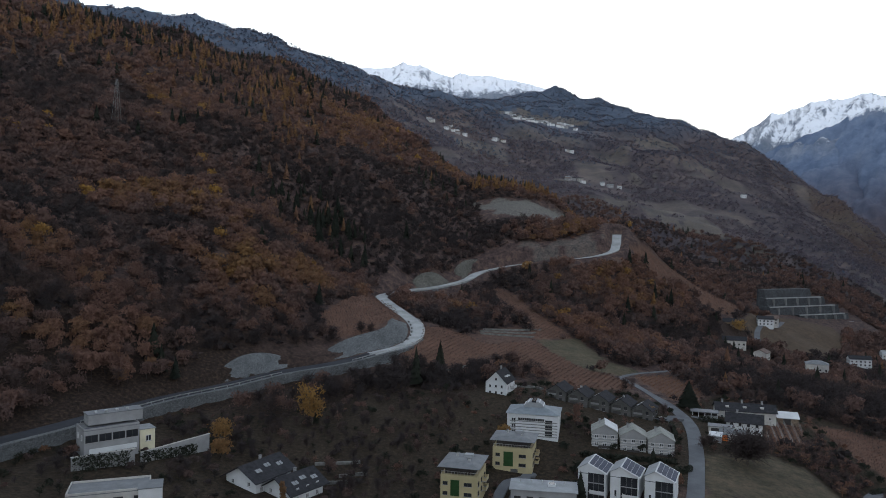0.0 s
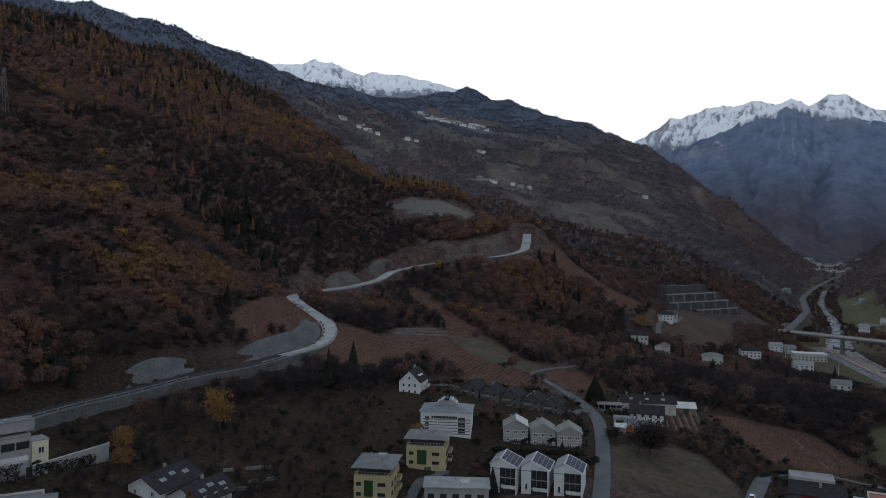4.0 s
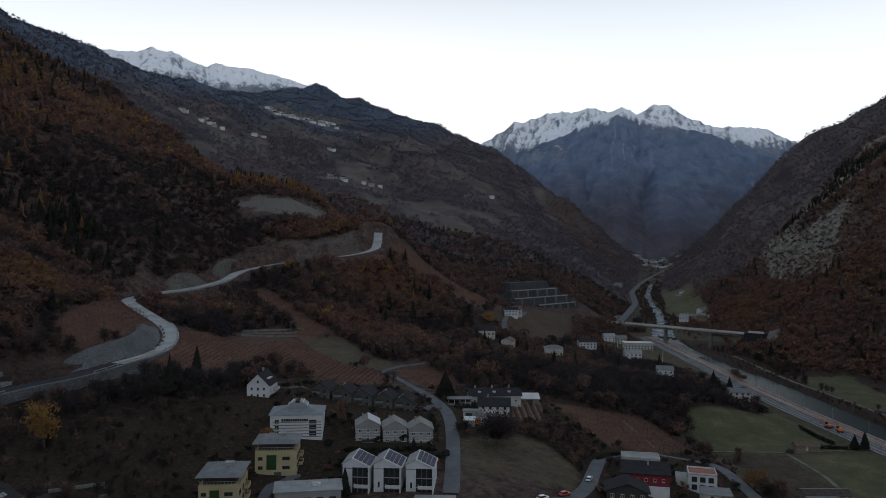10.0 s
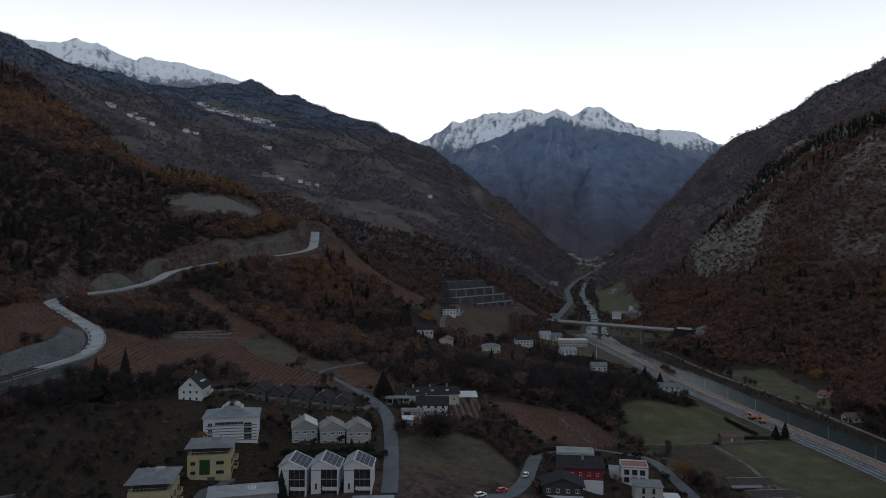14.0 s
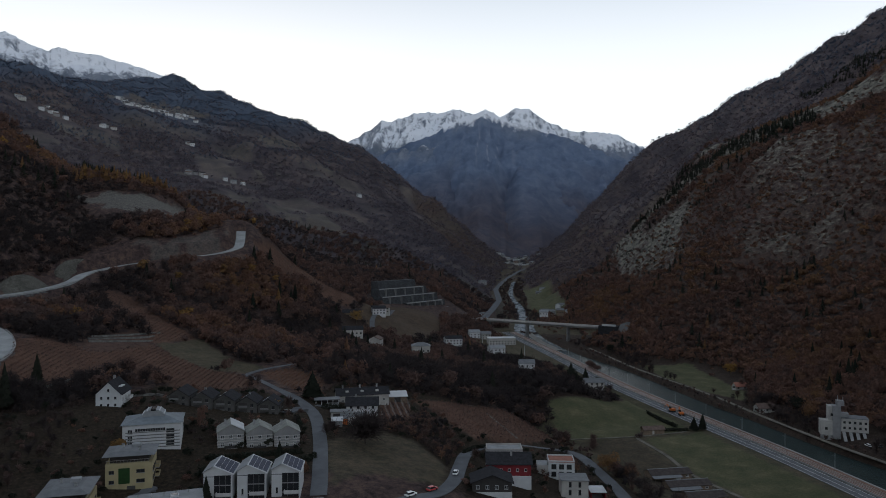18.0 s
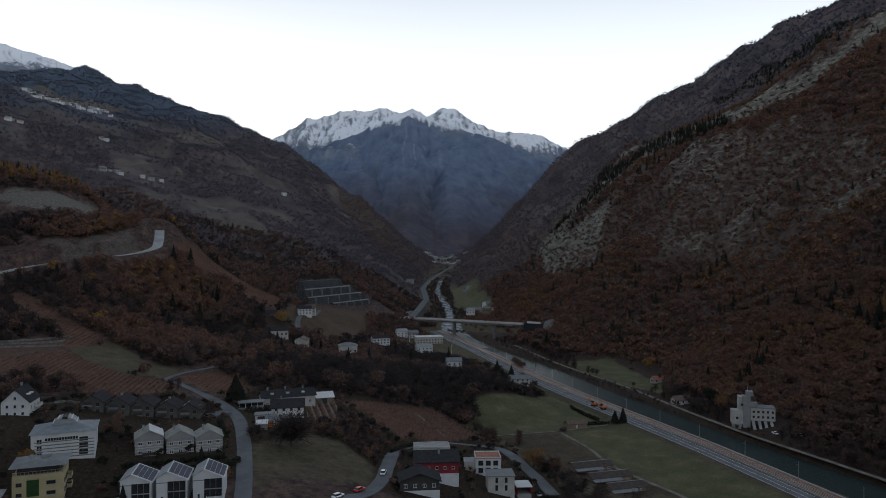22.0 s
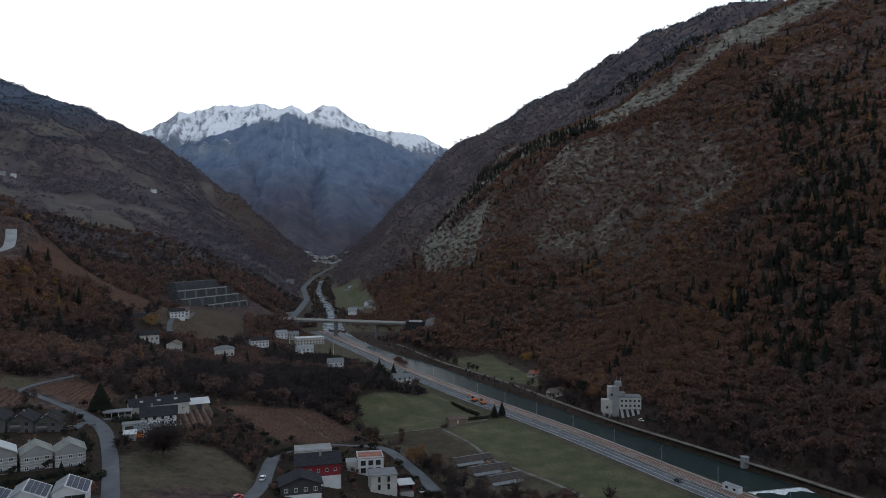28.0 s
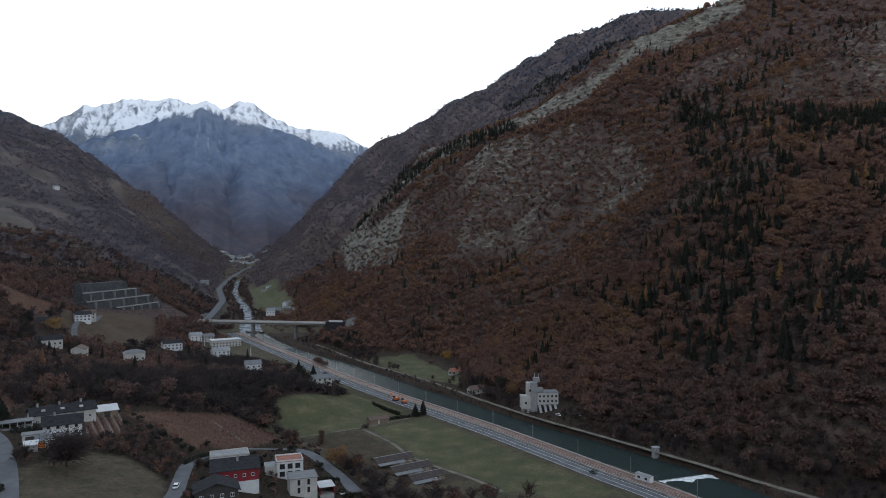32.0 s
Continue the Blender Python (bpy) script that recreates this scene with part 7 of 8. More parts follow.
rock_face("rock_cut_c", LM, station(LM, 62, 577), station(LM, 140, 590), -5.0, 6.5, 0.5, M_CUTROCK, "long pale earth cutting above the road", 0.6)
rock_face("road_wall_upper", LM, station(LM, -25, 491), station(LM, 20, 553), 4.4, -4.0, 0.45, M_BLOCKS, "stone wall below the upper road")


def guard_rail(line, i0, i1, side):
    o = new("guard_rail")
    tagged(o, "low steel guard rail with posts along the road bend", "guard rail")
    p = line[i0:i1]
    t = np.gradient(p[:, :2], axis=0)
    t /= np.hypot(t[:, 0], t[:, 1])[:, None]
    q = p[:, :2] + np.stack([t[:, 1], -t[:, 0]], 1) * side
    o.matrix_world = pose(q[0, 0], q[0, 1], p[0, 2])
    bm = bmesh.new()
    side_ = np.stack([t[:, 1], -t[:, 0]], 1) * 0.05
    rings = [[bm.verts.new((*(q[k] - q[0] + w_ * side_[k]), p[k, 2] - p[0, 2] + dz)) for w_, dz in ((-1, 0.5), (1, 0.5), (1, 0.85), (-1, 0.85))] for k in range(len(q))]
    for r0, r1 in zip(rings, rings[1:]):
        for i in range(4):
            bm.faces.new((r0[i], r1[i], r1[(i + 1) % 4], r0[(i + 1) % 4]))
    bm.faces.new(rings[0])
    bm.faces.new(rings[-1][::-1])
    part("beam", bm, M_METAL, o)
    me = shared(("rail_post",), lambda: box(-0.08, -0.08, -0.4, 0.08, 0.08, 0.8), M_METAL)
    for k in range(0, len(q), 2):
        hang("post", me, o, pose(q[k, 0] - q[0, 0], q[k, 1] - q[0, 1], p[k, 2] - p[0, 2]))


guard_rail(LM, station(LM, -45, 332), station(LM, -16, 403), 3.7)
guard_rail(LM, station(LM, -22, 495), station(LM, 22, 556), 3.7)
guard_rail(LM, station(LM, -118, 226), station(LM, -70, 313), 3.6)
for k, (xa, ya, xb, yb) in enumerate(((22, 402, 56, 418), (22, 408, 58, 427), (24, 415, 62, 436), (-2, 332, 22, 352), (-14, 326, 6, 338), (-41, 232, -24, 236), (-32, 225, -22, 229), (-38, 219, -24, 223), (28, 305, 42, 312), (42, 312, 50, 306))):
    ln = along([(xa, ya), (xb, yb)], 3.0)
    h = smooth(ground_height(ln[:, 0], ln[:, 1]), 4)
    strip("terrace_wall", np.column_stack([ln, h]), 0.35, M_STONE, 0.9, 0, "low dry-stone vineyard terrace wall", "wall", 2.2)

# ---- vineyards: bare brown rows ----
VINE_KIND = [bare(14, 0.7, 1.3, s, 0.08) * np.array([1.0, 1.0, 1.0]) for s in range(120, 124)]
for nm, poly, ang, tint in (("knoll", VINE_KNOLL, 20, 0.42), ("mid", VINE_MID, 60, 0.42), ("long", VINE_LONG, 62, 0.45), ("big", VINE_BIG, 62, 0.45), ("roadside", VINE_ROAD, 55, 0.58), ("east", VINE_EAST, 30, 0.5), ("low", VINE_LOW, 100, 0.42), ("garden", VINE_SMALL, 72, 0.24)):
    p = np.array(poly)
    c, r = p.mean(0), np.hypot(*(p - p.mean(0)).T).max()
    u, v = np.meshgrid(np.arange(-r, r, 1.5), np.arange(-r, r, 2.4 if nm != "garden" else 3.0), indexing="ij")
    u = u + rng.uniform(-0.3, 0.3, u.shape)
    ca, sa = math.cos(radians(ang)), math.sin(radians(ang))
    x, y = (c[0] + u * ca - v * sa).ravel(), (c[1] + u * sa + v * ca).ravel()
    k = inside(x, y, poly) & (rng.uniform(size=len(x)) < 0.9)
    x, y = x[k], y[k]
    z = ground_height(x, y)
    plant_all("vine_rows", VINE_KIND, np.stack([x, y, z], 1), rng.uniform(0.8, 1.2, len(x)), np.clip(tint + rng.normal(0, 0.07, len(x)), 0.21, 0.9), rng.randint(0, 4, len(x)), "rows of bare brown vines on the slope", "vines")

# pale stakes of the small vineyard behind the farm
p = np.array(VINE_SMALL, float)
ca, sa = math.cos(radians(72)), math.sin(radians(72))
u, v = np.meshgrid(np.arange(-22, 22, 2.4), np.arange(-22, 22, 3.0), indexing="ij")
x, y = (p.mean(0)[0] + u * ca - v * sa).ravel(), (p.mean(0)[1] + u * sa + v * ca).ravel()
k = inside(x, y, VINE_SMALL)
x, y = x[k], y[k]
stake = np.array([(-0.07, -0.07, 0), (0.07, -0.07, 0), (0.0, 0.08, 0), (-0.07, -0.07, 2.0), (0.07, -0.07, 2.0), (0.0, 0.08, 2.0)])
faces = np.array([(0, 1, 4, 3), (1, 2, 5, 4), (2, 0, 3, 5)])
v = (np.stack([x, y, ground_height(x, y)], 1)[:, None] + stake[None]).reshape(-1, 3)
q = (np.arange(len(x))[:, None, None] * 6 + faces[None]).reshape(-1, 4)
tagged(mesh_of("vine_stakes", v, q, M_CONCRETE), "rows of pale stakes in the small vineyard", "stakes", kind="stuff")

# ---- garden shrubs and hedges ----
SHRUBS = [leafy(100, 7, 1.0, 1.8, 0.3, s) for s in range(140, 144)] + [bare(50, 1.2, 2.4, s, 0.07) for s in range(150, 153)]
x, y = spots(-20, 260, 190, 345, 3.3)
z = ground_height(x, y)
k = (inside(x, y, GARDEN) | inside(x, y, LOWTOWN) | inside(x, y, TOWN_EDGE)) & ~inside(x, y, PASTURE) & ~inside(x, y, LAWN)
for p in VINES + [THICKET]:
    k &= ~inside(x, y, p)
for line, half in ROADS:
    k &= near_line(x, y, line)[0] > half + 1.2
for hx, hy, r in HOUSE_SPOTS:
    k &= np.hypot(x - hx, y - hy) > r - 3.2
k &= rng.uniform(size=len(x)) < 0.6 + 0.5 * wave(x, y, 16, 160)
x, y, z = x[k], y[k], z[k]
t = np.where(rng.uniform(size=len(x)) < 0.45, rng.uniform(0.02, 0.16, len(x)), rng.uniform(0.22, 0.6, len(x)))
w = np.where(t < 0.17, rng.randint(0, 4, len(x)), rng.randint(2, 7, len(x)))
plant_all("garden_shrubs", SHRUBS, np.stack([x, y, z], 1), rng.uniform(0.6, 1.7, len(x)), t, w, "dark evergreen and bare shrubs in the village gardens", "shrubs")
x, y = spots(-130, 30, 180, 300, 4.2)
k = inside(x, y, SLOPE_LOW) & (rng.uniform(size=len(x)) < 0.6)
for hx, hy, r in HOUSE_SPOTS:
    k &= np.hypot(x - hx, y - hy) > r - 4.5
for line, half in ROADS:
    k &= near_line(x, y, line)[0] > half + 2
x, y = x[k], y[k]
plant_all("slope_scrub", SHRUBS, np.stack([x, y, ground_height(x, y)], 1), rng.uniform(0.7, 1.8, len(x)), np.clip(0.25 + 0.12 * rng.normal(size=len(x)), 0.1, 0.7), rng.randint(0, 7, len(x)), "brown scrub on the slope below the road", "scrub")
x, y = spots(280, 560, 40, 640, 3.6)
e, _ = near_line(x, y, RIVER_LINE)
f, _ = near_line(x, y, L_BANK)
k = (e > 14.5) & (e < 24) & (f < 14) & (f > 2.6) & (rng.uniform(size=len(x)) < 0.85)
x, y = x[k], y[k]
plant_all("bank_scrub", SHRUBS, np.stack([x, y, ground_height(x, y)], 1), rng.uniform(0.8, 1.5, len(x)), np.clip(0.3 + 0.08 * rng.normal(size=len(x)), 0.21, 0.6), rng.randint(4, 7, len(x)), "bare brown scrub along the river bank", "scrub")
x, y = spots(330, 620, 30, 640, 5.0)
f, _ = near_line(x, y, L_BANK)
z = ground_height(x, y)
k = (f > 4.5) & (f < 36) & (z < 14) & (x > np.interp(y, L_BANK[:, 1], L_BANK[:, 0])) & (rng.uniform(size=len(x)) < 0.75) & ~inside(x, y, FIELD_BANK)
k &= np.hypot(x - 391, y - 232) > 24
x, y, z = x[k], y[k], z[k]
plant_all("bank_trees", CLOSE_KINDS, np.stack([x, y, z], 1), rng.uniform(0.55, 1.0, len(x)), np.clip(0.27 + 0.08 * rng.normal(size=len(x)), 0.21, 0.7), rng.randint(4, 8, len(x)), "bare grey-brown riverside trees", "trees")

x, y = spots(600, 1200, 800, 1640, 5.5)
e, f = near_line(x, y, RIVER_LINE)[0], near_line(x, y, L_UP)[0]
k = (e > 6) & (e < 26) & (f > 6.5) & (rng.uniform(size=len(x)) < 0.75) & ~inside(x, y, FIELD_UP)
x, y = x[k], y[k]
plant_all("valley_scrub", NEAR_KINDS, np.stack([x, y, ground_height(x, y)], 1), rng.uniform(0.45, 0.85, len(x)), np.clip(0.3 + 0.08 * rng.normal(size=len(x)), 0.21, 0.6), rng.randint(4, 8, len(x)), "bare dark scrub between the river and the valley road", "trees")
x, y = spots(520, 570, 705, 760, 2.6)
k = (np.hypot((x - 548) / 9, (y - 735) / 17) < 1) & (near_line(x, y, RIVER_LINE)[0] < 14)
x, y = x[k], y[k]
plant_all("river_island_scrub", SHRUBS, np.stack([x, y, np.full(len(x), -0.1)], 1), rng.uniform(0.8, 1.6, len(x)), np.clip(0.3 + 0.07 * rng.normal(size=len(x)), 0.21, 0.5), rng.randint(3, 7, len(x)), "bare brown scrub on the shingle island below the bridge", "scrub")
x, y = spots(-45, 0, 405, 470, 3.0)
e = near_line(x, y, L_MAIN)[0]
k = (e > 5) & (e < 11) & (x > np.interp(y, [405, 420, 448, 470], [-19, -25, -35, -39])) & (rng.uniform(size=len(x)) < 0.8)
x, y = x[k], y[k]
plant_all("roadside_scrub", SHRUBS, np.stack([x, y, ground_height(x, y)], 1), rng.uniform(1.3, 2.4, len(x)), np.clip(0.34 + 0.14 * rng.normal(size=len(x)), 0.21, 0.8), rng.randint(0, 7, len(x)), "brown bushes on the edge of the climbing road", "scrub")
x, y = spots(110, 170, 220, 300, 2.3)
k = inside(x, y, THICKET)
x, y = x[k], y[k]
plant_all("thicket", SHRUBS, np.stack([x, y, ground_height(x, y)], 1), rng.uniform(0.7, 1.7, len(x)), np.clip(0.36 + 0.12 * rng.normal(size=len(x)), 0.21, 0.7), rng.randint(3, 7, len(x)), "brown bare thicket between pasture and vineyard", "scrub")


def hedge(points, h, w, label="clipped dark evergreen hedge", tint=0.08):
    ln = along(points, 0.5)
    n = len(ln) * 26
    j = rng.randint(0, len(ln), n)
    x = ln[j, 0] + rng.uniform(-w, w, n) * 0.5
    y = ln[j, 1] + rng.uniform(-w, w, n) * 0.5
    z = ground_height(x, y) + rng.uniform(0, h, n)
    d = rng.normal(size=(n, 3, 3)) * 0.22
    c = np.stack([x, y, z], 1)
    q = np.stack([c - d[:, 0], c + d[:, 1], c + d[:, 0], c - d[:, 1]], 1).reshape(-1, 3)
    ob = mesh_of("hedge", q, np.arange(len(q)).reshape(-1, 4), M_LEAF, False, tint=np.full(len(q), tint))
    return tagged(ob, label, "hedge")


hedge([(-101, 196), (-95, 201), (-90, 205)], 4.4, 1.6, "dark ivy hedge hanging over the garden wall")
hedge([(-88, 209), (-82, 219), (-78, 226)], 3.2, 1.5, "dark ivy hedge hanging over the garden wall")
hedge([(108, 294), (118, 293)], 2.4, 1.6)
hedge([(150, 245), (158, 250), (172, 254)], 1.6, 1.2)
hedge([(163, 226), (170, 232)], 2.2, 1.4)
hedge([(84, 262), (90, 270), (92, 282)], 1.6, 1.4)
hedge([(46, 240), (60, 236), (76, 231), (84, 236)], 2.0, 2.0, "dark garden hedge between the house rows")
hedge([(50, 247), (64, 243), (80, 240)], 1.6, 1.4, "dark garden hedge between the house rows")
hedge([(297, 295), (301, 297)], 2.2, 3.0, "rounded brown bushes beside the field shed", 0.3)
hedge([(318, 300), (326, 296), (333, 291)], 1.8, 1.6, "dark hedge beside the main road", 0.1)
hedge([(340, 330), (336, 312), (334, 300)], 2.0, 1.6, "dark hedge beside the main road", 0.1)
hedge([(383, 438), (375, 420), (368, 402), (360, 376)], 1.8, 1.6, "dark hedge along the road edge", 0.12)


# ---- single trees ----
def tree(name, label, x, y, h, r, tint, form="leafy", seed=1, category="tree", group=""):
    z = gz(x, y)
    o = new(name)
    o.matrix_world = pose(x, y, z)
    tagged(o, label, category, group)
    g = random.Random(seed)
    part("trunk", tube((0, 0, -0.8), (g.uniform(-0.2, 0.2), g.uniform(-0.2, 0.2), h * 0.72), 0.035 * h * 0.8, 0.01 * h, 7), M_BARK, o)
    if form != "conifer":
        for k in range(5):
            a = k * 1.26 + g.uniform(-0.4, 0.4)
            part("limb", tube((0, 0, h * (0.28 + 0.07 * k)), (math.cos(a) * r * 0.6, math.sin(a) * r * 0.6, h * (0.55 + 0.07 * k)), 0.014 * h, 0.004 * h, 5), M_BARK, o)
    if form == "leafy":
        q = leafy(900, 26, r, h, 0.42, seed)[:-2]
    elif form == "column":
        q = leafy(640, 20, r, h, 0.4, seed)[:-2]
        q = q * np.array([0.6, 0.6, 1.0])
        q[:, :, 2] = q[:, :, 2] * 1.1 - 0.1 * h
    elif form == "thick":
        q = np.concatenate([bare(1500, r, h, seed, 0.09)[:-2], leafy(1100, 30, r * 0.95, h, 0.4, seed)[:-2]])
    elif form == "bare":
        q = bare(420, r, h, seed, 0.05)[:-2]
    else:
        q = conifer(24, 11, r, h, seed)[:-2]
    v = q.reshape(-1, 3)
    me_ob = mesh_of("crown", v, np.arange(len(v)).reshape(-1, 3), M_FOREST, False, tint=np.full(len(v), tint))
    me_ob.parent = o
    return o


tree("maple_tree", "tall golden autumn tree below the road", -49, 265, 17, 5.2, 0.93, "leafy", 3)
tree("maple_tree", "golden autumn tree on the scrub slope", -47.5, 262, 11, 4.2, 0.9, "leafy", 4)
tree("red_column_tree", "narrow dark red column tree by the white building", 52, 269, 11, 3.2, 0.5, "column", 5)
tree("ochre_tree", "ochre-leaved tree beside the villa garden", -74, 238, 9, 4.0, 0.86, "leafy", 6)
tree("ochre_tree", "ochre-leaved tree beside the villa garden", -70, 226, 7, 3.0, 0.8, "leafy", 7)
tree("spruce_tree", "dark broad spruce at the road junction", 109, 311, 12, 4.4, 0.05, "conifer", 8)
tree("cypress_tree", "slim dark cypress beside the solar houses", 43.4, 217.5, 8.5, 1.6, 0.06, "conifer", 9)
tree("cypress_tree", "slim dark cypress behind the solar houses", 70, 232, 8, 1.6, 0.06, "conifer", 10)
tree("yellow_bush", "yellowing bush by the white building", 23, 257, 5.5, 2.2, 0.86, "leafy", 11)
tree("yellow_bush", "yellowing bush by the terraced houses", 86, 293, 5, 2.6, 0.88, "leafy", 12)
tree("walnut_tree", "large dark walnut tree with few brown leaves in the pasture", 108, 248, 13, 8.5, 0.24, "thick", 13)
tree("orange_bush", "large orange-leaved tree by the lower road", 226, 243, 10, 5.0, 0.8, "leafy", 14)
tree("orange_bush", "rust-leaved tree by the lower road", 232, 236, 8, 4.0, 0.62, "leafy", 15)
tree("yellow_tree", "bright yellow tree at the field's edge", 509, 400, 12, 5.0, 0.97, "leafy", 16)
tree("spruce_tree", "small dark spruce beside the railway", 336, 289, 8, 2.4, 0.05, "conifer", 17)
tree("spruce_tree", "small dark spruce beside the railway", 341, 287, 10, 2.2, 0.05, "conifer", 18)
tree("yellow_tree", "round golden tree in the hamlet", 252, 600, 13, 6.5, 0.95, "leafy", 19)
tree("rust_tree", "rust-orange tree beside the gravel plant", 414, 268, 12, 5.0, 0.72, "leafy", 20)
tree("dark_tree", "dark evergreen tree beside the gravel plant", 425, 282, 12, 5.0, 0.08, "leafy", 21)
for k, (x, y, h) in enumerate(((352, 418, 11), (358, 426, 12), (346, 404, 9), (378, 418, 8))):
    tree("dark_tree", "dark evergreen tree beside the riverside houses", x, y, h, 3.6, 0.07, "leafy", 70 + k, group="riverside evergreens")
for k, (x, y, h) in enumerate(((497, 532, 10), (503, 524, 9), (527, 538, 11), (520, 548, 9))):
    tree("dark_tree", "dark evergreen tree on the far river bank", x, y, h, 3.8, 0.08, "leafy", 80 + k, group="bank evergreens")
for k, (x, y, h) in enumerate(((428, 480, 6), (424, 470, 5), (432, 490, 6))):
    tree("bank_bush", "round rust-brown bush between railway and river", x, y, h, 3.4, 0.42, "leafy", 90 + k, group="bank bushes")
tree("spruce_tree", "dark spruce on the wooded knoll", 366, 436, 14, 3.6, 0.05, "conifer", 22)
tree("spruce_tree", "dark spruce on the wooded knoll", 374, 428, 12, 3.2, 0.05, "conifer", 23)
tree("orange_bush", "rusty garden tree beside the street", 74, 222, 3.6, 2.2, 0.6, "leafy", 24)
tree("ochre_tree", "slim orange tree between the chalets", -44, 199, 9, 1.8, 0.75, "column", 25)
for k, (x, y) in enumerate(((268, 300), (262, 293), (256, 287), (262, 340), (258, 322))):
    tree("fruit_tree", "small bare reddish fruit tree at the field edge", x, y, 5.5, 2.6, 0.4, "bare", 30 + k, group="fruit trees")
for k, (x, y) in enumerate(((100, 262), (96, 258), (92, 292), (64, 268), (30, 246), (62, 262), (150, 236), (176, 240), (158, 212), (192, 216))):
    tree("garden_tree", "small dark bare garden tree among the houses", x, y, 5.0 + k % 3, 2.4, 0.25 + 0.04 * (k % 4), "bare", 50 + k, group="garden trees")


# ---- cars, poles and small works ----
def car(label, x, y, z, yaw, paint):
    o = new("car")
    o.matrix_world = pose(x, y, z, 0, 0, yaw)
    tagged(o, label, "car", "cars")
    bm = box(-2.1, -0.88, 0.3, 2.1, 0.88, 0.85, None, 0.12)
    body = part("body", bm, paint, o)
    bm = bmesh.new()
    lo = [bm.verts.new(p) for p in ((-1.7, -0.8, 0.85), (1.1, -0.8, 0.85), (1.1, 0.8, 0.85), (-1.7, 0.8, 0.85))]
    hi = [bm.verts.new(p) for p in ((-1.3, -0.65, 1.4), (0.5, -0.65, 1.4), (0.5, 0.65, 1.4), (-1.3, 0.65, 1.4))]
    for i in range(4):
        bm.faces.new((lo[i], lo[(i + 1) % 4], hi[(i + 1) % 4], hi[i]))
    part("windows", bm, M_GLASS, o)
    part("roof", box(-1.35, -0.67, 1.4, 0.55, 0.67, 1.46), paint, o)
    me = shared(("wheel",), lambda: tube((0, -0.11, 0), (0, 0.11, 0), 0.32, 0.32, 12), M_TYRE)
    for wx in (-1.3, 1.3):
        for wy in (-0.82, 0.82):
            hang("wheel", me, o, pose(wx, wy, 0.32))
    return o


car("dark car driving on the main road", 302.2, 150.6, 3.25, 70, M_CARDARK)
car("white car on the main road", 283.5, 112, 3.25, 70, M_CARWHITE)
car("white car parked by the lower road", 194, 205.5, gz(194, 205.5) + 0.3, 60, M_CARWHITE)
car("white van parked beside the lower road", 131, 219.5, gz(131, 219.5) + 0.3, 50, M_CARWHITE)
car("red car parked at the lower road", 113, 204.5, gz(113, 204.5) + 0.3, 15, M_CARRED)
car("white car parked at the lower road", 103, 200.5, gz(103, 200.5) + 0.3, 15, M_CARWHITE)
car("grey car parked by the street", 90, 288, gz(90, 288) + 0.1, 20, M_CARDARK)
car("white car parked at the hamlet", 300, 668, gz(300, 668) + 0.2, 40, M_CARWHITE)


for k, (x, y, yw) in enumerate(((386, 216, 60), (388, 211, 50), (389, 204, 70), (390, 199, 65))):
    car("pale car parked beside the gravel plant", x, y, gz(x, y) + 0.05, yw, M_CARWHITE if k % 2 == 0 else M_CARDARK)
for k, (x, y, yw) in enumerate(((360, 398, 70), (357, 391, 60))):
    car("white car parked beside the riverside house", x, y, gz(x, y) + 0.05, yw, M_CARWHITE)


def rail_pole(i):
    p, q = L_HIGH[i], L_HIGH[i + 1]
    a = math.atan2(q[1] - p[1], q[0] - p[0])
    o = new("catenary_pole")
    o.matrix_world = pose(p[0] + math.sin(a) * 12.6, p[1] - math.cos(a) * 12.6, 3.2, 0, 0, math.degrees(a))
    tagged(o, "thin dark grey railway catenary mast", "mast", "railway masts")
    part("mast", tube((0, 0, -0.5), (0, 0, 8.8), 0.17, 0.12, 6), M_MAST, o)
    part("bracket", tube((0, 0, 7.4), (0, 1.6, 7.6), 0.05, 0.04, 4), M_MAST, o)


for i in range(5, len(L_HIGH) - 2, 12):
    rail_pole(i)
for x, y, h in ((395.0, 610.0, 13.0), (412.0, 560.0, 11.0)):
    o = new("lamp_mast")
    o.matrix_world = pose(x, y, gz(x, y))
    tagged(o, "tall pale mast in the riverside hamlet", "mast", "hamlet masts")
    part("pole", tube((0, 0, -1), (0, 0, h), 0.28, 0.18, 8), M_WHITE, o)
    part("head", tube((0, 0, h), (0, 0, h + 0.8), 0.45, 0.3, 8), M_ROOFPALE, o)
o = new("site_container")
o.matrix_world = pose(307.5, 131.5, 3.3, 0, 0, -108)
tagged(o, "pale site container beside the railway", "container")
part("body", box(0, -1.3, 0.3, 8.5, 1.3, 3.0, None, 0.06), M_WHITE, o)
part("roof", box(-0.1, -1.4, 3.0, 8.6, 1.4, 3.12), M_ROOFPALE, o)
for k in range(2):
    part("window", box(1.6 + 4 * k, -1.36, 1.2, 3.0 + 4 * k, -1.3, 2.2), M_GLASS, o)
    part("skid", box(0.2 + 7.2 * k, -1.2, -0.4, 1.0 + 7.2 * k, 1.2, 0.3), M_DARKGREY, o)
o = house("pump_hut", "small pale hut on the river bank", (350.5, 141, 3.4), -50, 3.2, 2.8, 2.4, M_GREYWALL, M_ROOFPALE, "flat", 0, 0.3, category="hut")
window(o, (3.2, 2.8), "f", 1.6, 0.9, 1.0, 0.9)


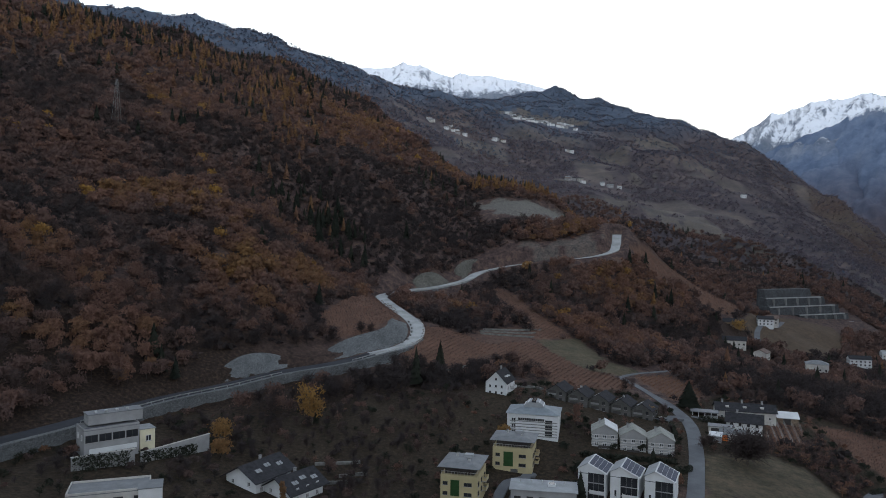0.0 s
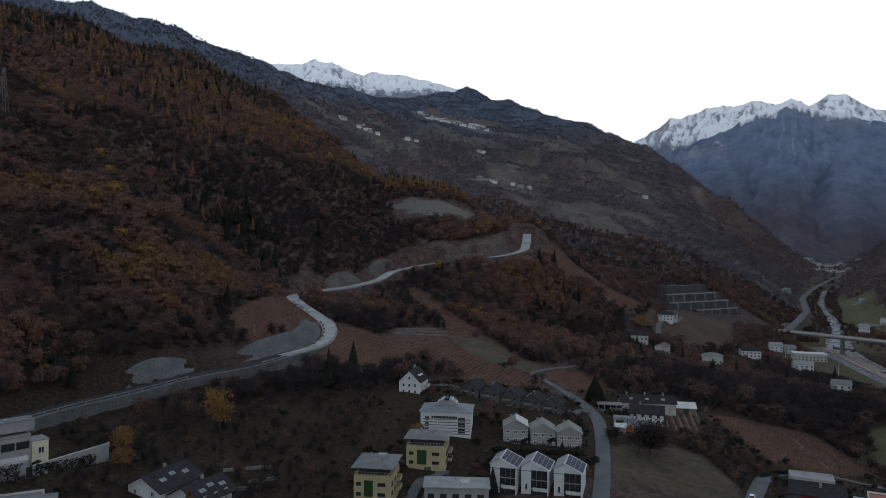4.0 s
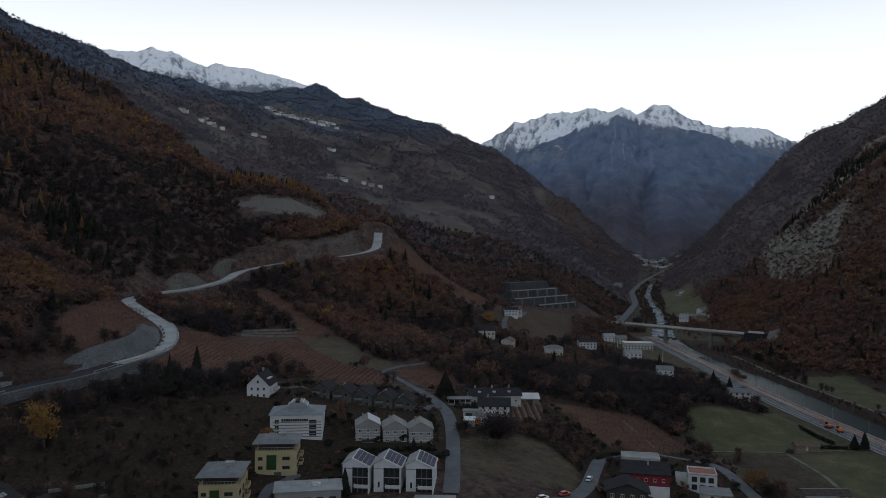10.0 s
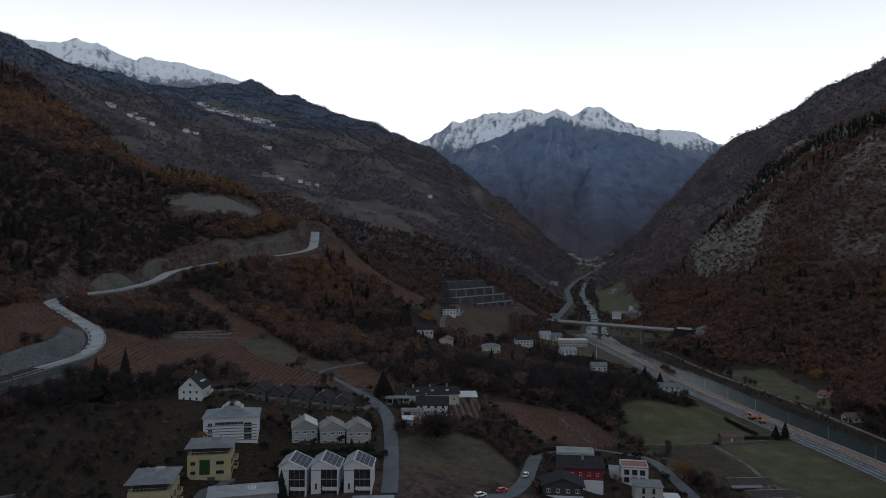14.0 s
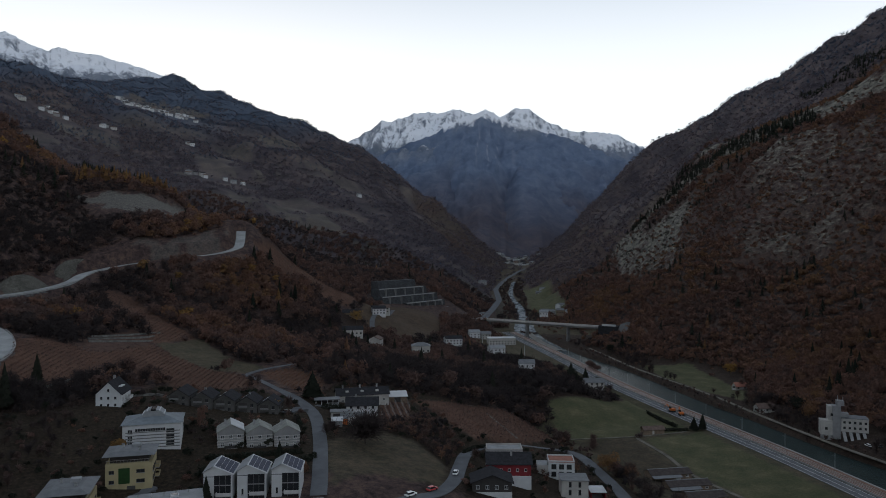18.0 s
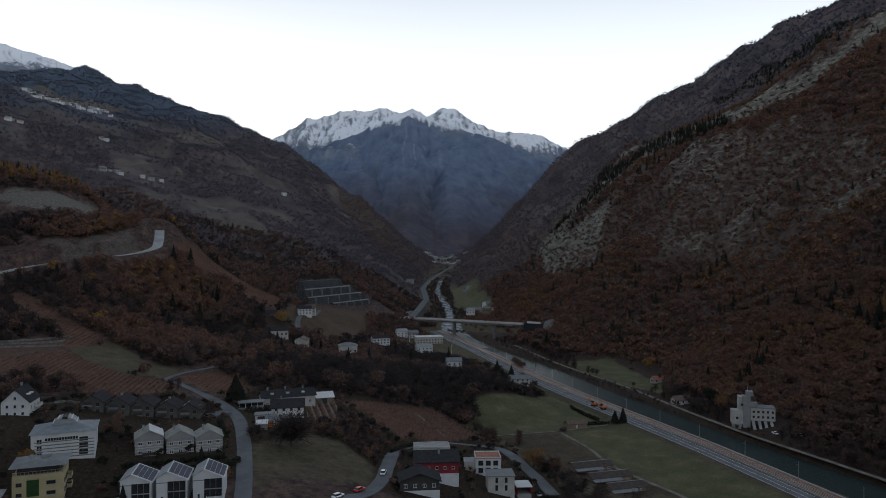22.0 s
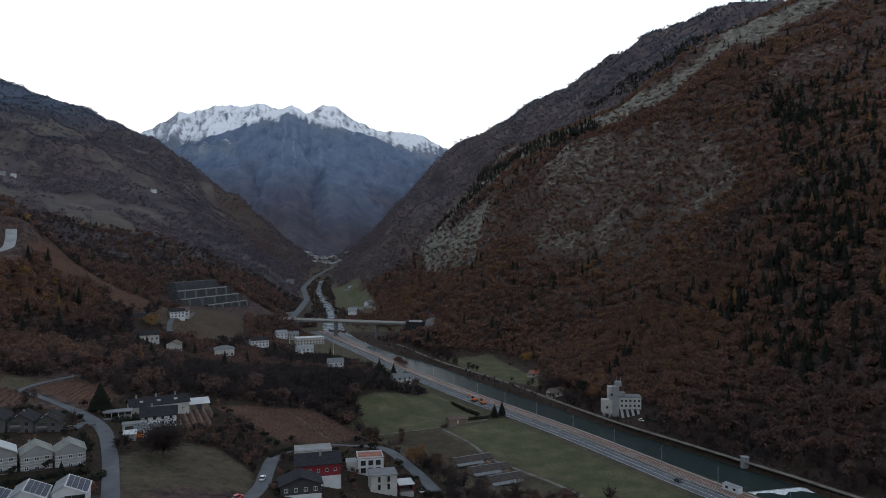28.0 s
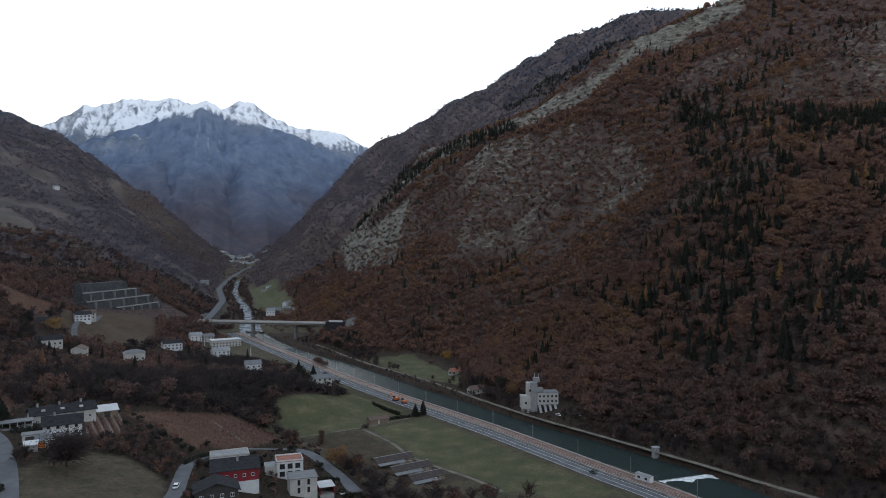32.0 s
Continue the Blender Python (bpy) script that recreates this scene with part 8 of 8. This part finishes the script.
def excavator(x, y, yaw):
    o = new("excavator")
    o.matrix_world = pose(x, y, 3.35, 0, 0, yaw)
    tagged(o, "orange tracked excavator working beside the railway", "excavator", "excavators")
    for s in (-1.1, 1.1):
        part("track", box(-2.0, s - 0.35, 0, 2.0, s + 0.35, 0.9, None, 0.2), M_TYRE, o)
    part("body", box(-1.9, -1.3, 1.0, 1.3, 1.3, 2.2, None, 0.12), M_ORANGE, o)
    part("cab", box(0.2, 0.2, 2.2, 1.6, 1.3, 3.4, None, 0.08), M_GLASS, o)
    part("boom", tube((1.2, 0, 2.0), (4.0, 0, 4.6), 0.3, 0.25, 6), M_ORANGE, o)
    part("stick", tube((4.0, 0, 4.6), (5.6, 0, 2.2), 0.22, 0.18, 6), M_ORANGE, o)
    part("bucket", box(5.1, -0.5, 1.4, 6.1, 0.5, 2.3, None, 0.1), M_DARKGREY, o)


excavator(358, 318, 60)
excavator(360.5, 328, 100)
excavator(458, 781, 200)
# barrier blocks along the inside of the bend
i0 = station(LM, -16, 395)
for k in range(7):
    q, r_ = LM[i0 - 2 * k], LM[i0 - 2 * k + 1]
    a = math.atan2(r_[1] - q[1], r_[0] - q[0])
    o = new("barrier_block")
    o.matrix_world = pose(q[0] - math.sin(a) * 3.1, q[1] + math.cos(a) * 3.1, q[2], 0, 0, math.degrees(a))
    tagged(o, "dark stone barrier block on the pale road", "barrier", "barrier blocks")
    part("block", box(-0.9, -0.4, 0, 0.9, 0.4, 1.0, None, 0.12), M_DARKGREY, o)
# the weir: a sill with white water below it
a, b_ = np.array([309.0, 131.0]), np.array([346.0, 108.0])
u = (b_ - a) / np.hypot(*(b_ - a))
o = new("weir")
o.matrix_world = pose(a[0], a[1], 0.0, 0, 0, math.degrees(math.atan2(u[1], u[0])))
tagged(o, "low weir with white foaming water", "weir", kind="structure")
part("sill", box(6, 0.5, -2, 43, 1.6, 0.25, None, 0.1), M_CONCRETE, o)
foam = plain("white_water", (0.7, 0.74, 0.76), 0.6, 0.5, 0.3, 0.9, fine=1.2)
n1, n2 = 40, 16
uu, vv = np.meshgrid(np.linspace(6, 40, n1), np.linspace(0, 1, n2), indexing="ij")
ragged = 5.5 + 4.5 * wave(uu, uu * 0, 5, 171)
fx, fy = uu, 0.4 - vv * ragged
fz = 0.3 - 0.18 * vv + 0.28 * wave(fx, fy, 1.3, 172) * (1 - vv * 0.6) + 0.05
ob = mesh_of("foam", np.stack([fx, fy, fz], 2).reshape(-1, 3), grid_quads(n1, n2), foam, True)
ob.parent = o
# boulders on the bank
rock_me = []
for s in range(4):
    bm = bmesh.new()
    bmesh.ops.create_icosphere(bm, subdivisions=1, radius=0.9)
    g = random.Random(s)
    for v in bm.verts:
        v.co *= g.uniform(0.7, 1.2)
    me = bpy.data.meshes.new("boulder")
    bm.to_mesh(me)
    bm.free()
    me.materials.append(M_CONCRETE)
    rock_me.append(me)
for k in range(70):
    i = rng.randint(12, 48)
    p, q = L_HIGH[i], L_HIGH[i + 1]
    a = math.atan2(q[1] - p[1], q[0] - p[0])
    off = rng.uniform(14.6, 17.5)
    ob = new("boulder", rock_me[k % 4])
    s = rng.uniform(0.5, 1.1)
    ob.matrix_world = pose(p[0] + math.sin(a) * off, p[1] - math.cos(a) * off, 1.9, 0, 0, rng.uniform(0, 360)) @ Matrix.Scale(s, 4)
    tagged(ob, "pale rough boulder on the river bank", "boulder", "bank boulders")
# garden sheds by the street
o = house("orange_shed", "orange-tarped garden shed with pale gable", (108.0, 273.5, 36.9), -24, 9.5, 5, 2.8, M_ORANGE, M_ROOFGREY, "gable", 1.6, 0.3, category="shed")
part("pale_gable", box(3.2, -0.3, 0, 6.4, -0.02, 3.2), M_OFFWHITE, o)
o = house("tool_shed", "small pale tool shed with white roof", (103.0, 270.5, 37.4), -24, 4.2, 3.6, 2.4, M_GREYWALL, M_WHITE, "mono", 0.6, 0.3, category="shed")
o = house("flat_garage", "flat garage with weathered grey roof", (106.5, 281.0, 38.0), -22, 9, 5, 2.8, M_OFFWHITE, M_ROOFGREY, "flat", 0, 0.3, category="garage")
part("gate", box(1.0, -0.1, 0, 4.0, -0.01, 2.3), M_DARKWALL, o)
o = house("street_garage", "pale garage below the solar houses", (61.0, 201.0, 31.5), -20, 12, 6, 3.0, M_OFFWHITE, M_ROOFPALE, "flat", 0, 0.3, category="garage")
part("gate", box(1.0, -0.1, 0, 4.0, -0.01, 2.3), M_DARKWALL, o)
def pylon(x, y, h):
    o = new("power_pylon")
    o.matrix_world = pose(x, y, gz(x, y))
    tagged(o, "grey steel lattice power pylon in the woods", "pylon")
    w = lambda f: 2.4 * (1 - f) + 0.5 * f
    for sx in (-1, 1):
        for sy in (-1, 1):
            part("leg", tube((sx * w(0), sy * w(0), -1), (sx * w(1), sy * w(1), h), 0.14, 0.1, 4), M_DARKGREY, o)
    for k in range(7):
        f0, f1 = k / 7, (k + 1) / 7
        for s in (-1, 1):
            part("brace", tube((-w(f0), s * w(f0), h * f0), (w(f1), s * w(f1), h * f1), 0.07, 0.07, 4), M_DARKGREY, o)
    for f in (0.72, 0.88):
        part("crossarm", tube((-4.5, 0, h * f), (4.5, 0, h * f), 0.13, 0.13, 4), M_DARKGREY, o)


pylon(-225, 485, 30)
